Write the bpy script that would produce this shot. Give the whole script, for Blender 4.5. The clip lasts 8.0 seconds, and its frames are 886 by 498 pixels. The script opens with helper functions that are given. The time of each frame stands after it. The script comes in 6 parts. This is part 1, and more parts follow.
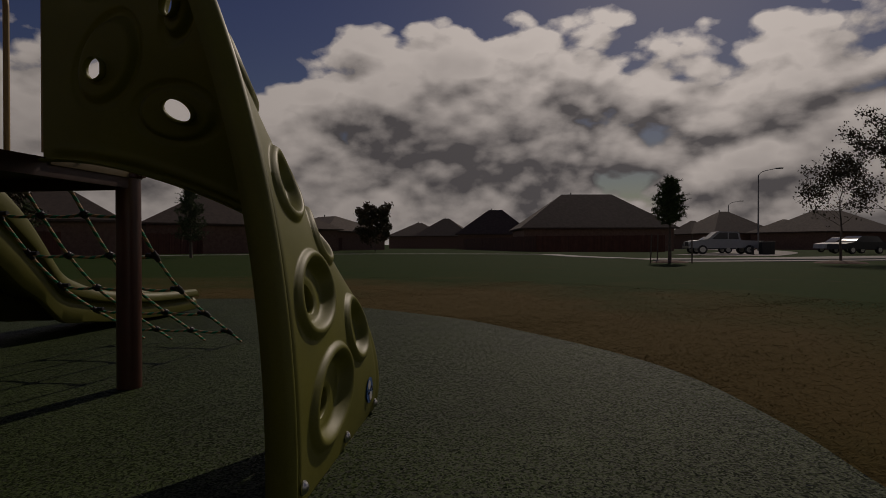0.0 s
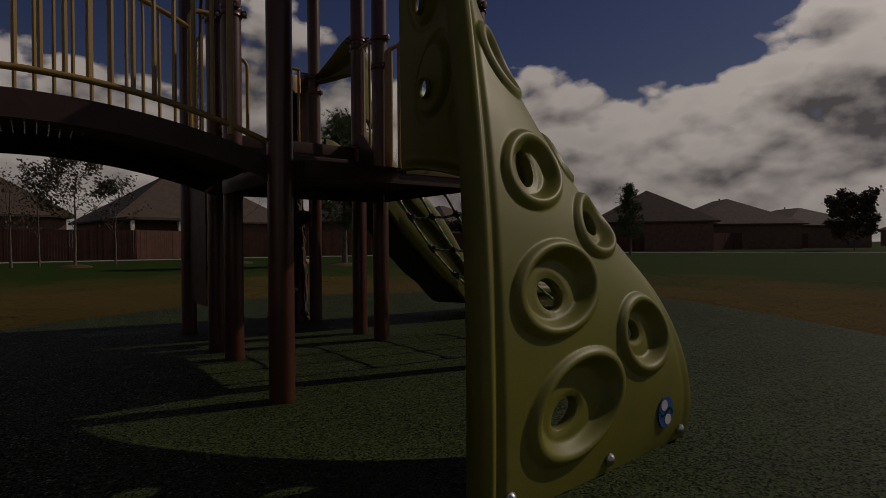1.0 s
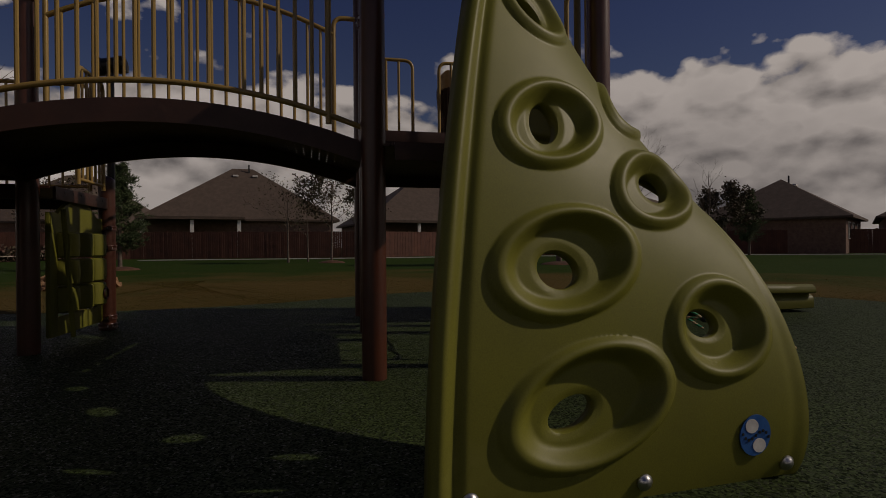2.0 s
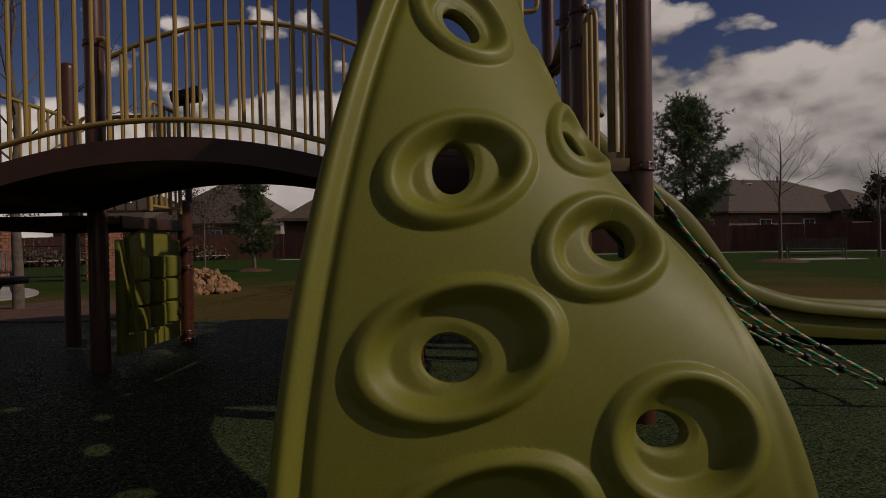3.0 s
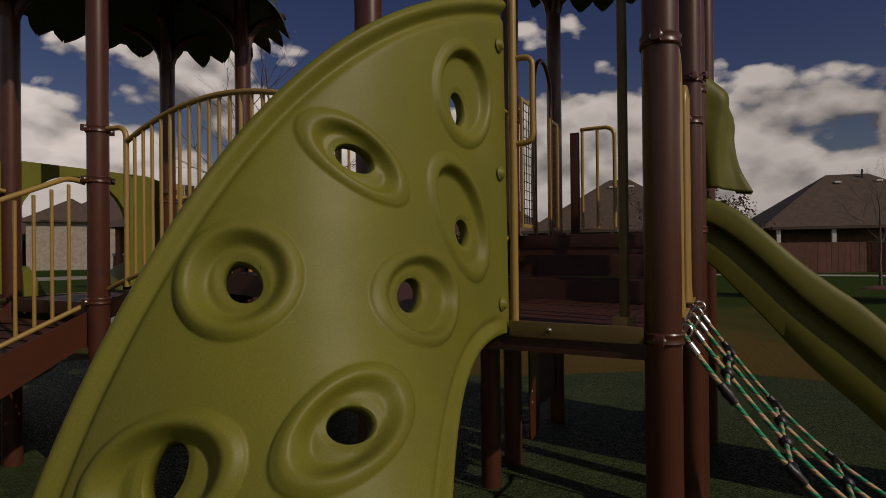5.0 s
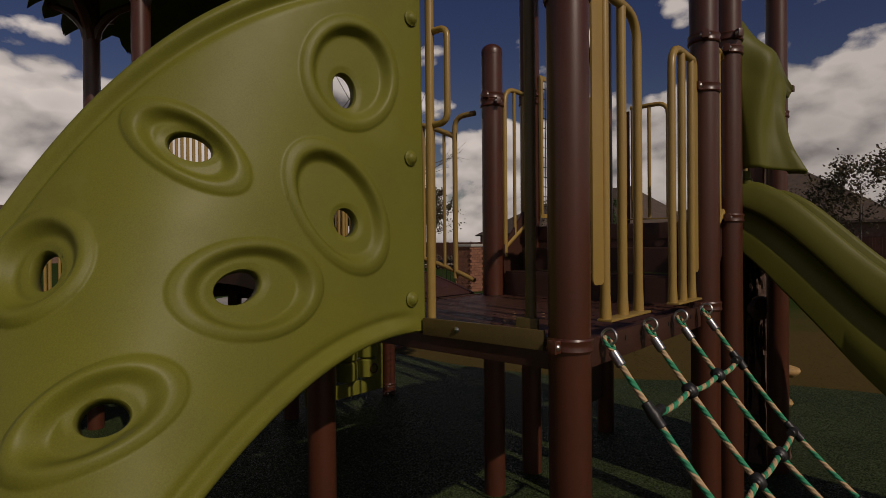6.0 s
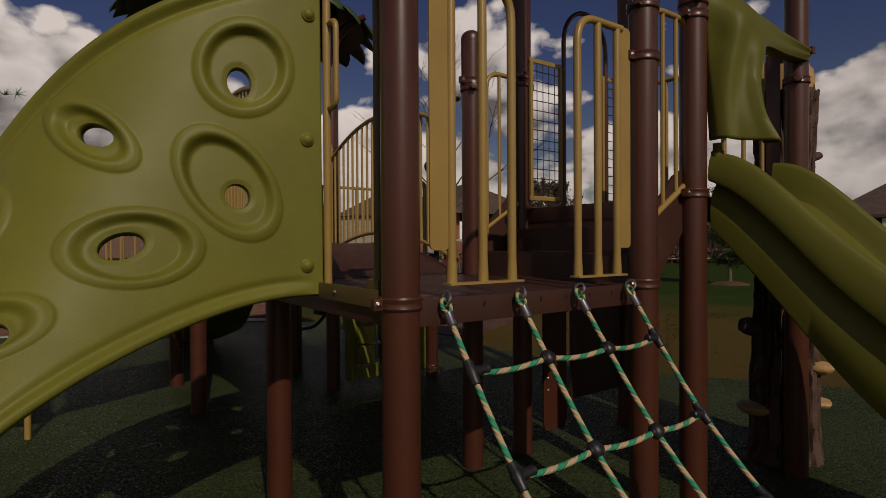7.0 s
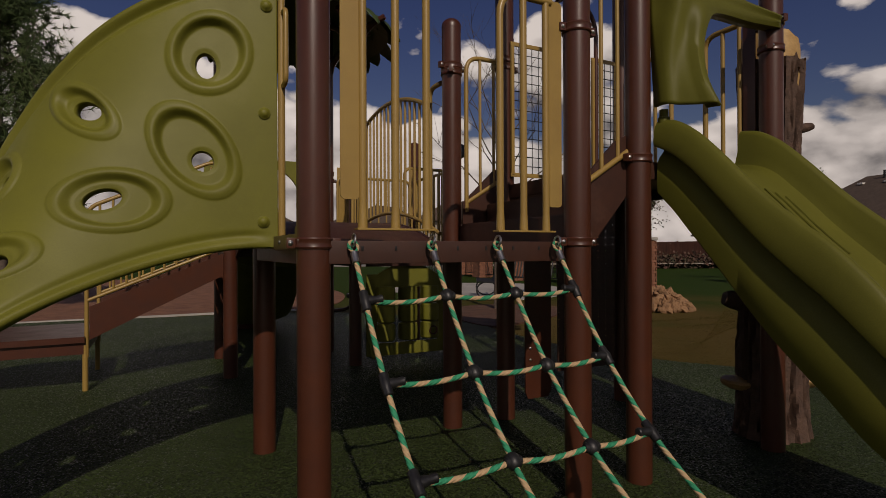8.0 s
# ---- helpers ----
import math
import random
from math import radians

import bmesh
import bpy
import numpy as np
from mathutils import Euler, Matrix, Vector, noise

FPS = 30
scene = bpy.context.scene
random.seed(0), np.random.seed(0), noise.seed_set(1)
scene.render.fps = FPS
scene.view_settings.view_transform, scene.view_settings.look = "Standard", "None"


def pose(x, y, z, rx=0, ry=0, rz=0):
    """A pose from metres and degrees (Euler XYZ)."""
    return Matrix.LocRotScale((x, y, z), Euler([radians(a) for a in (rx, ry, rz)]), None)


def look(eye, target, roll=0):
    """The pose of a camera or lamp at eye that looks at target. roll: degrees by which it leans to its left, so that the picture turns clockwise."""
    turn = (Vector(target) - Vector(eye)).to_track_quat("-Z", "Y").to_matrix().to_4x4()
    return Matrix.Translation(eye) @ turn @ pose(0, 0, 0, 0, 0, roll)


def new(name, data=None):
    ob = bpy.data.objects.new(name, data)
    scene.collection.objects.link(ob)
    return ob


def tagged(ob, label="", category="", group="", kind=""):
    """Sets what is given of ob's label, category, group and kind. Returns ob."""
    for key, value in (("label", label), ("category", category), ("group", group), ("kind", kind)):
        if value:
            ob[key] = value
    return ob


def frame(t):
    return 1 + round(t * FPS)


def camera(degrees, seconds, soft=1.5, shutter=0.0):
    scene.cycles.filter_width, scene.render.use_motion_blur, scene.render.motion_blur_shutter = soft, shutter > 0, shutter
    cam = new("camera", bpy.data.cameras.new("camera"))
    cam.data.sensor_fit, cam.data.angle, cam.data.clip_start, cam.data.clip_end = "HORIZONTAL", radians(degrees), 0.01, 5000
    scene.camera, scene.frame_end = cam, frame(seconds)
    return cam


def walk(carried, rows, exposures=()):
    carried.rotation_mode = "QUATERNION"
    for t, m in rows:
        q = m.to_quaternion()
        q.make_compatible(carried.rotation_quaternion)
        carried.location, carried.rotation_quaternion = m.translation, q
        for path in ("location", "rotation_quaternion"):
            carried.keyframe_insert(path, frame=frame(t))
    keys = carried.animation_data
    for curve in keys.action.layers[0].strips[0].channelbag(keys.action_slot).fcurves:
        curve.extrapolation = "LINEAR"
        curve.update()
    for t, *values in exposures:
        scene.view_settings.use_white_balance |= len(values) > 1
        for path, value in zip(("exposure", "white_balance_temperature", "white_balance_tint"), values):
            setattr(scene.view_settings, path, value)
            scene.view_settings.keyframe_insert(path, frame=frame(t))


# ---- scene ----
cam = camera(77.6, 8.0, soft=0.7)
PATH = [
    (0, (-2.226, 2.784, 0.816), (-1.915, 0.809, 0.801), -0.06),
    (0.5, (-2.513, 2.566, 0.844), (-1.371, 0.924, 0.822), -0.10),
    (1, (-2.661, 2.253, 0.787), (-1.058, 1.056, 0.771), -0.42),
    (1.5, (-2.794, 1.905, 0.715), (-0.968, 1.089, 0.702), -0.35),
    (1.7, (-2.827, 1.760, 0.680), (-0.937, 1.106, 0.671), -0.34),
    (3, (-2.610, 0.912, 0.866), (-0.610, 0.927, 0.848), -1.00),
    (3.5, (-2.437, 0.693, 1.086), (-0.449, 0.910, 1.067), -1.10),
    (4, (-2.393, 0.442, 1.340), (-0.434, 0.842, 1.323), -0.96),
    (4.5, (-2.308, 0.134, 1.525), (-0.420, 0.794, 1.524), -0.68),
    (6, (-1.506, -0.809, 1.507), (0.001, 0.506, 1.497), -0.48),
    (6.5, (-1.204, -1.124, 1.451), (0.119, 0.376, 1.421), -0.29),
    (7, (-0.919, -1.551, 1.402), (0.230, 0.086, 1.383), -0.33),
    (7.5, (-0.694, -1.833, 1.273), (0.330, -0.115, 1.275), -0.31),
    (8, (-0.506, -2.088, 1.180), (0.397, -0.303, 1.186), -0.22),
]
EXPOSURES = [(0, -2.2, 7300, 18), (0.5, -2.2, 7300, 18), (1.5, -2.1, 7300, 18), (3, -1.58, 7300, 18), (4.5, -1.48, 7300, 18), (6, -1.56, 7300, 18), (8, -1.40, 7300, 18)]
walk(cam, [(t, look(eye, target, roll)) for t, eye, target, roll in PATH], EXPOSURES)

# ---- world and sun ----
SUN_TO = Vector((0.245, 0.967, 0.0)).normalized()
SUN_ELEVATION = radians(36.8)
SUN_ROTATION = math.atan2(-SUN_TO.x, -SUN_TO.y)
SKY_STRENGTH, SUN_STRENGTH = 0.06, 5.0
CLOUD_SEED = 0.3


def build_world():
    world = bpy.data.worlds.new("sky")
    scene.world = world
    world.use_nodes = True
    nt = world.node_tree
    nt.nodes.clear()
    N, L = nt.nodes.new, nt.links.new
    sky = N("ShaderNodeTexSky")
    sky.sky_type, sky.sun_disc = "NISHITA", False
    sky.sun_elevation, sky.sun_rotation = SUN_ELEVATION, SUN_ROTATION
    sky.air_density, sky.dust_density, sky.ozone_density = 1.2, 0.5, 2.5
    deep = N("ShaderNodeHueSaturation")
    deep.inputs["Hue"].default_value, deep.inputs["Saturation"].default_value, deep.inputs["Value"].default_value = 0.53, 1.25, 1.15
    L(sky.outputs[0], deep.inputs["Color"])
    tc = N("ShaderNodeTexCoord")
    sep = N("ShaderNodeSeparateXYZ")
    L(tc.outputs["Generated"], sep.inputs[0])

    def mth(op, a, b=None, c=None, clamp=False):
        n = N("ShaderNodeMath")
        n.operation, n.use_clamp = op, clamp
        for i, v in enumerate((a, b, c)):
            if v is None:
                continue
            if isinstance(v, (int, float)):
                n.inputs[i].default_value = v
            else:
                L(v, n.inputs[i])
        return n.outputs[0]

    # cumulus: billowing noise on the view direction, flattened a little, dense low over the horizon
    z = mth("MAXIMUM", sep.outputs[2], 0.0)

    def billow(offset):
        comb = N("ShaderNodeCombineXYZ")
        L(sep.outputs[0], comb.inputs[0]), L(sep.outputs[1], comb.inputs[1])
        L(mth("MULTIPLY_ADD", z, 1.7, offset), comb.inputs[2])
        total = None
        for scale, amount, detail in ((1.9, 0.60, 1.5), (5.0, 0.34, 8.0)):
            n = N("ShaderNodeTexNoise")
            n.inputs["Scale"].default_value, n.inputs["Detail"].default_value = scale, detail
            n.inputs["Roughness"].default_value, n.inputs["Distortion"].default_value = 0.58, 0.15
            L(comb.outputs[0], n.inputs["Vector"])
            term = mth("MULTIPLY", n.outputs["Fac"], amount)
            total = term if total is None else mth("ADD", total, term)
        puff = N("ShaderNodeTexVoronoi")
        puff.feature = "SMOOTH_F1"
        puff.inputs["Scale"].default_value, puff.inputs["Smoothness"].default_value = 9.0, 0.25
        puff.inputs["Detail"].default_value = 2.0
        L(comb.outputs[0], puff.inputs["Vector"])
        return mth("SUBTRACT", total, mth("MULTIPLY", puff.outputs["Distance"], 0.17))

    here, above, far_above = billow(CLOUD_SEED), billow(CLOUD_SEED + 0.05), billow(CLOUD_SEED + 0.22)
    rise = N("ShaderNodeMapRange")
    rise.interpolation_type = "SMOOTHSTEP"
    rise.inputs["From Min"].default_value, rise.inputs["From Max"].default_value = 0.0, 0.75
    rise.inputs["To Min"].default_value, rise.inputs["To Max"].default_value = 0.13, 0.63
    L(z, rise.inputs["Value"])
    thr = rise.outputs[0]
    dens = mth("SUBTRACT", here, thr)
    cover = mth("MULTIPLY", dens, 26.0, clamp=True)
    # bright where the cloud thins upwards, grey underneath
    fine = mth("MULTIPLY_ADD", mth("SUBTRACT", here, above), 4.0, 0.60)
    relief = mth("MULTIPLY_ADD", mth("SUBTRACT", here, far_above), 2.4, fine, clamp=True)
    thick = mth("MULTIPLY", dens, 3.6, clamp=True)
    shade = mth("MULTIPLY", relief, mth("SUBTRACT", 1.12, mth("MULTIPLY", thick, 0.48)), clamp=True)
    ramp = N("ShaderNodeValToRGB")
    ramp.color_ramp.elements[0].position, ramp.color_ramp.elements[0].color = 0.0, (3.6, 3.6, 3.9, 1)
    ramp.color_ramp.elements[1].position, ramp.color_ramp.elements[1].color = 0.95, (21.5, 21.1, 20.7, 1)
    L(shade, ramp.inputs[0])
    # thin edges glow towards the sun
    face = N("ShaderNodeVectorMath")
    face.operation = "DOT_PRODUCT"
    L(tc.outputs["Generated"], face.inputs[0])
    face.inputs[1].default_value = (-SUN_TO.x * math.cos(SUN_ELEVATION), -SUN_TO.y * math.cos(SUN_ELEVATION), math.sin(SUN_ELEVATION))
    glow = mth("MULTIPLY_ADD", mth("POWER", mth("MAXIMUM", face.outputs["Value"], 0.0), 5.0), 0.9, mth("MULTIPLY_ADD", mth("MAXIMUM", mth("MULTIPLY", face.outputs["Value"], -1.0), 0.0), 0.55, 0.92))
    bright = N("ShaderNodeVectorMath")
    bright.operation = "SCALE"
    L(ramp.outputs[0], bright.inputs[0]), L(glow, bright.inputs["Scale"])
    mix = N("ShaderNodeMix")
    mix.data_type = "RGBA"
    L(cover, mix.inputs["Factor"]), L(deep.outputs[0], mix.inputs["A"]), L(bright.outputs[0], mix.inputs["B"])
    bg = N("ShaderNodeBackground")
    bg.inputs["Strength"].default_value = SKY_STRENGTH
    L(mix.outputs["Result"], bg.inputs["Color"])
    out = N("ShaderNodeOutputWorld")
    L(bg.outputs[0], out.inputs["Surface"])


build_world()
sun = new("sun", bpy.data.lights.new("sun", "SUN"))
sun.data.energy, sun.data.angle, sun.data.color = SUN_STRENGTH, radians(0.53), (1.0, 0.94, 0.85)
sun.matrix_world = look((0, 0, 0), (SUN_TO.x * math.cos(SUN_ELEVATION), SUN_TO.y * math.cos(SUN_ELEVATION), -math.sin(SUN_ELEVATION)))

# ---- materials ----
def material(name, base, rough=0.5, var=None, scale=8.0, fine=120.0, bump=0.0, bump_scale=200.0, metal=0.0, coat=0.0, spread=0.35, wear=None, wear_scale=5.0, island=0.0, rough_var=0.12, coords="Object", spec=0.5):
    """Two-scale coloured surface: base to var by a broad noise, a fine grain on top, optional wear colour in blotches."""
    m = bpy.data.materials.new(name)
    m.use_nodes = True
    nt = m.node_tree
    N, L = nt.nodes.new, nt.links.new
    bsdf = nt.nodes["Principled BSDF"]
    tc = N("ShaderNodeTexCoord")
    var = var or tuple(c * (1 - spread) for c in base)

    def noise_tex(s, detail=4.0, rough_=0.6):
        n = N("ShaderNodeTexNoise")
        n.inputs["Scale"].default_value, n.inputs["Detail"].default_value, n.inputs["Roughness"].default_value = s, detail, rough_
        L(tc.outputs[coords], n.inputs["Vector"])
        return n

    def ramp(src, lo, hi):
        r = N("ShaderNodeMapRange")
        r.inputs["From Min"].default_value, r.inputs["From Max"].default_value = lo, hi
        L(src, r.inputs["Value"])
        return r.outputs[0]

    def mixc(fac, a, b):
        x = N("ShaderNodeMix")
        x.data_type = "RGBA"
        L(fac, x.inputs["Factor"])
        for key, v in (("A", a), ("B", b)):
            if isinstance(v, tuple):
                x.inputs[key].default_value = (*v[:3], 1)
            else:
                L(v, x.inputs[key])
        return x.outputs["Result"]

    broad, grain = noise_tex(scale), noise_tex(fine, 3.0)
    col = mixc(ramp(broad.outputs["Fac"], 0.35, 0.65), base, var)
    dark = N("ShaderNodeMix")
    dark.data_type, dark.blend_type = "RGBA", "MULTIPLY"
    dark.inputs["Factor"].default_value = 1.0
    L(col, dark.inputs["A"])
    gr = N("ShaderNodeMapRange")
    gr.inputs["From Min"].default_value, gr.inputs["From Max"].default_value = 0.3, 0.7
    gr.inputs["To Min"].default_value, gr.inputs["To Max"].default_value = 0.85, 1.12
    L(grain.outputs["Fac"], gr.inputs["Value"])
    L(gr.outputs[0], dark.inputs["B"])
    col = dark.outputs["Result"]
    if wear:
        w = noise_tex(wear_scale, 8.0, 0.7)
        col = mixc(ramp(w.outputs["Fac"], 0.58, 0.72), col, wear)
    if island:
        info = N("ShaderNodeObjectInfo")
        geo = N("ShaderNodeNewGeometry")
        add = N("ShaderNodeMath")
        L(info.outputs["Random"], add.inputs[0]), L(geo.outputs["Random Per Island"], add.inputs[1])
        hsv = N("ShaderNodeHueSaturation")
        mr = N("ShaderNodeMapRange")
        mr.inputs["From Max"].default_value = 2.0
        mr.inputs["To Min"].default_value, mr.inputs["To Max"].default_value = 1 - island, 1 + island
        L(add.outputs[0], mr.inputs["Value"]), L(mr.outputs[0], hsv.inputs["Value"]), L(col, hsv.inputs["Color"])
        col = hsv.outputs["Color"]
    L(col, bsdf.inputs["Base Color"])
    rr = N("ShaderNodeMapRange")
    rr.inputs["To Min"].default_value, rr.inputs["To Max"].default_value = max(rough - rough_var, 0.02), min(rough + rough_var, 1)
    L(broad.outputs["Fac"], rr.inputs["Value"]), L(rr.outputs[0], bsdf.inputs["Roughness"])
    bsdf.inputs["Metallic"].default_value = metal
    bsdf.inputs["Specular IOR Level"].default_value = spec
    bsdf.inputs["Coat Weight"].default_value = coat
    bsdf.inputs["Coat Roughness"].default_value = 0.25
    if bump:
        b = N("ShaderNodeBump")
        b.inputs["Strength"].default_value, b.inputs["Distance"].default_value = bump, 0.01
        bn = noise_tex(bump_scale, 4.0, 0.65)
        L(bn.outputs["Fac"], b.inputs["Height"]), L(b.outputs[0], bsdf.inputs["Normal"])
    return m


GREEN = (0.172, 0.171, 0.022)
M_GREEN = material("green_moulded_plastic", GREEN, 0.50, (0.150, 0.148, 0.022), 3.0, 260.0, 0.05, 700.0, wear=(0.19, 0.185, 0.038), wear_scale=1.7, spec=0.28)
# M_GREEN's colours at about 0.7, for the slide and its hood
M_SLIDE = material("darker_green_moulded_plastic", (0.122, 0.121, 0.017), 0.5, (0.107, 0.106, 0.015), 3.0, 260.0, 0.05, 700.0, wear=(0.14, 0.138, 0.022), wear_scale=1.7, spec=0.22)
M_POST = material("brown_powder_coat", (0.082, 0.0245, 0.012), 0.36, (0.066, 0.020, 0.0105), 6.0, 300.0, 0.04, 900.0, coat=0.15)
M_TAN = material("tan_powder_coat", (0.36, 0.235, 0.062), 0.38, (0.32, 0.205, 0.055), 6.0, 300.0, 0.04, 900.0, coat=0.15)
M_DECK = material("brown_coated_deck", (0.058, 0.021, 0.012), 0.5, (0.043, 0.016, 0.010), 9.0, 200.0, 0.12, 500.0, wear=(0.085, 0.037, 0.024), wear_scale=4.0)
# M_TAN at about 0.4, for the grab bar and the edge beam
M_DARK_TAN = material("dark_tan_coat", (0.13, 0.088, 0.028), 0.5, (0.11, 0.075, 0.024), 8.0, 200.0, 0.05, 600.0)
M_STEEL = material("galvanised_steel", (0.55, 0.55, 0.53), 0.35, (0.45, 0.45, 0.44), 30.0, 300.0, metal=1.0)
M_BLACK = material("black_moulded_rubber", (0.012, 0.012, 0.013), 0.42, (0.018, 0.018, 0.018), 20.0, 200.0, 0.08, 400.0)
M_BARK = material("moulded_bark", (0.115, 0.064, 0.042), 0.8, (0.065, 0.037, 0.026), 14.0, 60.0, 0.8, 60.0, wear=(0.13, 0.085, 0.058), wear_scale=11.0)
M_CUT = material("moulded_cut_wood", (0.52, 0.33, 0.13), 0.6, (0.42, 0.25, 0.09), 12.0, 90.0, 0.2, 60.0)
M_RUBBER = material("green_rubber_granules", (0.038, 0.056, 0.018), 0.6, (0.027, 0.040, 0.013), 1.2, 230.0, 1.0, 190.0, wear=(0.055, 0.07, 0.034), wear_scale=26.0, spec=0.11)


def granules(m, size, contrast):
    """Crumbs bound together: each cell has a tone and a tilt of its own."""
    nt = m.node_tree
    N, L = nt.nodes.new, nt.links.new
    bsdf = nt.nodes["Principled BSDF"]
    tc, vo, mr, mix = N("ShaderNodeTexCoord"), N("ShaderNodeTexVoronoi"), N("ShaderNodeMapRange"), N("ShaderNodeMix")
    vo.inputs["Scale"].default_value = 1 / size
    L(tc.outputs["Object"], vo.inputs["Vector"])
    sep = N("ShaderNodeSeparateColor")
    L(vo.outputs["Color"], sep.inputs[0])
    mr.inputs["To Min"].default_value, mr.inputs["To Max"].default_value = 1 - contrast, 1 + contrast
    L(sep.outputs[0], mr.inputs["Value"])
    mix.data_type, mix.blend_type = "RGBA", "MULTIPLY"
    mix.inputs["Factor"].default_value = 1.0
    L(bsdf.inputs["Base Color"].links[0].from_socket, mix.inputs["A"]), L(mr.outputs[0], mix.inputs["B"])
    L(mix.outputs["Result"], bsdf.inputs["Base Color"])
    shine = N("ShaderNodeMapRange")
    shine.inputs["From Min"].default_value, shine.inputs["From Max"].default_value = 0.86, 0.95
    shine.inputs["To Min"].default_value, shine.inputs["To Max"].default_value = 0.65, 0.36
    L(sep.outputs[1], shine.inputs["Value"]), L(shine.outputs[0], bsdf.inputs["Roughness"])
    gleam = N("ShaderNodeMapRange")
    gleam.inputs["From Min"].default_value, gleam.inputs["From Max"].default_value = 0.86, 0.95
    gleam.inputs["To Min"].default_value, gleam.inputs["To Max"].default_value = 0.08, 0.22
    L(sep.outputs[1], gleam.inputs["Value"]), L(gleam.outputs[0], bsdf.inputs["Specular IOR Level"])
    # tilt of each crumb
    tilt, add, nrm = N("ShaderNodeVectorMath"), N("ShaderNodeVectorMath"), N("ShaderNodeVectorMath")
    tilt.operation, tilt.inputs[1].default_value, tilt.inputs[2].default_value = "MULTIPLY_ADD", (1.2, 1.2, 0.0), (-0.6, -0.6, 0.0)
    L(vo.outputs["Color"], tilt.inputs[0])
    geo = N("ShaderNodeNewGeometry")
    add.operation, nrm.operation = "ADD", "NORMALIZE"
    L(geo.outputs["Normal"], add.inputs[0]), L(tilt.outputs[0], add.inputs[1]), L(add.outputs[0], nrm.inputs[0])
    L(nrm.outputs[0], bsdf.inputs["Normal"])


granules(M_RUBBER, 0.0075, 0.72)
M_GRASS = material("winter_lawn", (0.021, 0.047, 0.006), 1.0, (0.030, 0.050, 0.008), 0.5, 30.0, 0.5, 90.0, wear=(0.055, 0.052, 0.015), wear_scale=0.6, spec=0.05)


def dormant_ring(m):
    """Brown dormant grass round the play area, breaking up into green further out."""
    nt = m.node_tree
    N, L = nt.nodes.new, nt.links.new
    tc, ln, ns, ad, mr = N("ShaderNodeTexCoord"), N("ShaderNodeVectorMath"), N("ShaderNodeTexNoise"), N("ShaderNodeMath"), N("ShaderNodeMapRange")
    sub = N("ShaderNodeVectorMath")
    sub.operation, sub.inputs[1].default_value = "SUBTRACT", (2.5, 0.2, 0.0)
    L(tc.outputs["Object"], sub.inputs[0])
    ln.operation = "LENGTH"
    L(sub.outputs[0], ln.inputs[0])
    ns.inputs["Scale"].default_value, ns.inputs["Detail"].default_value = 0.35, 8.0
    L(tc.outputs["Object"], ns.inputs["Vector"])
    ad.operation, ad.inputs[1].default_value = "MULTIPLY_ADD", 14.0
    L(ns.outputs["Fac"], ad.inputs[0]), L(ln.outputs["Value"], ad.inputs[2])
    mr.inputs["From Min"].default_value, mr.inputs["From Max"].default_value = 13.5, 18.5
    mr.inputs["To Min"].default_value, mr.inputs["To Max"].default_value = 1.0, 0.0
    L(ad.outputs[0], mr.inputs["Value"])
    bsdf = nt.nodes["Principled BSDF"]
    src = bsdf.inputs["Base Color"].links[0].from_socket
    fine, br = N("ShaderNodeTexNoise"), N("ShaderNodeMix")
    fine.inputs["Scale"].default_value, fine.inputs["Detail"].default_value = 50.0, 4.0
    L(tc.outputs["Object"], fine.inputs["Vector"])
    br.data_type = "RGBA"
    br.inputs["A"].default_value, br.inputs["B"].default_value = (0.05, 0.042, 0.012, 1), (0.145, 0.094, 0.029, 1)
    L(fine.outputs["Fac"], br.inputs["Factor"])
    mix = N("ShaderNodeMix")
    mix.data_type = "RGBA"
    L(mr.outputs[0], mix.inputs["Factor"]), L(src, mix.inputs["A"]), L(br.outputs["Result"], mix.inputs["B"])
    L(mix.outputs["Result"], bsdf.inputs["Base Color"])


dormant_ring(M_GRASS)
M_CONCRETE = material("concrete", (0.42, 0.40, 0.36), 0.85, (0.34, 0.32, 0.29), 0.8, 40.0, 0.15, 90.0)
M_MULCH = material("red_mulch", (0.23, 0.10, 0.05), 0.95, (0.15, 0.06, 0.03), 3.0, 60.0, 0.8, 50.0)
M_SOIL = material("dark_bark_mulch", (0.12, 0.052, 0.026), 0.95, (0.07, 0.031, 0.016), 4.0, 70.0, 0.8, 50.0)
M_FENCE = material("stained_cedar_fence", (0.11, 0.038, 0.021), 0.8, (0.08, 0.029, 0.017), 2.0, 40.0, 0.3, 30.0, island=0.3)
M_ROOF = material("asphalt_shingles", (0.10, 0.07, 0.051), 0.9, (0.076, 0.054, 0.04), 2.5, 12.0, 0.4, 25.0)
M_BRICK = material("brown_brick", (0.2, 0.12, 0.085), 0.85, (0.14, 0.08, 0.06), 4.0, 14.0, 0.3, 20.0)
M_WHITE = material("white_paint", (0.72, 0.7, 0.66), 0.6, (0.62, 0.6, 0.56), 3.0, 30.0)
M_GLASS = material("dark_window_glass", (0.02, 0.025, 0.03), 0.08, (0.03, 0.03, 0.035), 1.0, 5.0, rough_var=0.03)
M_TRUNK = material("tree_bark", (0.15, 0.115, 0.09), 0.9, (0.09, 0.07, 0.055), 12.0, 60.0, 0.6, 60.0)
M_ROCK = material("orange_brown_rubble", (0.32, 0.18, 0.09), 0.9, (0.21, 0.115, 0.055), 3.0, 25.0, 0.5, 30.0, island=0.25)
M_REDBRICK = material("red_brick", (0.28, 0.12, 0.07), 0.85, (0.2, 0.085, 0.05), 6.0, 30.0, 0.3, 30.0, island=0.25)
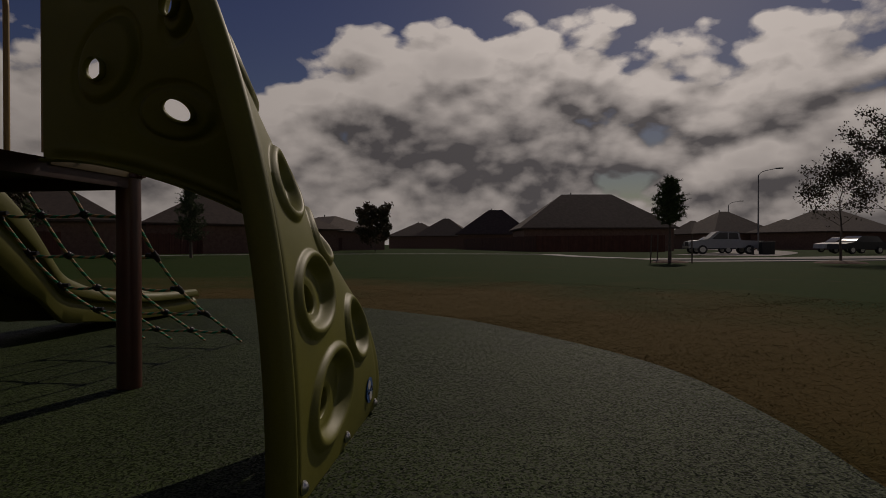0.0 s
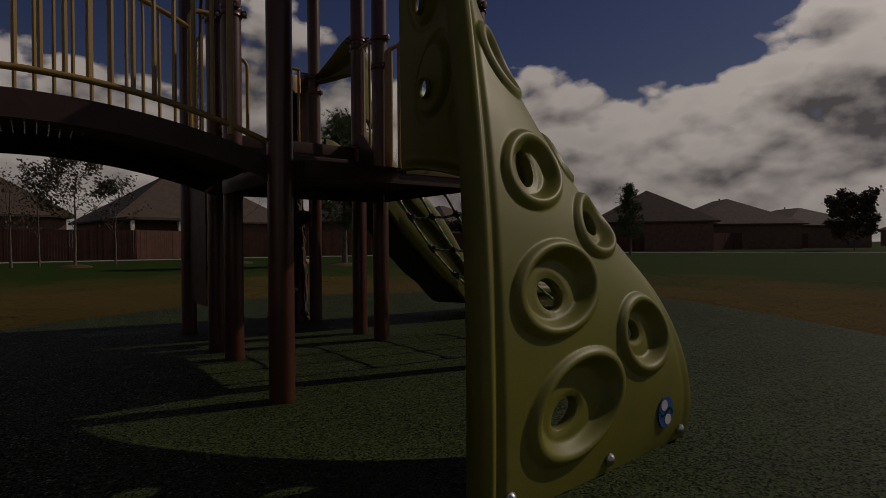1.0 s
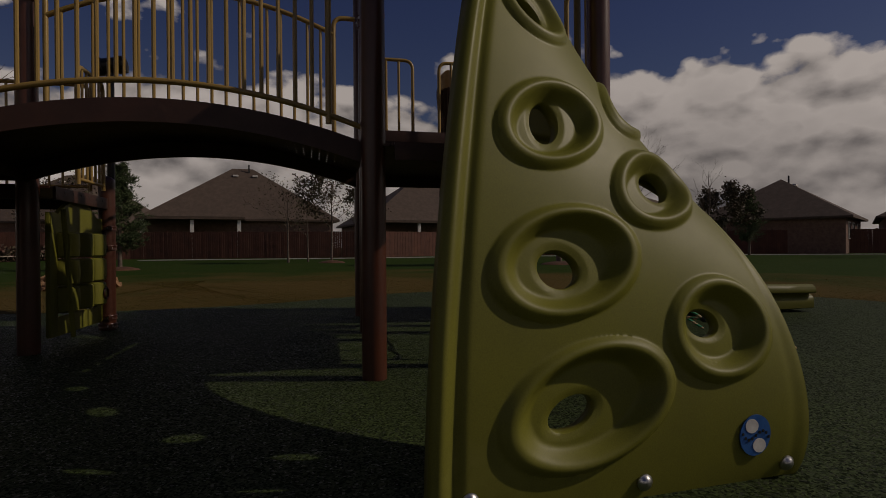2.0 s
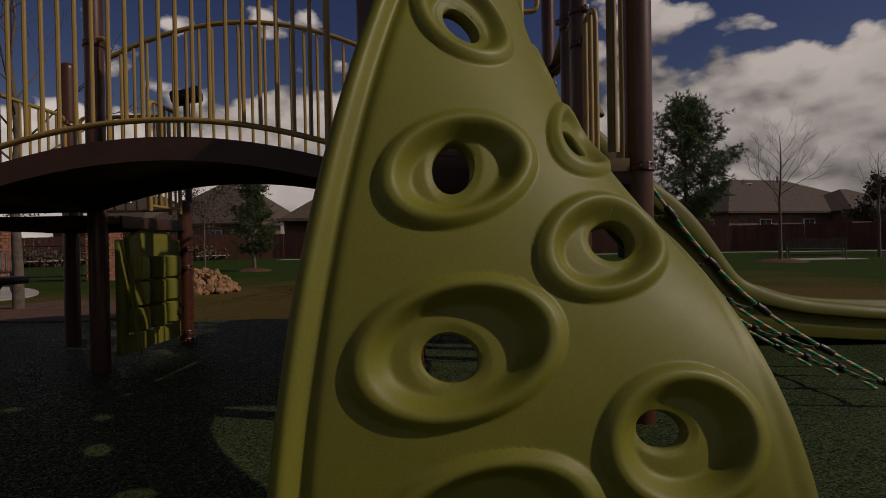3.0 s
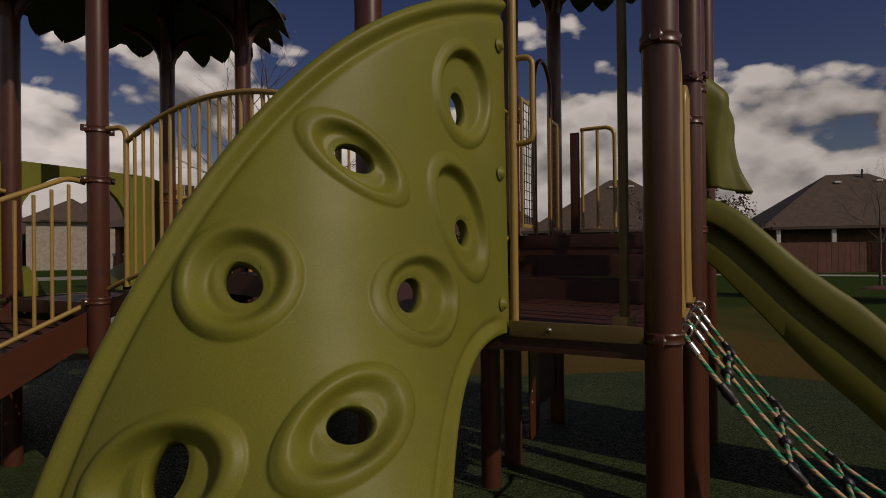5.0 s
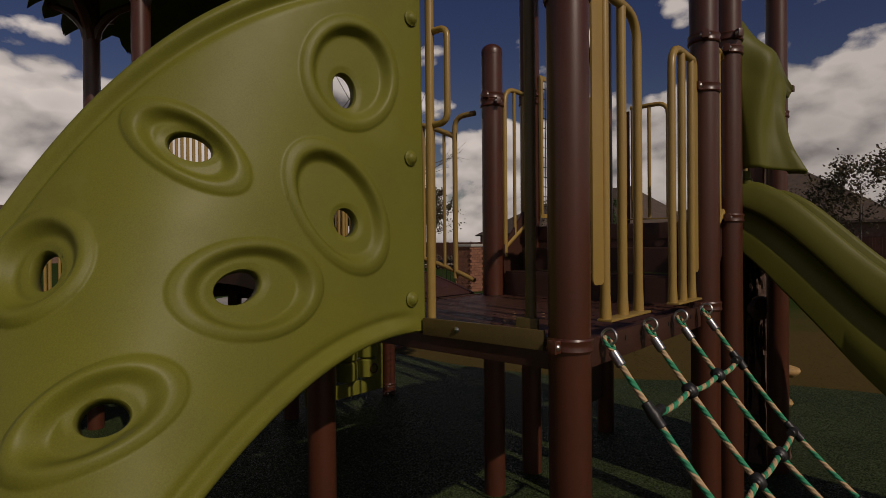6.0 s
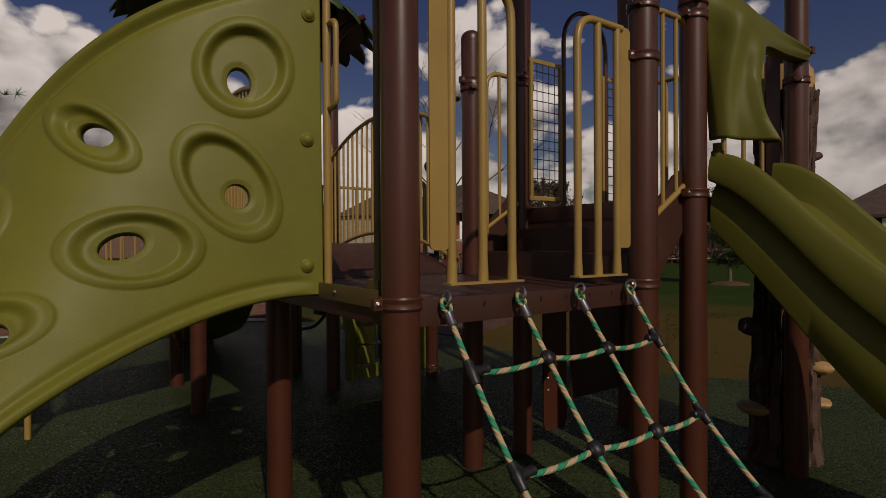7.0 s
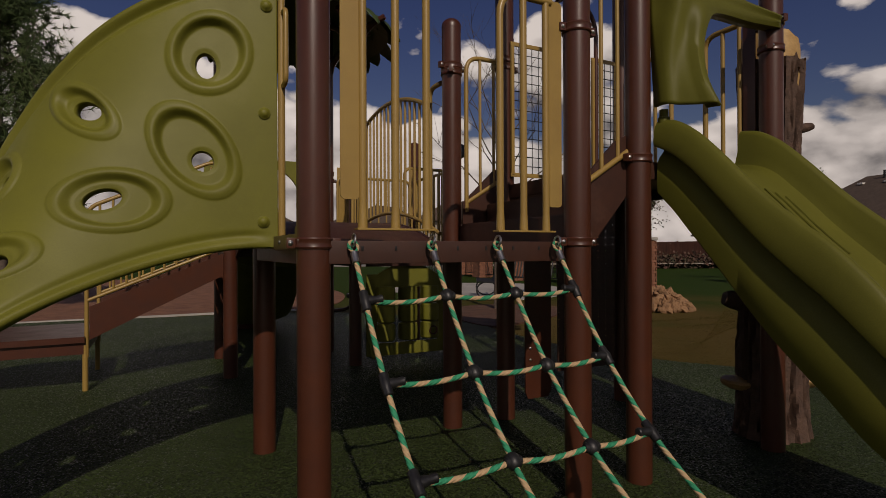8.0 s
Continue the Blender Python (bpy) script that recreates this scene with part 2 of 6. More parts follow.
M_IRON = material("black_iron", (0.015, 0.015, 0.016), 0.5, (0.02, 0.02, 0.02), 5.0, 60.0)
# lighter than M_IRON: the sky's reflection is put into the grey
M_BENCH = material("sky_greyed_steel", (0.085, 0.085, 0.085), 0.4, (0.065, 0.065, 0.065), 8.0, 60.0)
M_CARPAINT = material("silver_car_paint", (0.35, 0.36, 0.37), 0.3, (0.33, 0.34, 0.35), 2.0, 30.0, coat=0.5)
M_STONE = material("pale_stone_facing", (0.38, 0.33, 0.27), 0.85, (0.28, 0.24, 0.19), 3.0, 12.0, 0.4, 14.0)
M_SHRUB = material("red_brown_shrub", (0.09, 0.035, 0.025), 0.8, (0.05, 0.05, 0.025), 2.0, 20.0, island=0.4)
M_ASPHALT = material("pale_road_concrete", (0.28, 0.26, 0.23), 0.85, (0.22, 0.205, 0.18), 0.5, 20.0, 0.2, 40.0)
M_GALV = material("grey_lamp_steel", (0.2, 0.2, 0.2), 0.5, (0.16, 0.16, 0.16), 5.0, 40.0)
M_NEEDLE = material("pine_needles", (0.055, 0.10, 0.03), 0.7, (0.085, 0.12, 0.036), 1.5, 20.0, island=0.45)
M_LEAF = material("dull_evergreen_leaves", (0.05, 0.05, 0.022), 0.75, (0.08, 0.05, 0.025), 1.5, 20.0, island=0.45)

# ---- mesh helpers ----
def thing(name, label, category, group="", kind="", at=(0, 0, 0)):
    ob = new(name)
    ob.empty_display_size = 0.1
    ob.location = at
    return tagged(ob, label, category, group, kind)


def finish(name, bm, mat, smooth=True):
    me = bpy.data.meshes.new(name)
    bmesh.ops.recalc_face_normals(bm, faces=bm.faces)
    bm.to_mesh(me)
    bm.free()
    if smooth:
        me.polygons.foreach_set("use_smooth", [True] * len(me.polygons))
        me.set_sharp_from_angle(angle=radians(38))
    for m in mat if isinstance(mat, (list, tuple)) else (mat,):
        me.materials.append(m)
    return me


def part(name, bm, mat, parent, label="", smooth=True):
    """One mesh object under a thing; the mesh is given in world metres, and stays where it is."""
    ob = new(name, finish(name, bm, mat, smooth))
    if parent:
        ob.parent = parent
        ob.matrix_parent_inverse = Matrix.Translation(-parent.location)
    return tagged(ob, label) if label else ob


def share(name, mesh, parent, m, label=""):
    """A part on a shared mesh, at the pose m in the world."""
    ob = new(name, mesh)
    if parent:
        ob.parent = parent
        ob.matrix_parent_inverse = Matrix.Translation(-parent.location)
    ob.matrix_basis = m
    return tagged(ob, label) if label else ob


def box(bm, cx, cy, cz, sx, sy, sz, m=None, bevel=0.0):
    r = bmesh.ops.create_cube(bm, size=1.0)
    bmesh.ops.scale(bm, vec=(sx, sy, sz), verts=r["verts"])
    mat = Matrix.Translation((cx, cy, cz))
    if m is not None:
        mat = mat @ m
    bmesh.ops.transform(bm, matrix=mat, verts=r["verts"])
    if bevel:
        edges = list({e for v in r["verts"] for e in v.link_edges})
        bmesh.ops.bevel(bm, geom=edges, offset=bevel, segments=2, affect="EDGES", profile=0.7)
    return bm


def turn_z(deg):
    return Matrix.Rotation(radians(deg), 4, "Z")


def sweep(bm, pts, radius, seg=10, caps=True, closed=False, twist=None):
    """A round tube along points; radius may be a list."""
    pts = [Vector(p) for p in pts]
    n = len(pts)
    rad = radius if isinstance(radius, (list, tuple)) else [radius] * n
    up = None
    rings = []
    for i, p in enumerate(pts):
        a = pts[(i - 1) % n] if closed or i else pts[0]
        b = pts[(i + 1) % n] if closed or i < n - 1 else pts[-1]
        t = (b - a).normalized()
        if up is None:
            up = t.orthogonal().normalized()
        up = (up - t * up.dot(t)).normalized()
        side = t.cross(up)
        rings.append([bm.verts.new(p + rad[i] * (math.cos(q) * up + math.sin(q) * side)) for q in (2 * math.pi * k / seg for k in range(seg))])
    for i in range(n if closed else n - 1):
        r0, r1 = rings[i], rings[(i + 1) % n]
        for k in range(seg):
            bm.faces.new((r0[k], r0[(k + 1) % seg], r1[(k + 1) % seg], r1[k]))
    if caps and not closed:
        bm.faces.new(rings[0][::-1])
        bm.faces.new(rings[-1])
    return bm


def arc_pts(pts, radius=0.08, steps=6):
    """Rounds the inner corners of a polyline."""
    pts = [Vector(p) for p in pts]
    out = [pts[0]]
    for a, b, c in zip(pts, pts[1:], pts[2:]):
        r = min(radius, (a - b).length * 0.49, (c - b).length * 0.49)
        p, q = b + (a - b).normalized() * r, b + (c - b).normalized() * r
        for k in range(steps + 1):
            t = k / steps
            out.append((1 - t) ** 2 * p + 2 * t * (1 - t) * b + t * t * q)
    out.append(pts[-1])
    return out


def lathe(bm, profile, seg=20, m=None):
    """profile: (radius, height) pairs from bottom to top, about z."""
    rings = []
    for r, z in profile:
        rings.append([bm.verts.new((r * math.cos(2 * math.pi * k / seg), r * math.sin(2 * math.pi * k / seg), z)) for k in range(seg)])
    for a, b in zip(rings, rings[1:]):
        for k in range(seg):
            bm.faces.new((a[k], a[(k + 1) % seg], b[(k + 1) % seg], b[k]))
    bm.faces.new(rings[0][::-1])
    bm.faces.new(rings[-1])
    if m is not None:
        bmesh.ops.transform(bm, matrix=m, verts=[v for ring in rings for v in ring])
    return bm


def prism(bm, outline, thick, m):
    """A flat outline (x, y) given a thickness along z, then placed by m."""
    lo = [bm.verts.new(m @ Vector((x, y, -thick / 2))) for x, y in outline]
    hi = [bm.verts.new(m @ Vector((x, y, thick / 2))) for x, y in outline]
    n = len(outline)
    bm.faces.new(lo[::-1])
    bm.faces.new(hi)
    for k in range(n):
        bm.faces.new((lo[k], lo[(k + 1) % n], hi[(k + 1) % n], hi[k]))
    return bm


def bezier(ctrl, t):
    n = len(ctrl) - 1
    return sum((Vector(c) * (math.comb(n, k) * (1 - t) ** (n - k) * t**k) for k, c in enumerate(ctrl)), Vector((0, 0, 0)))


def smooth_line(ctrl, steps=8, closed=False):
    """Catmull-Rom through a few control points."""
    c = [Vector(p) for p in ctrl]
    n = len(c)
    out = []
    for i in range(n if closed else n - 1):
        p0 = c[(i - 1) % n] if closed or i else c[0]
        p1, p2 = c[i], c[(i + 1) % n]
        p3 = c[(i + 2) % n] if closed or i < n - 2 else c[-1]
        for k in range(steps):
            t = k / steps
            out.append(0.5 * (2 * p1 + (p2 - p0) * t + (2 * p0 - 5 * p1 + 4 * p2 - p3) * t * t + (3 * p1 - p0 - 3 * p2 + p3) * t**3))
    if not closed:
        out.append(c[-1])
    return out

# ---- ground ----
RUBBER_EDGE = smooth_line([(-3.42, 1.0, 0), (-3.36, 0.2, 0), (-3.2, -0.7, 0), (-2.85, -1.45, 0), (-2.1, -2.45, 0), (-1.38, -3.2, 0), (0.4, -4.3, 0), (2.0, -4.9, 0), (4.0, -4.0, 0), (5.35, -1.3, 0), (5.2, 0.4, 0), (4.55, 1.5, 0), (4.15, 2.2, 0), (3.85, 3.4, 0), (3.85, 4.7, 0), (3.9, 6.2, 0), (2.2, 8.3, 0), (-0.9, 8.95, 0), (-2.8, 9.35, 0), (-4.2, 7.0, 0), (-4.3, 4.0, 0), (-3.8, 2.2, 0)], 8, True)


def build_ground():
    bm = bmesh.new()
    rings = [[bm.verts.new((r * math.cos(a), r * math.sin(a), 0.0)) for a in (2 * math.pi * k / 72 for k in range(72))] for r in (3, 8, 16, 30, 60, 120, 300, 900, 3500)]
    for a, b in zip(rings, rings[1:]):
        for k in range(72):
            bm.faces.new((a[k], a[(k + 1) % 72], b[(k + 1) % 72], b[k]))
    bm.faces.new(rings[0])
    ob = part("ground", bm, M_GRASS, None, smooth=False)
    tagged(ob, "flat park lawn, green with brown winter patches", "lawn", kind="structure")
    bm = bmesh.new()
    prism(bm, [(p.x, p.y) for p in RUBBER_EDGE], 0.03, Matrix.Translation((0, 0, 0.0)))
    ob = part("pavement", bm, M_RUBBER, None, smooth=False)
    tagged(ob, "dark green poured rubber play surface with granules", "play surface", kind="structure")


build_ground()
GROUND = 0.015

# ---- play structure ----
DECK_Z, DECK2_Z = 1.22, 1.63
POST_R = 0.0635
POST_XY = {"a": (0.0, 0.0), "b": (1.25, -0.035), "c": (1.635, -0.045), "d": (2.66, -0.085), "e": (1.2, 1.15), "p": (0.015, 1.26), "k": (1.62, 1.15), "m": (2.68, 1.12), "f": (0.04, 3.36), "g": (1.24, 3.36), "h": (0.04, 4.4), "i": (1.2, 4.25), "n": (2.31, 3.26), "o": (2.32, 4.29)}


def post(key, top, capped=True, label="brown powder-coated steel playground post"):
    x, y = POST_XY[key]
    ob = thing("support_post", label, "post", "playground posts", at=(x, y, GROUND))
    bm = bmesh.new()
    lathe(bm, [(POST_R, 0), (POST_R, top - GROUND)], 28, Matrix.Translation((x, y, GROUND)))
    part("shaft", bm, M_POST, ob)
    if capped:
        bm = bmesh.new()
        prof = [(POST_R + 0.001, -0.02)] + [((POST_R + 0.001) * math.cos(a), 0.05 * math.sin(a)) for a in (radians(d) for d in (0, 20, 40, 60, 80))]
        lathe(bm, prof, 28, Matrix.Translation((x, y, top)))
        part("cap", bm, M_POST, ob)
    return ob


def clamp_mesh():
    bm = bmesh.new()
    h = 0.021
    prof = [(POST_R + 0.001, -h), (POST_R + 0.006, -h), (POST_R + 0.009, -h + 0.006), (POST_R + 0.006, -0.004), (POST_R + 0.006, 0.004), (POST_R + 0.009, h - 0.006), (POST_R + 0.006, h), (POST_R + 0.001, h)]
    seg = 28
    rings = [[bm.verts.new((r * math.cos(2 * math.pi * k / seg), r * math.sin(2 * math.pi * k / seg), z)) for k in range(seg)] for r, z in prof]
    for i in range(len(prof)):
        a, b = rings[i], rings[(i + 1) % len(prof)]
        for k in range(seg):
            bm.faces.new((a[k], a[(k + 1) % seg], b[(k + 1) % seg], b[k]))
    for sgn in (1, -1):
        box(bm, sgn * (POST_R + 0.022), 0, 0, 0.034, 0.03, 0.04, bevel=0.006)
    return finish("clamp", bm, M_POST)


def bolt_mesh(name, r, mat):
    bm = bmesh.new()
    lathe(bm, [(r * 1.15, 0), (r * 1.15, r * 0.18), (r * 0.98, r * 0.25), (r * 0.8, r * 0.55), (r * 0.45, r * 0.78), (r * 0.12, r * 0.84)], 14)
    return finish(name, bm, mat)


CLAMP, BOLT_STEEL = clamp_mesh(), bolt_mesh("bolt", 0.009, M_STEEL)


def clamp(owner, key, z, deg):
    x, y = POST_XY[key]
    ob = share("clamp", CLAMP, owner, Matrix.Translation((x, y, z)) @ turn_z(deg))
    for sgn in (1, -1):
        for side in (1, -1):
            m = Matrix.Translation((x, y, z)) @ turn_z(deg) @ Matrix.Translation((sgn * (POST_R + 0.024), -side * 0.015, 0)) @ Matrix.Rotation(radians(90 * side), 4, "X")
            b = new("bolt", BOLT_STEEL)
            b.parent = owner
            b.matrix_parent_inverse = Matrix.Translation(-owner.location)
            b.matrix_basis = m
    return ob


posts = {}
for key, top in (("a", 4.3), ("b", 4.3), ("c", 4.4), ("d", 4.4), ("e", 2.67), ("p", 4.3), ("k", 4.4), ("m", 4.4), ("f", 4.1), ("g", 4.1), ("h", 4.1), ("i", 4.1), ("n", 1.25), ("o", 2.5)):
    posts[key] = post(key, top, key in "eno")
for key, z, deg in (("a", 1.21, -3), ("b", 1.22, -3), ("b", 2.23, -3), ("b", 2.46, 20), ("c", 1.64, 10), ("c", 2.50, 10), ("c", 2.57, 50), ("d", 2.345, 30), ("d", 2.5, 80), ("e", 2.4, 10), ("e", 2.36, 60), ("k", 2.5, 40), ("k", 2.45, 0), ("f", 2.32, 0), ("f", 2.0, 0), ("f", 1.23, 0), ("g", 2.3, 30), ("a", 2.26, -3), ("n", 0.12, 30), ("n", 0.05, 30), ("n", 0.7, 30), ("n", 0.86, 30), ("o", 2.0, 20), ("o", 1.75, 20), ("i", 2.0, 10), ("i", 2.08, 40)):
    clamp(posts[key], key, z, deg)


# ---- curved climbing wall ----
UPPER = [(-0.029, 0.583, 2.520), (-0.984, 0.673, 2.256), (-0.950, 1.034, 1.940), (-1.216, 1.028, 1.616), (-1.562, 1.278, 0.993), (-1.543, 1.283, 0.013)]
LOWER = [(-0.029, 0.569, 1.200), (-0.607, 0.636, 1.238), (-0.979, 0.312, 0.848), (-1.363, 0.241, 1.048), (-1.568, 0.066, 0.232), (-1.468, 0.181, 0.010)]


def sheet(s, v):
    return bezier(LOWER, s).lerp(bezier(UPPER, s), v)


def sheet_frame(s, v):
    s = min(max(s, 0.01), 0.99)
    ev = (sheet(s, v + 0.01) - sheet(s, v - 0.01)).normalized()
    es = sheet(s + 0.005, v) - sheet(s - 0.005, v)
    es = (es - ev * es.dot(ev)).normalized()
    return es, ev, ev.cross(es)


class Eye:
    """An oval foothold: a raised lip, a slanted bowl and an opening through its floor."""

    def __init__(self, s, v, a, b, deg, hs, hv, ha, hb, hdeg):
        self.c, (self.es, self.ev, self.n) = sheet(s, v), sheet_frame(s, v)
        self.h = sheet(hs, hv)
        self.a, self.b, self.ca, self.sa = a, b, math.cos(radians(deg)), math.sin(radians(deg))
        self.ha, self.hb, self.hca, self.hsa = ha, hb, math.cos(radians(hdeg)), math.sin(radians(hdeg))

    def local(self, p, o):
        d = p - o
        return d.dot(self.es), d.dot(self.ev)

    def outer(self, p):
        x, y = self.local(p, self.c)
        return math.hypot((x * self.ca + y * self.sa) / self.a, (-x * self.sa + y * self.ca) / self.b)

    def inner(self, p):
        x, y = self.local(p, self.h)
        return math.hypot((x * self.hca + y * self.hsa) / self.ha, (-x * self.hsa + y * self.hca) / self.hb)


EYES = [
    Eye(0.0780, 0.7288, 0.201, 0.178, 124, 0.0856, 0.6908, 0.0609, 0.0461, -92),
    Eye(0.2949, 0.7154, 0.194, 0.103, -130, 0.2913, 0.7177, 0.0693, 0.0413, -147),
    Eye(0.1143, 0.3831, 0.246, 0.162, -120, 0.1037, 0.3396, 0.0500, 0.0467, -124),
    Eye(0.2585, 0.2915, 0.228, 0.145, -176, 0.2743, 0.3188, 0.0772, 0.0476, -188),
    Eye(0.5182, 0.7674, 0.159, 0.154, 111, 0.5162, 0.7620, 0.0620, 0.0483, -101),
    Eye(0.4949, 0.3336, 0.195, 0.114, -187, 0.4864, 0.3249, 0.0649, 0.0438, -157),
    Eye(0.6880, 0.7234, 0.207, 0.140, -150, 0.6840, 0.7307, 0.0748, 0.0515, -195),
    Eye(0.6650, 0.3636, 0.197, 0.131, -151, 0.6410, 0.3196, 0.0697, 0.0541, -151),
    Eye(0.8187, 0.6927, 0.239, 0.154, 53, 0.8254, 0.7019, 0.0669, 0.0561, 75),
    Eye(0.8151, 0.2531, 0.187, 0.152, 58, 0.8145, 0.2840, 0.0611, 0.0434, -107),
    Eye(0.9240, 0.6293, 0.265, 0.161, -119, 0.9339, 0.6634, 0.0746, 0.0452, -125),
]


def bell(x, w):
    return math.exp(-((x / w) ** 2))


def step(x, lo, hi):
    t = min(max((x - lo) / (hi - lo), 0), 1)
    return t * t * (3 - 2 * t)


def relief(p, s, v, width):
    """How far the skin stands out from the plain sheet at a point."""
    up, down = 0.0, 0.0
    for e in EYES:
        if (p - e.c).length > 0.36:
            continue
        o = e.outer(p)
        if o > 1.3:
            continue
        # distance in from the outer oval, in metres: a crisp outer step, a rounded lip, then the bowl
        size = math.sqrt(e.a * e.b)
        r = (1 - o) * size
        soft = step(s, 0.40, 0.62)
        up = max(up, (0.006 + 0.002 * soft) * step(r, -0.004, 0.005) + (0.006 + 0.006 * soft) * step(r, 0.0, 0.024))
        x, y = e.local(p, e.c)
        hx, hy = e.local(e.h, e.c)
        lean = (x * hx + y * hy) / max(math.hypot(hx, hy), 0.02) / size
        depth = 0.034 + 0.014 * soft
        bowl = step(r, 0.030, 0.066 + 0.014 * soft)
        down += bowl * (depth - 0.008 * lean)
        down += 0.006 * step(e.inner(p), 1.35, 1.0)
    d = up - down
    eu, el = (1 - v) * width, v * width
    fade = step(s, 0.0, 0.06) * (1 - 0.85 * step(s, 0.45, 0.65))
    d += 0.014 * bell(eu - 0.016, 0.02) - 0.013 * bell(eu - 0.056, 0.017)
    d += (0.010 * bell(el - 0.014, 0.018) - 0.011 * bell(el - 0.052, 0.018)) * fade
    return d


def build_climber():
    ob = thing("climbing_wall", "curved olive green moulded plastic climbing wall with oval footholds", "climbing wall", at=(-1.5, 0.7, GROUND))
    nv = 230
    # sample s evenly along the middle line
    fine = [sheet(k / 600, 0.5) for k in range(601)]
    acc = [0.0]
    for p, q in zip(fine, fine[1:]):
        acc.append(acc[-1] + (q - p).length)
    ns = int(acc[-1] / 0.0055)
    srow, j = [], 0
    for i in range(ns + 1):
        want = acc[-1] * i / ns
        while j < 599 and acc[j + 1] < want:
            j += 1
        srow.append((j + (want - acc[j]) / (acc[j + 1] - acc[j])) / 600)
    base = []
    for s in srow:
        lo, up = bezier(LOWER, s), bezier(UPPER, s)
        base.append([lo.lerp(up, k / nv) for k in range(nv + 1)])
    # which opening each vertex lies in
    inside = [[None] * (nv + 1) for _ in srow]
    for i, row in enumerate(base):
        for k, p in enumerate(row):
            for e in EYES:
                if (p - e.h).length < 0.12 and e.inner(p) < 1.13:
                    inside[i][k] = e
    grid = []
    for i, s in enumerate(srow):
        width = (base[i][nv] - base[i][0]).length
        n0, n1 = sheet_frame(s, 0.0)[2], sheet_frame(s, 1.0)[2]
        row = []
        for k, p in enumerate(base[i]):
            v = k / nv
            n = n0.lerp(n1, v).normalized()
            row.append([p, n, relief(p, s, v, width)])
        grid.append(row)
    bm = bmesh.new()
    verts = [[bm.verts.new(p + n * d) for p, n, d in row] for row in grid]
    for i in range(ns):
        for k in range(nv):
            if any(inside[i + a][k + b] for a, b in ((0, 0), (1, 0), (0, 1), (1, 1))):
                continue
            bm.faces.new((verts[i][k], verts[i][k + 1], verts[i + 1][k + 1], verts[i + 1][k]))
    # each opening: a smooth oval rim, rolled back through the sheet
    where = {verts[i][k]: (i, k) for i in range(1, ns) for k in range(1, nv)}
    loops = {}
    for edge in [e for e in bm.edges if e.is_boundary]:
        if edge.verts[0] in where and edge.verts[1] in where:
            i, k = where[edge.verts[0]]
            loops.setdefault(min(EYES, key=lambda q: (q.h - base[i][k]).length), []).append(edge)
    for e, edges in loops.items():
        around = []
        for v in {v for edge in edges for v in edge.verts}:
            i, k = where[v]
            p, n, _ = grid[i][k]
            # the staircase of the grid drawn onto an even oval
            p = e.h + (p - e.h) * (1.13 / e.inner(p))
            v.co = p + n * relief(p, srow[i], k / nv, (base[i][nv] - base[i][0]).length)
            x, y = e.local(p, e.h)
            around.append((math.atan2((-x * e.hsa + y * e.hca) / e.hb, (x * e.hca + y * e.hsa) / e.ha), (p - e.h).dot(e.n) / e.inner(p) ** 2, n, srow[i], k / nv))
        rings = [[], [], [], []]
        for q in range(80):
            a = 2 * math.pi * q / 80 - math.pi
            near = [w for w in around if math.cos(w[0] - a) > 0.97]
            sag = sum(w[1] for w in near) / len(near)
            n = sum((w[2] for w in near), Vector()).normalized()
            u, w_ = e.ha * math.cos(a), e.hb * math.sin(a)
            x, y = u * e.hca - w_ * e.hsa, u * e.hsa + w_ * e.hca
            edge_at = e.h + e.es * x + e.ev * y + e.n * sag
            lift = relief(edge_at, near[0][3], near[0][4], 1.0)
            for ring, (grow, back) in zip(rings, ((1.0, 0.0), (0.96, 0.003), (0.94, 0.010), (0.94, 0.034))):
                ring.append(bm.verts.new(e.h + (e.es * x + e.ev * y) * grow + e.n * sag + n * (lift - back)))
        first = [bm.edges.new((rings[0][q], rings[0][q - 1])) for q in range(80)]
        bmesh.ops.bridge_loops(bm, edges=edges + first)
        for a, b in zip(rings, rings[1:]):
            for q in range(80):
                bm.faces.new((a[q - 1], a[q], b[q], b[q - 1]))
    # flange turned back along the long edges
    for k, sign, depth in ((nv, 1, 0.085), (0, -1, 0.05)):
        prev = None
        for i in range(ns + 1):
            p, n, d = grid[i][k]
            ev = sheet_frame(srow[i], 1.0 if k else 0.0)[1] * sign
            ring = [verts[i][k]] + [bm.verts.new(p + n * (d - q) + ev * w) for q, w in ((0.006, 0.006), (0.016, 0.009), (0.034, 0.006), (depth, 0.0))]
            if prev:
                for a, b, c, e in zip(prev, ring, ring[1:], prev[1:]):
                    bm.faces.new((a, b, c, e))
            prev = ring
    bmesh.ops.delete(bm, geom=[v for v in bm.verts if not v.link_faces], context="VERTS")
    panel = part("panel", bm, M_GREEN, ob)
    me = panel.data
    me.polygons.foreach_set("use_smooth", [True] * len(me.polygons))
    solid = panel.modifiers.new("thickness", "SOLIDIFY")
    solid.thickness, solid.offset = 0.006, -1.0
    # fixing bolts
    big = bolt_mesh("bolt", 0.024, M_GREEN)
    small = bolt_mesh("bolt", 0.02, M_STEEL)
    for s, v, mesh in ((0.011, 0.865, big), (0.016, 0.48, big), (0.0215, 0.09, big), (0.987, 0.915, small), (0.984, 0.475, small), (0.968, 0.055, small)):
        p, (es, ev, n) = sheet(s, v), sheet_frame(s, v)
        b = new("bolt", mesh)
        b.parent = ob
        b.matrix_parent_inverse = Matrix.Translation(-ob.location)
        b.matrix_basis = Matrix.Translation(p + n * 0.003) @ n.to_track_quat("Z", "Y").to_matrix().to_4x4()
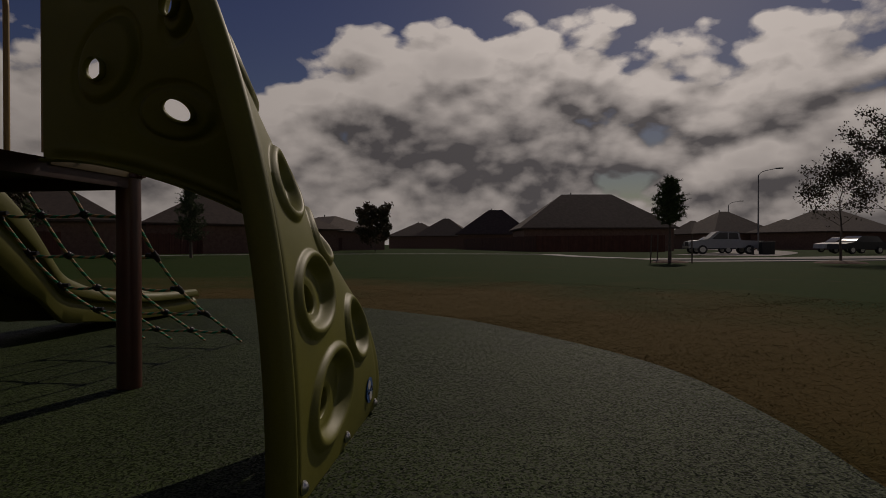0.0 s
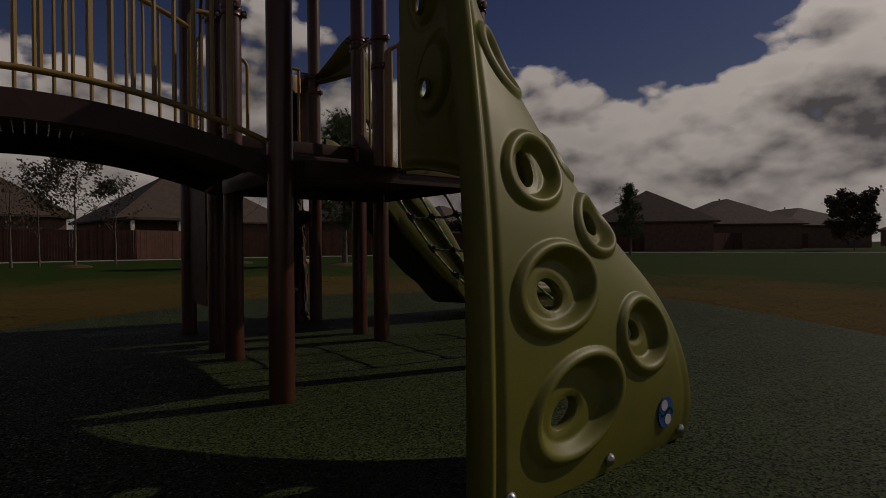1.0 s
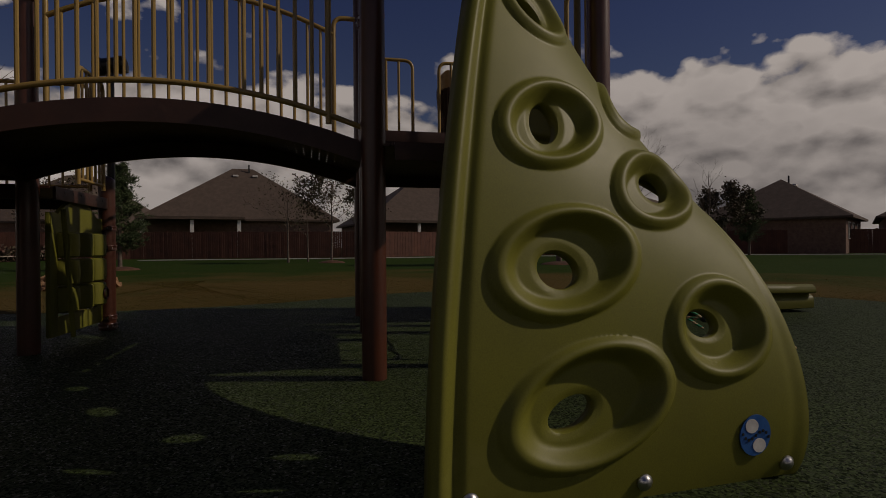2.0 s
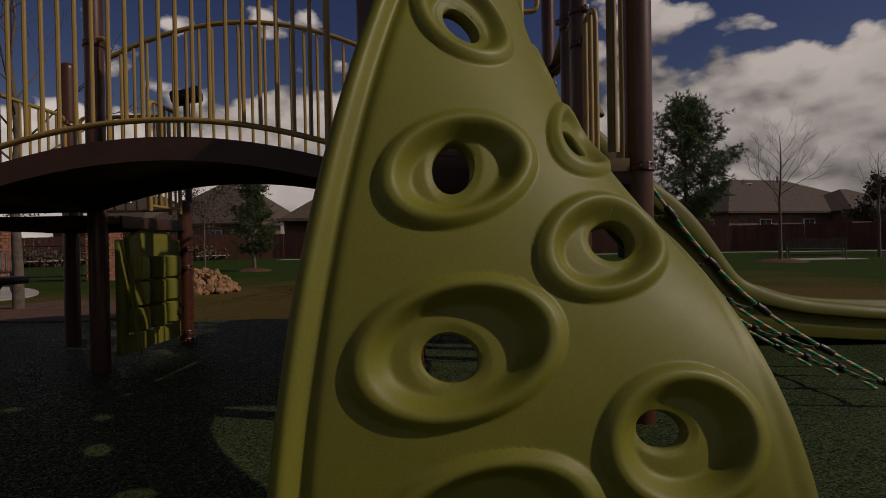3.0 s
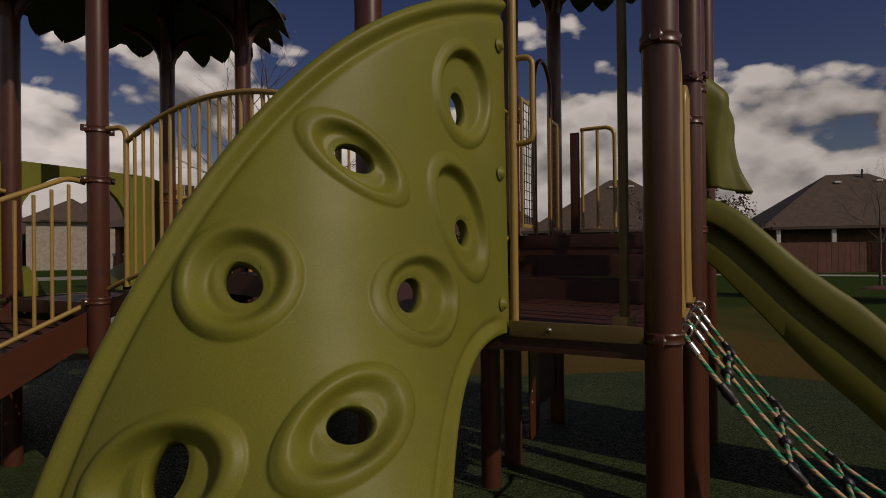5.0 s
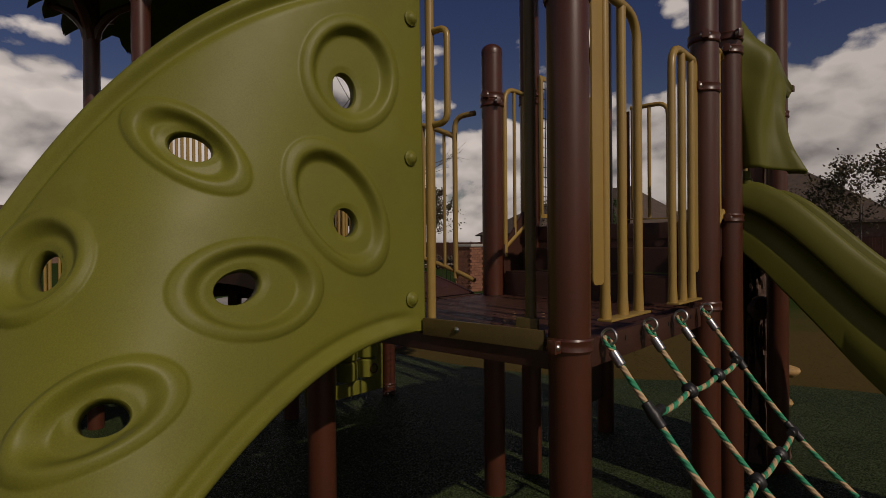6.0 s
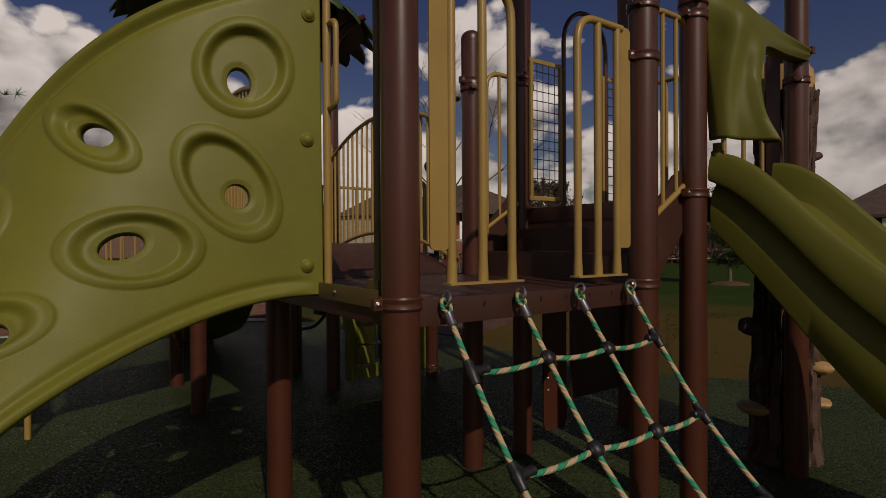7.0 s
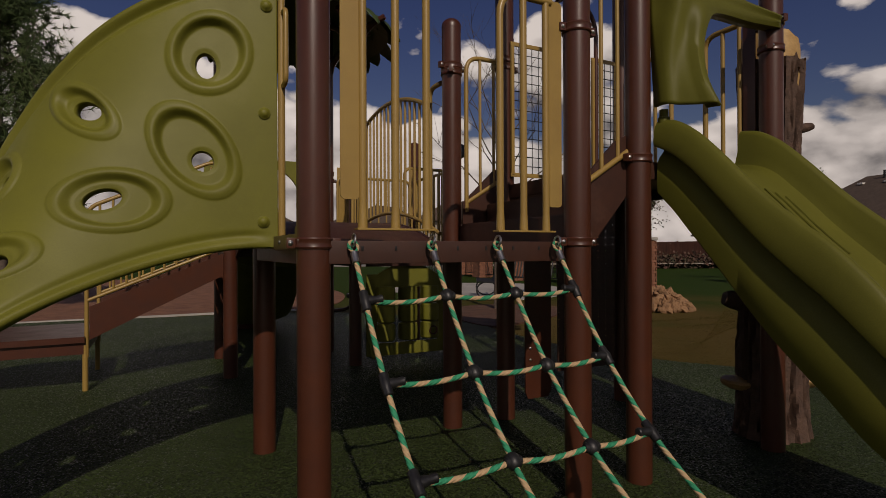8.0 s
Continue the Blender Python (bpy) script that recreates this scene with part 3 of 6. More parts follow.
    # round maker's sticker
    p, (es, ev, n) = sheet(0.93, 0.17), sheet_frame(0.93, 0.17)
    m = Matrix((es, ev, n)).transposed().to_4x4()
    m.translation = p + n * 0.004
    bm = bmesh.new()
    prism(bm, [(0.058 * math.cos(a), 0.052 * math.sin(a)) for a in (2 * math.pi * k / 32 for k in range(32))], 0.003, m)
    part("sticker", bm, M_STICKER, ob, "blue and white oval sticker")
    bm = bmesh.new()
    for sx, sy in ((-0.024, 0.018), (0.026, -0.018)):
        prism(bm, [(sx + 0.020 * math.cos(a), sy + 0.022 * math.sin(a)) for a in (2 * math.pi * k / 20 for k in range(20))], 0.002, m @ Matrix.Translation((0, 0, 0.002)))
    part("sticker_mark", bm, M_WHITE, ob)
    bm = bmesh.new()
    for k in range(9):
        q = k / 8 * 2 - 1
        prism(bm, [(0.016 * math.sin(q * 3.0) + 0.0045 * math.cos(a), 0.044 * q + 0.0035 * math.sin(a)) for a in (2 * math.pi * j / 10 for j in range(10))], 0.002, m @ Matrix.Translation((0, 0, 0.0035)))
    part("sticker_mark", bm, M_IRON, ob, "row of dark dots across the sticker")
    return ob


M_STICKER = material("blue_sticker", (0.02, 0.10, 0.32), 0.35, (0.03, 0.13, 0.38), 20.0, 90.0)
build_climber()


# ---- decks, steps ----
def deck_plate(name, x0, x1, y0, y1, z, label):
    """Coated deck: a perforated top sheet with rows of slots, and a folded rim."""
    ob = thing(name, label, "platform", at=((x0 + x1) / 2, (y0 + y1) / 2, z - 0.1))
    bm = bmesh.new()
    box(bm, (x0 + x1) / 2, (y0 + y1) / 2, z - 0.012, x1 - x0 - 0.01, y1 - y0 - 0.01, 0.012)
    part("deck_top", bm, M_PERF, ob, smooth=False)
    for cx, cy, sx, sy in (((x0 + x1) / 2, y0, x1 - x0 - 0.13, 0.02), ((x0 + x1) / 2, y1, x1 - x0 - 0.13, 0.02), (x0, (y0 + y1) / 2, 0.02, y1 - y0 - 0.13), (x1, (y0 + y1) / 2, 0.02, y1 - y0 - 0.13)):
        bm = bmesh.new()
        box(bm, cx, cy, z - 0.045, sx, sy, 0.09, bevel=0.004)
        part("rim", bm, M_DECK, ob)
    # no slots are cut: black blocks on the rim give their inner dark
    n = int((x1 - x0) / 0.13)
    for k in range(n):
        bm = bmesh.new()
        box(bm, x0 + (x1 - x0) * (k + 0.5) / n, y0 - 0.0105, z - 0.03, 0.01, 0.004, 0.018, bevel=0.0015)
        part("rim_slot", bm, M_BLACK, ob, "black block for the dark of a rim slot")
    return ob


def perforated(name, base, upright=False, hole=0.22):
    """Coated sheet with rows of slots, cut by transparency of the sheet itself."""
    m = material(name, base, 0.5, tuple(c * 0.75 for c in base), 9.0, 200.0, 0.1, 500.0, wear=tuple(c * 1.5 for c in base), wear_scale=4.0)
    nt = m.node_tree
    N, L = nt.nodes.new, nt.links.new
    tc = N("ShaderNodeTexCoord")
    mp = N("ShaderNodeMapping")
    mp.inputs["Scale"].default_value = (1 / 0.075, 1 / 0.05, 1 / 0.05)
    L(tc.outputs["Object"], mp.inputs["Vector"])
    fr = N("ShaderNodeVectorMath")
    fr.operation = "FRACTION"
    L(mp.outputs[0], fr.inputs[0])
    sub = N("ShaderNodeVectorMath")
    sub.operation = "SUBTRACT"
    sub.inputs[1].default_value = (0.5, 0.5, 0.5)
    L(fr.outputs[0], sub.inputs[0])
    flat = N("ShaderNodeVectorMath")
    flat.operation = "MULTIPLY"
    flat.inputs[1].default_value = (1, 0, 1.7) if upright else (1, 1.7, 0)
    L(sub.outputs[0], flat.inputs[0])
    ln = N("ShaderNodeVectorMath")
    ln.operation = "LENGTH"
    L(flat.outputs[0], ln.inputs[0])
    gt = N("ShaderNodeMath")
    gt.operation = "GREATER_THAN"
    gt.inputs[1].default_value = hole
    L(ln.outputs["Value"], gt.inputs[0])
    L(gt.outputs[0], nt.nodes["Principled BSDF"].inputs["Alpha"])
    return m


M_PERF = perforated("perforated_brown_deck", (0.07, 0.025, 0.014))
M_PERF_WALL = perforated("perforated_brown_wall", (0.05, 0.02, 0.012), True, 0.14)
M_PERF_BRIDGE = perforated("perforated_bridge_deck", (0.07, 0.025, 0.014), False, 0.11)
deck_plate("main_platform", -0.03, 1.23, -0.03, 1.22, DECK_Z, "brown coated square playground platform")
deck_plate("upper_platform", 1.62, 2.68, -0.05, 1.15, DECK2_Z, "brown coated upper platform at the slide")


def build_steps():
    ob = thing("platform_steps", "dark brown coated steps between two platforms", "steps", at=(1.43, 0.55, DECK_Z))
    for k, (x0, x1, z) in enumerate(((1.24, 1.44, DECK_Z + 0.137), (1.44, 1.62, DECK_Z + 0.274))):
        bm = bmesh.new()
        box(bm, (x0 + x1) / 2, 0.56, z - 0.012, x1 - x0, 1.06, 0.02, bevel=0.004)
        part("tread", bm, M_DECK, ob)
    for x, z in ((1.235, DECK_Z + 0.06), (1.44, DECK_Z + 0.2), (1.622, DECK_Z + 0.335)):
        bm = bmesh.new()
        box(bm, x, 0.56, z, 0.012, 1.06, 0.125)
        part("riser", bm, M_DECK, ob)
    for y in (-0.02, 1.13):
        bm = bmesh.new()
        prism(bm, [(1.27, 1.12), (1.62, 1.5), (1.62, 1.78), (1.5, 1.72), (1.27, 1.5)], 0.012, Matrix.Translation((0, y, 0)) @ Matrix.Rotation(radians(90), 4, "X"))
        part("stringer", bm, M_DECK, ob)
    return ob


build_steps()


# ---- rope net ----
def rope_material():
    m = material("green_and_beige_rope", (0.02, 0.30, 0.15), 0.8, (0.016, 0.25, 0.12), 40.0, 400.0)
    nt = m.node_tree
    N, L = nt.nodes.new, nt.links.new
    uv = N("ShaderNodeUVMap")
    sep = N("ShaderNodeSeparateXYZ")
    L(uv.outputs[0], sep.inputs[0])
    add = N("ShaderNodeMath")
    add.operation = "ADD"
    L(sep.outputs[0], add.inputs[0]), L(sep.outputs[1], add.inputs[1])
    fr = N("ShaderNodeMath")
    fr.operation = "FRACT"
    L(add.outputs[0], fr.inputs[0])
    gt = N("ShaderNodeMath")
    gt.operation = "GREATER_THAN"
    gt.inputs[1].default_value = 0.5
    L(fr.outputs[0], gt.inputs[0])
    bsdf = nt.nodes["Principled BSDF"]
    src = bsdf.inputs["Base Color"].links[0].from_socket
    mix = N("ShaderNodeMix")
    mix.data_type = "RGBA"
    mix.inputs["B"].default_value = (0.52, 0.36, 0.20, 1)
    L(gt.outputs[0], mix.inputs["Factor"]), L(src, mix.inputs["A"]), L(mix.outputs["Result"], bsdf.inputs["Base Color"])
    # strands
    st = N("ShaderNodeMath")
    st.operation = "MULTIPLY"
    st.inputs[1].default_value = 4.0
    L(add.outputs[0], st.inputs[0])
    sn = N("ShaderNodeMath")
    sn.operation = "PINGPONG"
    sn.inputs[1].default_value = 0.5
    L(st.outputs[0], sn.inputs[0])
    bp = N("ShaderNodeBump")
    bp.inputs["Strength"].default_value, bp.inputs["Distance"].default_value = 0.9, 0.004
    L(sn.outputs[0], bp.inputs["Height"]), L(bp.outputs[0], bsdf.inputs["Normal"])
    return m


M_ROPE = rope_material()
ROPE_R = 0.0098


def rope(name, pts, parent, r=ROPE_R, lay=0.088):
    """A laid rope: strands wound about the line, coloured by the winding."""
    pts = [Vector(p) for p in pts]
    bm = bmesh.new()
    uvl = bm.loops.layers.uv.new("UVMap")
    seg, along, up, rings = 10, 0.0, None, []
    for i, p in enumerate(pts):
        t = (pts[min(i + 1, len(pts) - 1)] - pts[max(i - 1, 0)]).normalized()
        if i:
            along += (p - pts[i - 1]).length
        if up is None:
            up = t.orthogonal().normalized()
        up = (up - t * up.dot(t)).normalized()
        side = t.cross(up)
        rings.append(([bm.verts.new(p + r * (math.cos(a) * up + math.sin(a) * side)) for a in (2 * math.pi * k / seg for k in range(seg))], along / lay))
    for (r0, u0), (r1, u1) in zip(rings, rings[1:]):
        for k in range(seg):
            f = bm.faces.new((r0[k], r0[(k + 1) % seg], r1[(k + 1) % seg], r1[k]))
            for lp, uv in zip(f.loops, ((u0, k / seg), (u0, (k + 1) / seg), (u1, (k + 1) / seg), (u1, k / seg))):
                lp[uvl].uv = uv
    bm.faces.new(rings[0][0][::-1])
    bm.faces.new(rings[-1][0])
    return part(name, bm, M_ROPE, parent)


NET_X = (0.135, 0.465, 0.775, 1.09)
NET_SIDE = smooth_line([(-0.048, 1.21, 0), (-0.20, 1.0, 0), (-0.40, 0.75, 0), (-0.64, 0.52, 0), (-0.89, 0.35, 0), (-1.2, 0.17, 0), (-1.45, 0.02, 0)], 8)
NET_ROWS = (1.0, 0.745, 0.515, 0.31, 0.13)


def net_point(x, z):
    """The point of a hanging rope at a height."""
    for a, b in zip(NET_SIDE, NET_SIDE[1:]):
        if b.y <= z:
            t = (a.y - z) / (a.y - b.y)
            return Vector((x, a.x + (b.x - a.x) * t - 0.02 * x, z))
    return Vector((x, NET_SIDE[-1].x, z))


def build_net():
    ob = thing("rope_net", "green and beige rope climbing net with black knots and steel ferrules", "climbing net", at=(0.63, -0.6, GROUND))
    knots = []
    for c, x in enumerate(NET_X):
        top = Vector((x, -0.05 - 0.02 * x, 1.215))
        drift = -0.05 if c == 3 else 0.0
        zs = [1.17 - (1.17 - 0.02) * k / 44 for k in range(45)]
        line = [net_point(x + drift * (1.17 - z), z) for z in zs]
        rope("rope", line, ob)
        d = (line[2] - line[0]).normalized()
        # thin eye round a steel thimble, closed by a ferrule
        eye = top + d * 0.022
        side = Vector((1, 0, 0))
        loop = [line[0]] + [eye + side * (0.017 * math.sin(a)) - d * (0.024 * math.cos(a)) for a in (radians(q) for q in range(-140, 141, 20))] + [line[0]]
        rope("rope_loop", loop, ob, 0.0068, 0.05)
        q = d.to_track_quat("Z", "Y").to_matrix().to_4x4()
        bm = bmesh.new()
        lathe(bm, [(0.012, 0), (0.0155, 0.003), (0.0155, 0.046), (0.0165, 0.05), (0.012, 0.053)], 16, Matrix.Translation(line[0] - d * 0.006) @ q)
        part("ferrule", bm, M_STEEL, ob, "bare steel ferrule")
        bm = bmesh.new()
        sweep(bm, [top + Vector((0.004 * math.sin(a), -0.012 + 0.024 * math.cos(a), 0.004 + 0.024 * math.sin(a))) for a in (2 * math.pi * k / 16 for k in range(16))], 0.0048, 8, closed=True)
        part("shackle", bm, M_STEEL, ob)
        knots.append([(net_point(x + drift * (1.17 - z), z + (0.0, 0.006, 0.004, 0.012)[c]), (net_point(x, z - 0.03) - net_point(x, z + 0.03)).normalized()) for z in NET_ROWS])
    for c in range(4):
        for p, d in knots[c]:
            bm = bmesh.new()
            q = d.to_track_quat("Z", "Y").to_matrix().to_4x4()
            if c in (0, 3):
                lathe(bm, [(0.0125, -0.042), (0.0165, -0.039), (0.017, -0.016), (0.021, 0.0), (0.017, 0.016), (0.0165, 0.039), (0.0125, 0.042)], 14, Matrix.Translation(p) @ q)
                s = 1 if c == 0 else -1
                arm = Vector((s, 0, 0.1))
                sweep(bm, [p, p + arm * 0.025, p + arm * 0.04, p + arm * 0.062, p + arm * 0.066], [0.018, 0.018, 0.014, 0.016, 0.013], 12)
            else:
                lathe(bm, [(0.012, -0.026), (0.0185, -0.022), (0.0235, -0.010), (0.025, 0.0), (0.0235, 0.010), (0.0185, 0.022), (0.012, 0.026)], 16, Matrix.Translation(p) @ q)
                sweep(bm, [p - Vector((0.03, 0, 0)), p - Vector((0.025, 0, 0)), p + Vector((0.025, 0, 0)), p + Vector((0.03, 0, 0))], [0.0125, 0.017, 0.017, 0.0125], 12)
            part("knot", bm, M_BLACK, ob, "black moulded knot")
    for r in range(len(NET_ROWS)):
        for c in range(3):
            a, b = knots[c][r][0], knots[c + 1][r][0]
            rope("cross_rope", [a.lerp(b, k / 14) + Vector((0, 0, -0.014 * math.sin(math.pi * k / 14))) for k in range(15)], ob)
    return ob


build_net()


# ---- barriers and rails ----
TUBE = 0.0165


def build_barrier(x0, x1, label, flat_side):
    """Short barrier at the net: three bars on a foot plate and a narrow flat plate beside a post."""
    y = -0.03
    ob = thing("barrier", label, "barrier", "net barriers", at=((x0 + x1) / 2, y, DECK_Z))
    bm = bmesh.new()
    box(bm, (x0 + x1) / 2, y - 0.01, DECK_Z + 0.045, x1 - x0 + 0.02, 0.05, 0.008, bevel=0.002)
    part("foot_plate", bm, M_TAN, ob)
    xs = [x0 + 0.02, (x0 + x1) / 2, x1 - 0.02]
    top = 2.33
    if flat_side > 0:
        xs_main, end = xs[0], xs[2] + 0.03
    else:
        xs_main, end = xs[2], xs[0] - 0.03
    bm = bmesh.new()
    sweep(bm, arc_pts([(xs_main, y, DECK_Z + 0.05), (xs_main, y, top), (end, y, top)], 0.11), TUBE, 12)
    part("frame_bar", bm, M_TAN, ob)
    for x in xs:
        if x != xs_main:
            bm = bmesh.new()
            sweep(bm, [(x, y, DECK_Z + 0.05), (x, y, top - 0.01)], TUBE, 12)
            part("bar", bm, M_TAN, ob)
    for x in xs:
        bm = bmesh.new()
        lathe(bm, [(0.0198, 0), (0.0192, 0.025), (0.0175, 0.06), (0.0168, 0.075)], 12, Matrix.Translation((x, y, DECK_Z + 0.048)))
        part("bar_foot", bm, M_TAN, ob)
    w = 0.078
    px = xs[2] + 0.012 + w / 2 if flat_side > 0 else xs[0] - 0.012 - w / 2
    bm = bmesh.new()
    h = w / 2
    corners = [(h - 0.02 + 0.02 * math.cos(a), -0.46 + 0.02 * math.sin(a)) for a in (radians(q) for q in range(-90, 1, 18))]
    side = corners + [(x, -z) for x, z in reversed(corners)]
    prism(bm, side + [(-x, z) for x, z in reversed(side)], 0.006, Matrix.Translation((px, y, 1.86)) @ Matrix.Rotation(radians(90), 4, "X"))
    part("flat_plate", bm, M_TAN, ob)
    return ob


build_barrier(0.165, 0.48, "tan steel barrier with three bars and a flat plate", -1)
build_barrier(0.80, 1.09, "tan steel barrier with three bars and a flat plate", 1)


def build_handle():
    ob = thing("handle_rail", "tan steel tube with a loop handle beside the climbing wall", "handle", at=(-0.02, 0.57, DECK_Z))
    bm = bmesh.new()
    sweep(bm, [(-0.015, 0.55, DECK_Z + 0.025), (-0.015, 0.55, 2.62)], TUBE, 12)
    part("upright", bm, M_TAN, ob)
    bm = bmesh.new()
    sweep(bm, arc_pts([(-0.01, 0.55, 2.29), (-0.01, 0.47, 2.29), (-0.01, 0.47, 1.95), (-0.01, 0.55, 1.95)], 0.05), 0.012, 10)
    part("loop", bm, M_TAN, ob)
    # tan tube; the post's cast shade is put into its dark colour
    ob = thing("grab_bar", "tan steel upright at the platform edge, post shade in its colour", "handle", at=(-0.02, 0.13, DECK_Z))
    bm = bmesh.new()
    sweep(bm, [(-0.008, 0.13, DECK_Z - 0.02), (-0.008, 0.13, 3.6)], 0.018, 12)
    part("upright", bm, M_DARK_TAN, ob)
    bm = bmesh.new()
    box(bm, -0.03, 0.13, DECK_Z + 0.01, 0.012, 0.08, 0.1, bevel=0.003)
    part("foot_plate", bm, M_DARK_TAN, ob)
    ob = thing("edge_beam", "dark tan steel edge beam under the platform", "beam", at=(-0.04, 0.3, DECK_Z - 0.05))
    bm = bmesh.new()
    box(bm, -0.046, 0.31, DECK_Z - 0.002, 0.012, 0.5, 0.062, bevel=0.003)
    part("plate", bm, M_DARK_TAN, ob)
    share("bolt", BOLT_STEEL, ob, Matrix.Translation((-0.053, 0.4, DECK_Z)) @ Matrix.Rotation(radians(-90), 4, "Y"))


build_handle()


# ---- arched bridge ----
BR_Y0, BR_Y1 = 1.27, 3.33


def arch(y, base, rise):
    t = (y - BR_Y0) / (BR_Y1 - BR_Y0)
    return base + rise * 4 * t * (1 - t)


def build_bridge():
    ob = thing("arched_bridge", "brown arched playground bridge with tan steel railings", "bridge", at=(0.6, 2.3, 1.2))
    ys = [BR_Y0 + (BR_Y1 - BR_Y0) * k / 24 for k in range(25)]
    bm = bmesh.new()
    rows = [[bm.verts.new((x, y, arch(y, DECK_Z, 0.19) + dz)) for x in (0.1, 1.14)] for dz in (0, -0.012) for y in ys]
    for a in (0, 25):
        for k in range(24):
            bm.faces.new((rows[a + k][0], rows[a + k][1], rows[a + k + 1][1], rows[a + k + 1][0]))
    part("bridge_deck", bm, M_PERF_BRIDGE, ob)
    for x in (0.09, 1.15):
        bm = bmesh.new()
        prism(bm, [(y, arch(y, DECK_Z + 0.005, 0.19)) for y in ys] + [(y, arch(y, DECK_Z - 0.105, 0.185)) for y in reversed(ys)], 0.02, Matrix(((0, 0, 1, x), (1, 0, 0, 0), (0, 1, 0, 0), (0, 0, 0, 1))))
        part("side_beam", bm, M_DECK, ob)
    for x, rail_y0, rail_y1 in ((0.07, 1.48, 3.12), (1.17, 1.42, 3.22)):
        part("railing", sweep(bmesh.new(), [(x, y, arch(y, 2.12, 0.29)) for y in (rail_y0 + (rail_y1 - rail_y0) * k / 24 for k in range(25))], TUBE, 10), M_TAN, ob)
        bm = bmesh.new()
        sweep(bm, [(x, y, arch(y, DECK_Z + 0.075, 0.2)) for y in ys], TUBE * 0.9, 10)
        part("lower_rail", bm, M_TAN, ob)
        for y, yp, s in ((rail_y0, BR_Y0, 1), (rail_y1, BR_Y1, -1)):
            bm = bmesh.new()
            sweep(bm, arc_pts([((POST_XY[{(0, 1): "p", (1, 1): "e", (0, -1): "f", (1, -1): "g"}[(int(x > 0.5), s)]][0] + x) / 2, yp + s * 0.0, 2.325), (x, y, 2.32), (x, y, arch(y, DECK_Z + 0.03, 0.2))], 0.075), TUBE, 10)
            part("end_bar", bm, M_TAN, ob)
        n = 20
        for k in range(1, n):
            y = rail_y0 + (rail_y1 - rail_y0) * k / n
            bm = bmesh.new()
            sweep(bm, [(x, y, arch(y, DECK_Z + 0.075, 0.2)), (x, y, arch(y, 2.12, 0.29))], 0.0105, 8)
            part("baluster", bm, M_TAN, ob)
    return ob


build_bridge()


# ---- slide ----
def interp(table, x):
    for (x0, y0), (x1, y1) in zip(table, table[1:]):
        if x <= x1:
            t = max((x - x0) / (x1 - x0), 0)
            return y0 + (y1 - y0) * t
    return table[-1][1]


def build_slide():
    ob = thing("slide", "olive green moulded plastic slide with high wavy sides", "slide", at=(2.08, -1.5, GROUND))
    rim = smooth_line([(0.08, 1.845, 0), (0.18, 1.82, 0), (0.28, 1.76, 0), (0.36, 1.69, 0), (0.45, 1.60, 0), (0.56, 1.485, 0), (0.66, 1.39, 0), (0.78, 1.29, 0), (0.90, 1.195, 0), (1.05, 1.04, 0), (1.18, 0.865, 0), (1.29, 0.70, 0), (1.40, 0.565, 0), (1.54, 0.49, 0), (1.73, 0.425, 0), (2.0, 0.37, 0), (2.6, 0.31, 0), (3.3, 0.29, 0)], 6)
    bed = [(0.05, 1.63), (0.2, 1.61), (0.3, 1.565), (0.4, 1.475), (0.5, 1.375), (0.6, 1.27), (0.75, 1.13), (0.9, 0.985), (1.05, 0.815), (1.2, 0.60), (1.35, 0.42), (1.5, 0.33), (1.8, 0.28), (2.4, 0.22), (3.3, 0.20)]
    drop = [(0.05, 0.36), (0.2, 0.47), (0.31, 0.52), (0.5, 0.555), (0.75, 0.59), (1.0, 0.61), (1.2, 0.50), (1.5, 0.38), (1.9, 0.30), (3.3, 0.24)]
    xl, xr = 1.73, 2.43
    bed = [(p.x, p.y) for p in smooth_line([(y, z, 0) for y, z in bed], 6)]
    drop = [(p.x, p.y) for p in smooth_line([(y, z, 0) for y, z in drop], 6)]
    bm = bmesh.new()
    rows = []
    for p in rim:
        y, zr = p.x, p.y
        zb, h = interp(bed, y), interp(drop, y)
        low = max(zr - h, 0.03)
        hh = zr - low
        # from the lower edge up: a sloping lower panel, a deep shaded step, the outward upper flange, the rounded rim, the bed
        side = [(xl + 0.06, low), (xl + 0.012, low + hh * 0.004), (xl + 0.004, low + hh * 0.03), (xl + 0.000, low + hh * 0.26), (xl + 0.006, low + hh * 0.42), (xl + 0.022, low + hh * 0.50), (xl + 0.046, low + hh * 0.565), (xl + 0.052, low + hh * 0.595), (xl + 0.040, low + hh * 0.615), (xl - 0.012, low + hh * 0.632), (xl - 0.022, low + hh * 0.65), (xl - 0.025, low + hh * 0.69), (xl - 0.020, low + hh * 0.80), (xl - 0.010, low + hh * 0.90), (xl + 0.002, zr - 0.018), (xl + 0.014, zr - 0.004), (xl + 0.028, zr), (xl + 0.044, zr - 0.006), (xl + 0.057, zr - 0.026), (xl + 0.070, zb + (zr - zb) * 0.42), (xl + 0.092, zb + (zr - zb) * 0.12), (xl + 0.135, zb), ((xl + xr) / 2, zb - 0.004)]
        zr2 = zr + 0.015 * math.sin(math.pi * min(y / 1.2, 1)) + 0.06 * bell(y - 1.85, 0.22)
        far = []
        for x, z in side[-2::-1]:
            far.append((xl + xr - x, z if z < zb + 0.03 else z + (zr2 - zr) * (z - zb) / max(zr - zb, 0.05)))
        rows.append([bm.verts.new((x, -y, z)) for x, z in side + far])
    for a, b in zip(rows, rows[1:]):
        for k in range(len(a) - 1):
            bm.faces.new((a[k], b[k], b[k + 1], a[k + 1]))
    bm.faces.new(rows[-1])
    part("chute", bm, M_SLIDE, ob)
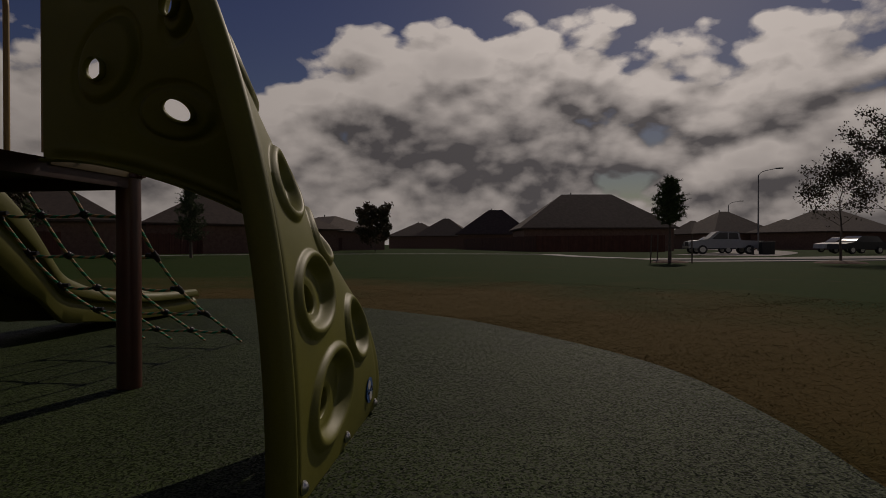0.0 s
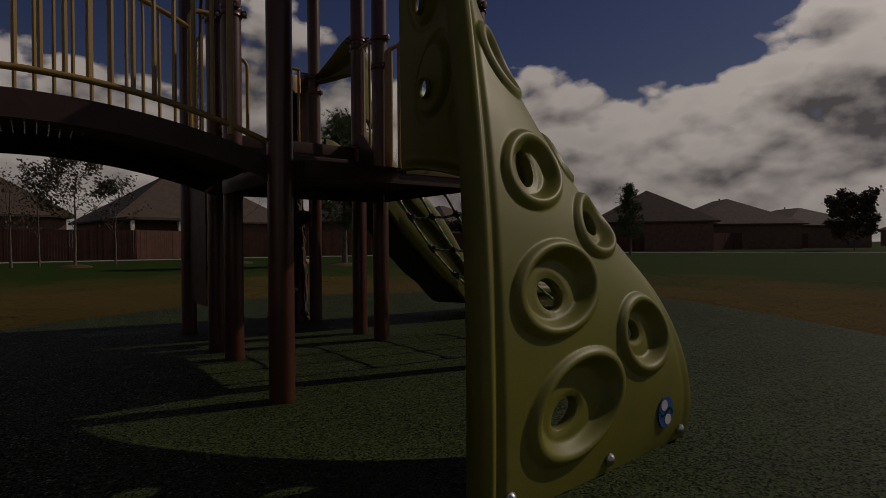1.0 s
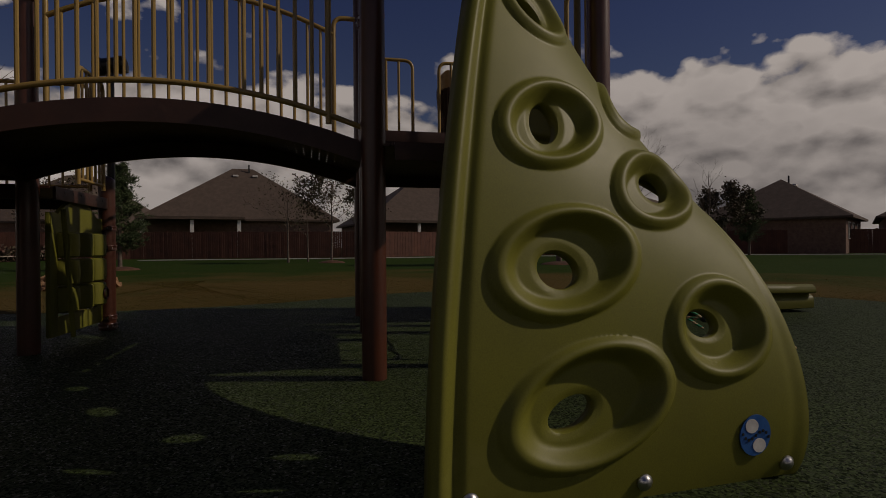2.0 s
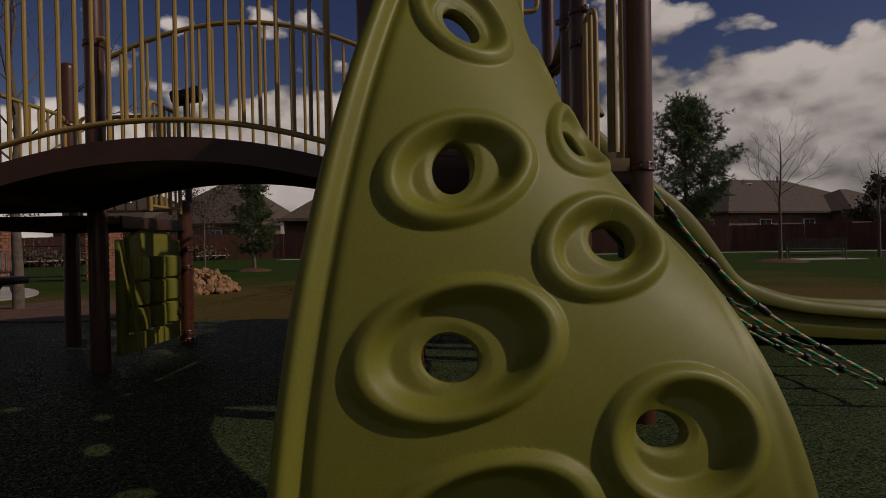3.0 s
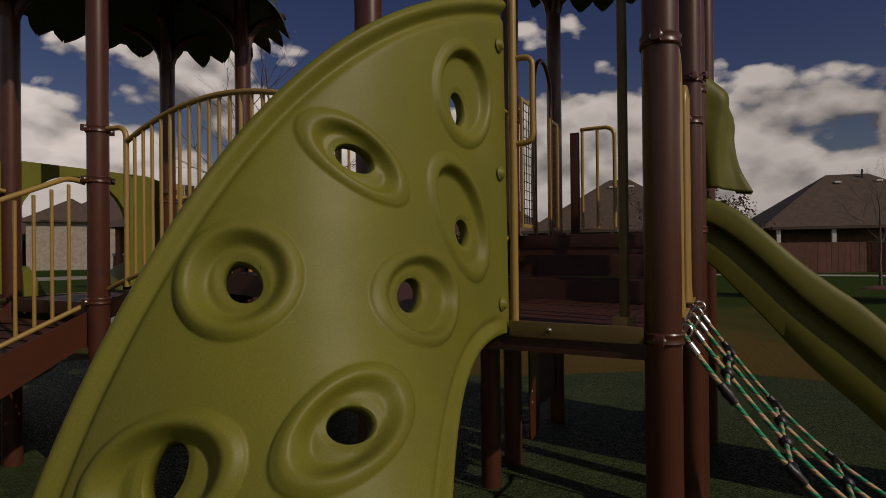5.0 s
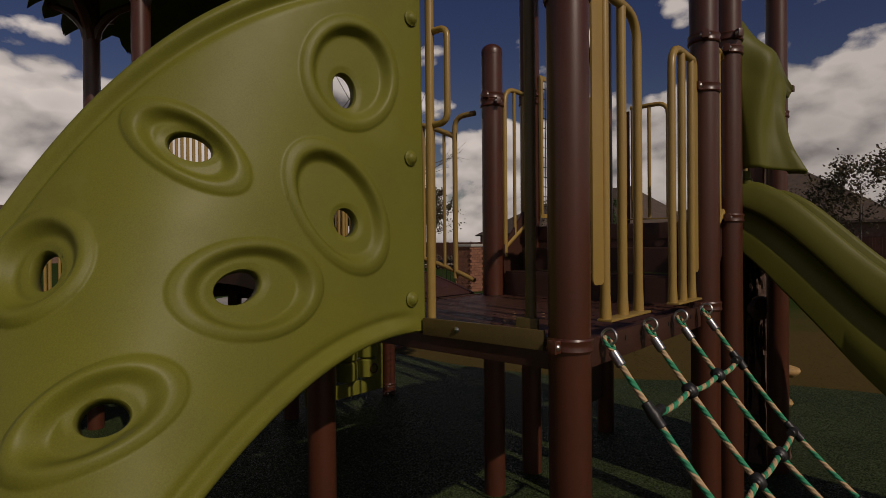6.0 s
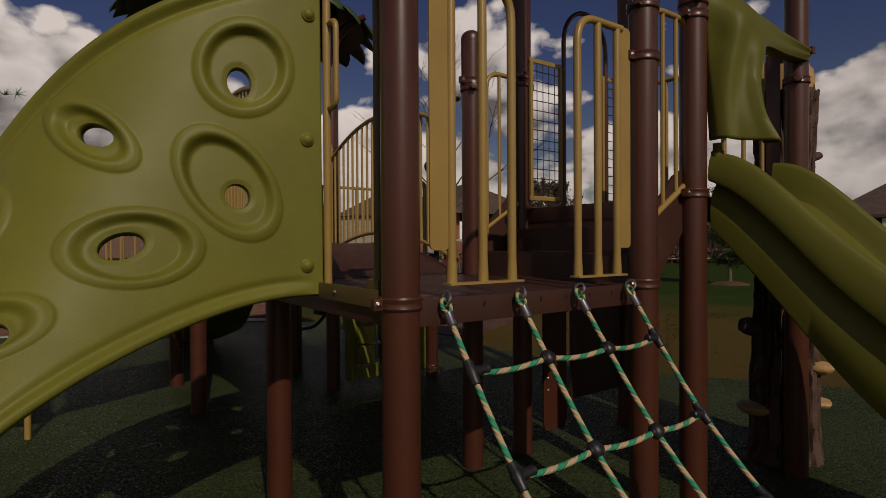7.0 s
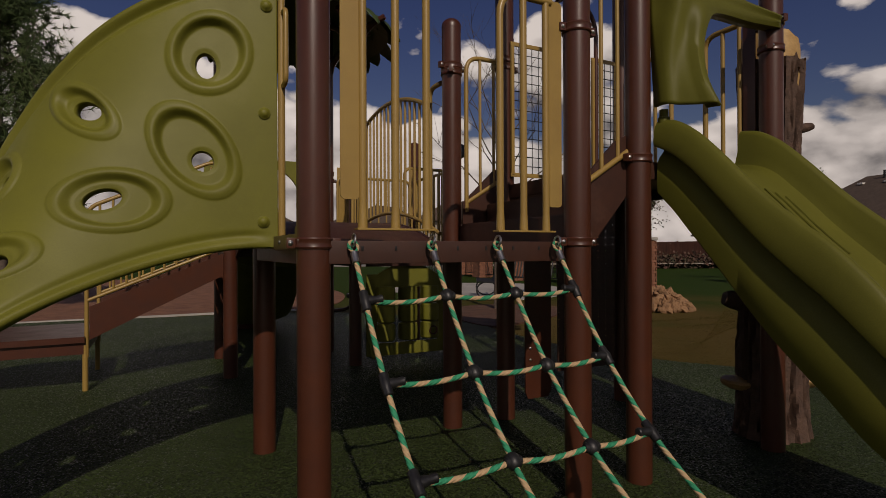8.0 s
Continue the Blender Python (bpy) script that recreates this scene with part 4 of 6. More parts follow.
    # grip ribs on the upper bed
    for k in range(6):
        x = 1.96 + 0.05 * k
        bm = bmesh.new()
        sweep(bm, [(x, -y, interp(bed, y) + 0.002) for y in (0.34 + 0.02 * k, 0.40 + 0.02 * k, 0.46 + 0.02 * k, 0.54 + 0.02 * k, 0.62 + 0.02 * k)], 0.006, 6)
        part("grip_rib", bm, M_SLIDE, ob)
    bm = bmesh.new()
    lathe(bm, [(0.03, 0), (0.03, 0.05), (0.022, 0.055), (0.022, 0.09)], 14, Matrix.Translation((1.76, -0.1, 1.8)))
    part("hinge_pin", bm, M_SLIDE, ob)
    bm = bmesh.new()
    box(bm, 2.1, -2.9, 0.08, 0.3, 0.06, 0.16, bevel=0.01)
    part("foot", bm, M_POST, ob)
    return ob


build_slide()


def build_hood():
    """Flared entry hood over the slide: a cheek that swings forward, and an arm across to the far post."""
    ob = thing("slide_hood", "olive green moulded plastic hood over the slide entrance", "slide hood", at=(1.72, -0.1, 1.88))
    back = smooth_line([(2.62, -0.10, 2.53), (2.3, -0.09, 2.60), (1.95, -0.08, 2.68), (1.69, -0.08, 2.66), (1.69, -0.08, 2.4), (1.70, -0.08, 2.15), (1.71, -0.09, 1.9)], 8)
    lip = smooth_line([(2.62, -0.15, 2.46), (2.32, -0.17, 2.43), (2.0, -0.21, 2.40), (1.87, -0.25, 2.32), (1.83, -0.25, 2.18), (1.82, -0.28, 2.02), (1.82, -0.35, 1.87)], 8)
    bm = bmesh.new()
    cols = []
    for i, (a, b) in enumerate(zip(back, lip)):
        col = []
        crest = 0.62 - 0.5 * step(i / (len(back) - 1), 0.35, 1.0)
        for k in range(15):
            t = k / 14
            p = a.lerp(b, t)
            swell = 0.015 * math.sin(math.pi * t) ** 2 + 0.045 * bell(t - crest, 0.2) * step(t, 0.0, 0.1) + 0.02 * bell(t - 0.92, 0.12)
            col.append(bm.verts.new(p + Vector((-0.35, -0.9, 0.1)) * swell))
        col.append(bm.verts.new(b + Vector((0.025, -0.005, -0.008))))
        col.append(bm.verts.new(b + Vector((0.038, 0.03, -0.002))))
        col.append(bm.verts.new(b + Vector((0.036, 0.075, 0.002))))
        cols.append(col)
    for a, b in zip(cols, cols[1:]):
        for k in range(len(a) - 1):
            bm.faces.new((a[k], b[k], b[k + 1], a[k + 1]))
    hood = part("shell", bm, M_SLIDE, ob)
    solid = hood.modifiers.new("thickness", "SOLIDIFY")
    solid.thickness, solid.offset = 0.014, 0.0
    for x, y, z in ((1.715, -0.1, 2.5), (2.56, -0.155, 2.49)):
        share("bolt", BOLT_STEEL, ob, Matrix.Translation((x, y, z)) @ Matrix.Rotation(radians(90), 4, "X"))
    return ob


build_hood()


# ---- rails round the upper platform ----
def build_stair_rail(y, label):
    ob = thing("stair_rail", label, "railing", "stair rails", at=(1.45, y, 1.5))
    x0, x1 = 1.30, 1.62
    bm = bmesh.new()
    sweep(bm, arc_pts([(x0, y, 1.44), (x0, y, 2.48), (x1, y, 2.48), (x1, y, 1.62)], 0.11), TUBE * 0.9, 10)
    part("frame", bm, M_TAN, ob)
    bm = bmesh.new()
    sweep(bm, [(x0, y, 1.5), (x1, y, 1.7)], TUBE * 0.9, 10)
    part("lower_rail", bm, M_TAN, ob)
    for x in (x0 + 0.107, x0 + 0.214):
        bm = bmesh.new()
        sweep(bm, [(x, y, 1.5 + 0.2 * (x - x0) / (x1 - x0)), (x, y, 2.47)], 0.0105, 8)
        part("baluster", bm, M_TAN, ob)
    return ob


build_stair_rail(1.13, "tan steel stair rail with a sloping lower bar")
build_stair_rail(-0.03, "tan steel stair rail with a sloping lower bar")


def build_grid_panel(x0, x1, y, label):
    ob = thing("grid_panel", label, "railing", "grid panels", at=((x0 + x1) / 2, y, DECK2_Z))
    z0, z1 = 1.70, 2.60
    bm = bmesh.new()
    for a, b in (((x0, z0), (x1, z0)), ((x0, z1), (x1, z1))):
        box(bm, (x0 + x1) / 2, y, a[1], x1 - x0 + 0.03, 0.012, 0.028, bevel=0.003)
    for x in (x0, x1):
        box(bm, x, y, (z0 + z1) / 2, 0.024, 0.02, z1 - z0, bevel=0.004)
    part("frame", bm, M_TAN, ob)
    nx = max(round((x1 - x0) / 0.055), 2)
    for k in range(1, nx):
        bm = bmesh.new()
        x = x0 + (x1 - x0) * k / nx
        sweep(bm, [(x, y, z0), (x, y, z1)], 0.003, 6)
        part("wire", bm, M_BLACK, ob)
    for k in range(1, 14):
        bm = bmesh.new()
        z = z0 + (z1 - z0) * k / 14
        sweep(bm, [(x0, y + 0.005, z), (x1, y + 0.005, z)], 0.003, 6)
        part("wire", bm, M_BLACK, ob)
    return ob


build_grid_panel(1.63, 1.905, 1.07, "black wire grid panel in a tan steel frame")
build_grid_panel(2.35, 2.58, 1.07, "black wire grid panel in a tan steel frame")
ob = thing("grab_arch", "arched brown steel grab bar between two grid panels", "handle", at=(2.15, 1.07, DECK2_Z))
part("arch", sweep(bmesh.new(), [(1.94, 1.07, DECK2_Z)] + [(2.16 - 0.22 * math.cos(a), 1.07, 2.78 + 0.24 * math.sin(a)) for a in (math.pi * k / 14 for k in range(15))] + [(2.38, 1.07, DECK2_Z)], 0.016, 10), M_POST, ob)


def build_end_barrier(y0, y1, label):
    """Barrier at the far end of the upper platform, either side of the trunk climber."""
    x = 2.63
    ob = thing("barrier", label, "barrier", "end barriers", at=(x, (y0 + y1) / 2, DECK2_Z))
    bm = bmesh.new()
    sweep(bm, arc_pts([(x, y0, DECK2_Z + 0.08), (x, y0, 2.55), (x, y1, 2.55)], 0.09), TUBE, 10)
    part("frame_bar", bm, M_TAN, ob)
    for t in (0.5, 0.95):
        bm = bmesh.new()
        y = y0 + (y1 - y0) * t
        sweep(bm, [(x, y, DECK2_Z + 0.08), (x, y, 2.55)], TUBE * 0.8, 10)
        part("bar", bm, M_TAN, ob)
    bm = bmesh.new()
    box(bm, x, (y0 + y1) / 2, DECK2_Z + 0.07, 0.05, abs(y1 - y0) + 0.05, 0.008)
    part("foot_plate", bm, M_TAN, ob)
    bm = bmesh.new()
    box(bm, x, y1 + (0.05 if y1 > y0 else -0.05), 2.08, 0.008, 0.08, 0.9, bevel=0.002)
    part("flat_plate", bm, M_POST, ob)
    return ob


build_end_barrier(0.60, 0.88, "tan steel barrier with a brown flat plate")
build_end_barrier(0.33, 0.08, "tan steel barrier with a brown flat plate")


# ---- trunk climber ----
def build_trunk():
    ob = thing("trunk_climber", "moulded tree trunk climber with bark relief and mushroom steps", "trunk climber", at=(2.94, 0.10, GROUND))
    cx, cy, seg = 2.94, 0.10, 120
    bm = bmesh.new()
    zs = [GROUND + 2.36 * k / 90 for k in range(91)]
    rows = []
    for i, z in enumerate(zs):
        r0 = 0.195 + 0.05 * math.exp(-z / 0.12) + 0.02 * math.sin(z * 3.1)
        row = []
        for k in range(seg):
            a = 2 * math.pi * k / seg
            wander = 0.10 * noise.noise(Vector((math.cos(a) * 2, math.sin(a) * 2, z * 2.2)))
            u, w = math.cos(a + wander), math.sin(a + wander)
            plate = abs(noise.noise(Vector((u * 10.5, w * 10.5, z * 1.3))))
            crack = abs(noise.noise(Vector((u * 3.0, w * 3.0, z * 7.5 + 7))))
            small = noise.noise(Vector((u * 26, w * 26, z * 12)))
            r = r0 * (0.96 if z > 0.6 else 1.0) + 0.012 - 0.058 * max(0.18 - plate, 0) / 0.18 - 0.014 * max(0.10 - crack, 0) / 0.10 + 0.006 * small
            top = z
            if i == 90:
                top = z - 0.06 + 0.12 * noise.noise(Vector((math.cos(a) * 4, math.sin(a) * 4, 5)))
            row.append(bm.verts.new((cx + r * math.cos(a), cy + r * math.sin(a) * 0.85, top)))
        rows.append(row)
    for a, b in zip(rows, rows[1:]):
        for k in range(seg):
            bm.faces.new((a[k], a[(k + 1) % seg], b[(k + 1) % seg], b[k]))
    part("trunk", bm, M_BARK, ob)
    # splintered cut face standing above the bark
    bm = bmesh.new()
    lathe(bm, [(0.15, 2.15), (0.165, 2.3), (0.165, 2.42), (0.158, 2.47), (0.14, 2.475), (0.02, 2.475)], 40, Matrix.Translation((cx, cy, 0)))
    for v in bm.verts:
        if v.co.z > 2.38:
            v.co.z += 0.03 * noise.noise(v.co * 14) - 0.34 * (v.co.x - cx) + 0.03
    part("cut_face", bm, M_CUT, ob, "splintered tan cut wood")
    # knots
    for a, z, r in ((200, 1.02, 0.07), (215, 1.35, 0.06), (-20, 1.90, 0.03), (150, 0.8, 0.06)):
        bm = bmesh.new()
        d = Vector((math.cos(radians(a)), math.sin(radians(a)), 0.25))
        p = Vector((cx, cy, z))
        line = [p + d * q for q in (0.12, 0.2, 0.26, 0.29)]
        sweep(bm, line, [r * 1.3, r, r * 0.95, r * 0.7], 16)
        for v in bm.verts:
            v.co += Vector((noise.noise(v.co * 30), noise.noise(v.co * 30 + Vector((9, 0, 0))), 0)) * 0.01
        part("branch_stub", bm, M_BARK, ob)
    # mushrooms
    for a, z, r in ((150, 0.345, 0.115), (-30, 0.36, 0.11), (205, 1.12, 0.06), (-75, 0.62, 0.09)):
        bm = bmesh.new()
        p = Vector((cx + 0.21 * math.cos(radians(a)), cy + 0.18 * math.sin(radians(a)), z))
        lathe(bm, [(r * 0.5, -0.05), (r * 0.92, -0.022), (r, -0.004), (r * 0.94, 0.012), (r * 0.5, 0.026), (0.01, 0.03)], 22, Matrix.Translation(p))
        for v in bm.verts:
            v.co += Vector((0, 0, 0.008 * noise.noise(v.co * 25)))
        part("mushroom_step", bm, M_CUT, ob, "tan mushroom shaped step")
    return ob


build_trunk()


# ---- second tower: platforms, ramp, roofs ----
deck_plate("bridge_platform", 0.02, 1.22, 3.34, 4.4, DECK_Z, "brown coated platform at the end of the bridge")
deck_plate("side_platform", 1.25, 2.34, 3.24, 4.3, 1.11, "brown coated side platform over a play panel")


def build_ramp():
    ob = thing("access_ramp", "brown steel ramp with tan railings down to a low landing", "ramp", at=(-0.6, 3.9, 0.5))
    ya, yb = 3.4, 4.35
    for y in (ya, yb):
        bm = bmesh.new()
        prism(bm, [(0.0, 1.17), (-1.07, 0.72), (-1.07, 0.44), (-0.05, 0.94), (0.0, 0.94)], 0.012, Matrix.Translation((0, y, 0)) @ Matrix.Rotation(radians(90), 4, "X"))
        part("side_plate", bm, M_POST, ob)
    bm = bmesh.new()
    n = 14
    for k in range(n):
        t = (k + 0.5) / n
        box(bm, -1.07 * t, (ya + yb) / 2, 1.08 - 0.44 * t, 0.07, yb - ya - 0.03, 0.02, Matrix.Rotation(radians(-23), 4, "Y"))
    part("ramp_deck", bm, M_DECK, ob)
    for y in (ya, yb):
        bm = bmesh.new()
        sweep(bm, arc_pts([(-1.09, y, 0.3), (-1.09, y, 1.55), (-0.12, y, 2.0), (-0.02, y, 1.98)], 0.1), TUBE, 10)
        part("railing", bm, M_TAN, ob)
        bm = bmesh.new()
        sweep(bm, [(-1.09, y, 0.77), (-0.02, y, 1.21)], TUBE * 0.9, 10)
        part("lower_rail", bm, M_TAN, ob)
        for k in range(1, 11):
            x = -1.09 + 1.07 * k / 11
            bm = bmesh.new()
            sweep(bm, [(x, y, 0.77 + 0.44 * k / 11), (x, y, 1.55 + 0.45 * k / 11)], 0.0105, 8)
            part("baluster", bm, M_TAN, ob)
        bm = bmesh.new()
        sweep(bm, [(-1.1, y, GROUND), (-1.1, y, 0.4)], 0.022, 10)
        part("leg", bm, M_TAN, ob, "tan steel leg")
    # low landing with a rounded nose
    bm = bmesh.new()
    out = [(-1.1, 3.35), (-1.1, 4.4)] + [(-1.75 - 0.5 * math.cos(a), 3.87 + 0.53 * math.sin(a)) for a in (radians(d) for d in range(90, -91, -15))]
    prism(bm, out, 0.05, Matrix.Translation((0, 0, 0.45)))
    prism(bm, [(x * 0.98 - 0.02, 3.87 + (y - 3.87) * 0.94) for x, y in out], 0.1, Matrix.Translation((0, 0, 0.375)))
    part("landing", bm, M_POST, ob)
    for x, y in ((-1.95, 3.87),):
        bm = bmesh.new()
        sweep(bm, [(x, y, GROUND), (x, y, 0.34)], 0.03, 12)
        part("landing_leg", bm, M_POST, ob)
    return ob


build_ramp()


def build_roof(cx, cy, z, rx, ry, posts_xy, label):
    """Canopy of overlapping moulded leaves over a shallow hipped shell."""
    ob = thing("leaf_canopy", label, "canopy", "leaf canopies", at=(cx, cy, z))
    bm = bmesh.new()
    rows = []
    for q in range(7):
        t = q / 6
        rows.append([bm.verts.new((cx + rx * 0.95 * (1 - t) * math.cos(a), cy + ry * 0.95 * (1 - t) * math.sin(a), z + 0.02 + 0.75 * t)) if t < 1 else None for a in (2 * math.pi * k / 24 for k in range(24))])
    tip = bm.verts.new((cx, cy, z + 0.77))
    for a, b in zip(rows[:-2], rows[1:-1]):
        for k in range(24):
            bm.faces.new((a[k], a[(k + 1) % 24], b[(k + 1) % 24], b[k]))
    for k in range(24):
        bm.faces.new((rows[-2][k], rows[-2][(k + 1) % 24], tip))
    part("shell", bm, M_CANOPY, ob)
    rnd = random.Random(int(cx * 100))
    for tier, (t, count) in enumerate(((0.0, 26), (0.22, 22), (0.45, 16))):
        for k in range(count):
            a = 2 * math.pi * (k + 0.5 * (tier % 2) + rnd.uniform(-0.15, 0.15)) / count
            out = Vector((math.cos(a), math.sin(a), 0))
            root = Vector((cx + rx * (0.86 - t) * math.cos(a), cy + ry * (0.86 - t) * math.sin(a), z + 0.10 + 0.75 * t))
            side = Vector((-math.sin(a), math.cos(a), 0))
            L, W = rnd.uniform(0.20, 0.25), rnd.uniform(0.12, 0.15)
            droop = rnd.uniform(0.10, 0.18)
            bm = bmesh.new()
            prev = None
            for i in range(6):
                u = i / 5
                w = W * (0.75, 0.95, 1.0, 0.9, 0.6, 0.06)[i]
                mid = root + out * (L * (u if i < 5 else 0.96)) + Vector((0, 0, -droop * u * u - 0.03 * u))
                ring = [bm.verts.new(mid + side * (w * s) + Vector((0, 0, 0.025 * (1 - abs(s)) + rnd.uniform(-0.004, 0.004)))) for s in (-1, -0.5, 0, 0.5, 1)]
                if prev:
                    for j in range(4):
                        bm.faces.new((prev[j], prev[j + 1], ring[j + 1], ring[j]))
                prev = ring
            geo = bmesh.ops.extrude_face_region(bm, geom=bm.faces[:])
            bmesh.ops.translate(bm, verts=[v for v in geo["geom"] if isinstance(v, bmesh.types.BMVert)], vec=(0, 0, -0.008))
            part("leaf", bm, M_CANOPY, ob)
    for x, y in posts_xy:
        for d in range(0, 360, 90):
            bm = bmesh.new()
            v = Vector((math.cos(radians(d + 45)), math.sin(radians(d + 45)), 0))
            p = Vector((x, y, z - 0.32))
            sweep(bm, smooth_line([p, p + v * 0.05 + Vector((0, 0, 0.15)), p + v * 0.16 + Vector((0, 0, 0.28)), p + v * 0.34 + Vector((0, 0, 0.36))], 4), [0.05] * 4 + [0.04] * 5 + [0.03] * 4, 8)
            part("branch_brace", bm, M_POST, ob)
    return ob


M_CANOPY = material("canopy_green_plastic", (0.055, 0.085, 0.022), 0.5, (0.04, 0.065, 0.016), 4.0, 120.0, 0.1, 200.0)
build_roof(0.68, 3.95, 3.5, 1.15, 1.10, [POST_XY[k] for k in "fghi"], "dark green moulded leaf canopy over the bridge tower")
build_roof(2.2, 0.52, 3.86, 1.0, 0.95, [POST_XY[k] for k in "cdkm"], "dark green moulded leaf canopy over the slide tower")


# ---- play panel under the side platform ----
def build_play_panel():
    ob = thing("tic_tac_toe_panel", "olive green play panel with nine turning cylinders", "play panel", at=(1.85, 3.27, 0.1))
    x0, x1, y, z0 = 1.34, 2.24, 3.29, 0.1
    w = x1 - x0
    for x in (x0 + 0.05, x1 - 0.05):
        bm = bmesh.new()
        box(bm, x, y, z0 + 0.42, 0.11, 0.03, 0.84, bevel=0.008)
        part("side_board", bm, M_GREEN, ob)
    bm = bmesh.new()
    prism(bm, [(x0, 0.80), (x1, 0.80), (x1, 0.92)] + [(x1 - 0.1 - (w - 0.2) * k / 12, 0.93 + 0.13 * math.sin(math.pi * k / 12)) for k in range(13)] + [(x0, 0.92)], 0.03, Matrix.Translation((0, y - 0.004, 0)) @ Matrix.Rotation(radians(90), 4, "X"))
    part("head_board", bm, M_GREEN, ob)
    bm = bmesh.new()
    box(bm, (x0 + x1) / 2, y, z0 + 0.06, w - 0.01, 0.028, 0.13, bevel=0.006)
    part("foot_board", bm, M_GREEN, ob)
    for c in range(3):
        for r in range(3):
            bm = bmesh.new()
            p = Vector((x0 + 0.2 + (w - 0.4) * c / 2, y - 0.01, z0 + 0.15 + 0.19 * r))
            lathe(bm, [(0.085, 0), (0.1, 0.012), (0.104, 0.09), (0.1, 0.168), (0.085, 0.18)], 18, Matrix.Translation(p))
            part("cylinder", bm, M_GREEN, ob)
            if c == 2 and r == 0:
                bm = bmesh.new()
                ring = [p + Vector((0.042 * math.cos(a), -0.103, 0.09 + 0.042 * math.sin(a))) for a in (2 * math.pi * k / 16 for k in range(16))]
                sweep(bm, ring, 0.007, 6, closed=True)
                part("ring_mark", bm, M_POST, ob)
    bm = bmesh.new()
    sweep(bm, [(1.22, 3.15, 0.95), (1.36, 3.15, 0.1)], 0.016, 8)
    part("brace", bm, M_GREEN, ob)
    return ob


build_play_panel()


def build_under_panels():
    ob = thing("under_platform_panel", "brown flat panel with rounded corners hanging beside a post", "panel", at=(1.8, 1.06, 0.6))
    bm = bmesh.new()
    w, z0, z1 = 0.22, 0.15, 1.2
    prism(bm, [(1.72, z1), (1.72, z0 + 0.05), (1.74, z0), (1.72 + w - 0.03, z0), (1.72 + w, z0 + 0.05), (1.72 + w, z1)], 0.012, Matrix.Translation((0, 1.06, 0)) @ Matrix.Rotation(radians(90), 4, "X"))
    part("plate", bm, M_POST, ob)
    for z in (0.42, 0.5):
        share("bolt", BOLT_STEEL, ob, Matrix.Translation((1.76, 1.052, z)) @ Matrix.Rotation(radians(90), 4, "X"))
    ob = thing("perforated_panel", "dark brown perforated wall under the upper platform", "panel", at=(2.4, 1.12, 0.6))
    bm = bmesh.new()
    box(bm, 2.33, 1.12, 0.95, 0.56, 0.012, 1.3)
    part("sheet", bm, M_PERF_WALL, ob, smooth=False)
    ob = thing("pedal_seat", "black moulded seat on a bent brown arm bolted to a post", "seat", at=(1.5, 4.3, 0.6))
    bm = bmesh.new()
    box(bm, 1.62, 4.35, 0.64, 0.30, 0.2, 0.06, bevel=0.025)
    part("pad", bm, M_BLACK, ob)
    bm = bmesh.new()
    sweep(bm, arc_pts([(1.22, 4.25, 0.48), (1.45, 4.33, 0.48), (1.6, 4.35, 0.62)], 0.08), 0.02, 10)
    part("arm", bm, M_POST, ob)


build_under_panels()


# ---- far rails of the second tower ----
def build_far_rail(a, b, z0, z1, n, label):
    """A plain railing between two points of the plan, with an arched frame and balusters."""
    a, b = Vector((*a, 0)), Vector((*b, 0))
    ob = thing("railing", label, "railing", "tower railings", at=((a.x + b.x) / 2, (a.y + b.y) / 2, z0))
    up = lambda p, z: Vector((p.x, p.y, z))
    bm = bmesh.new()
    sweep(bm, arc_pts([up(a, z0 + 0.06), up(a, z1), up(b, z1), up(b, z0 + 0.06)], 0.08), TUBE, 10)
    part("frame", bm, M_TAN, ob)
    bm = bmesh.new()
    sweep(bm, [up(a, z0 + 0.1), up(b, z0 + 0.1)], TUBE * 0.8, 10)
    part("lower_rail", bm, M_TAN, ob)
    for k in range(1, n):
        p = a.lerp(b, k / n)
        bm = bmesh.new()
        sweep(bm, [up(p, z0 + 0.1), up(p, z1)], 0.0105, 8)
        part("baluster", bm, M_TAN, ob)
    return ob


build_far_rail((1.32, 4.27), (2.24, 4.27), 1.11, 2.05, 9, "tan steel railing on the side platform")
build_far_rail((2.3, 3.38), (2.3, 4.18), 1.11, 2.05, 8, "tan steel railing on the side platform")
build_far_rail((1.75, 3.26), (2.24, 3.26), 1.11, 2.05, 6, "tan steel railing on the side platform")


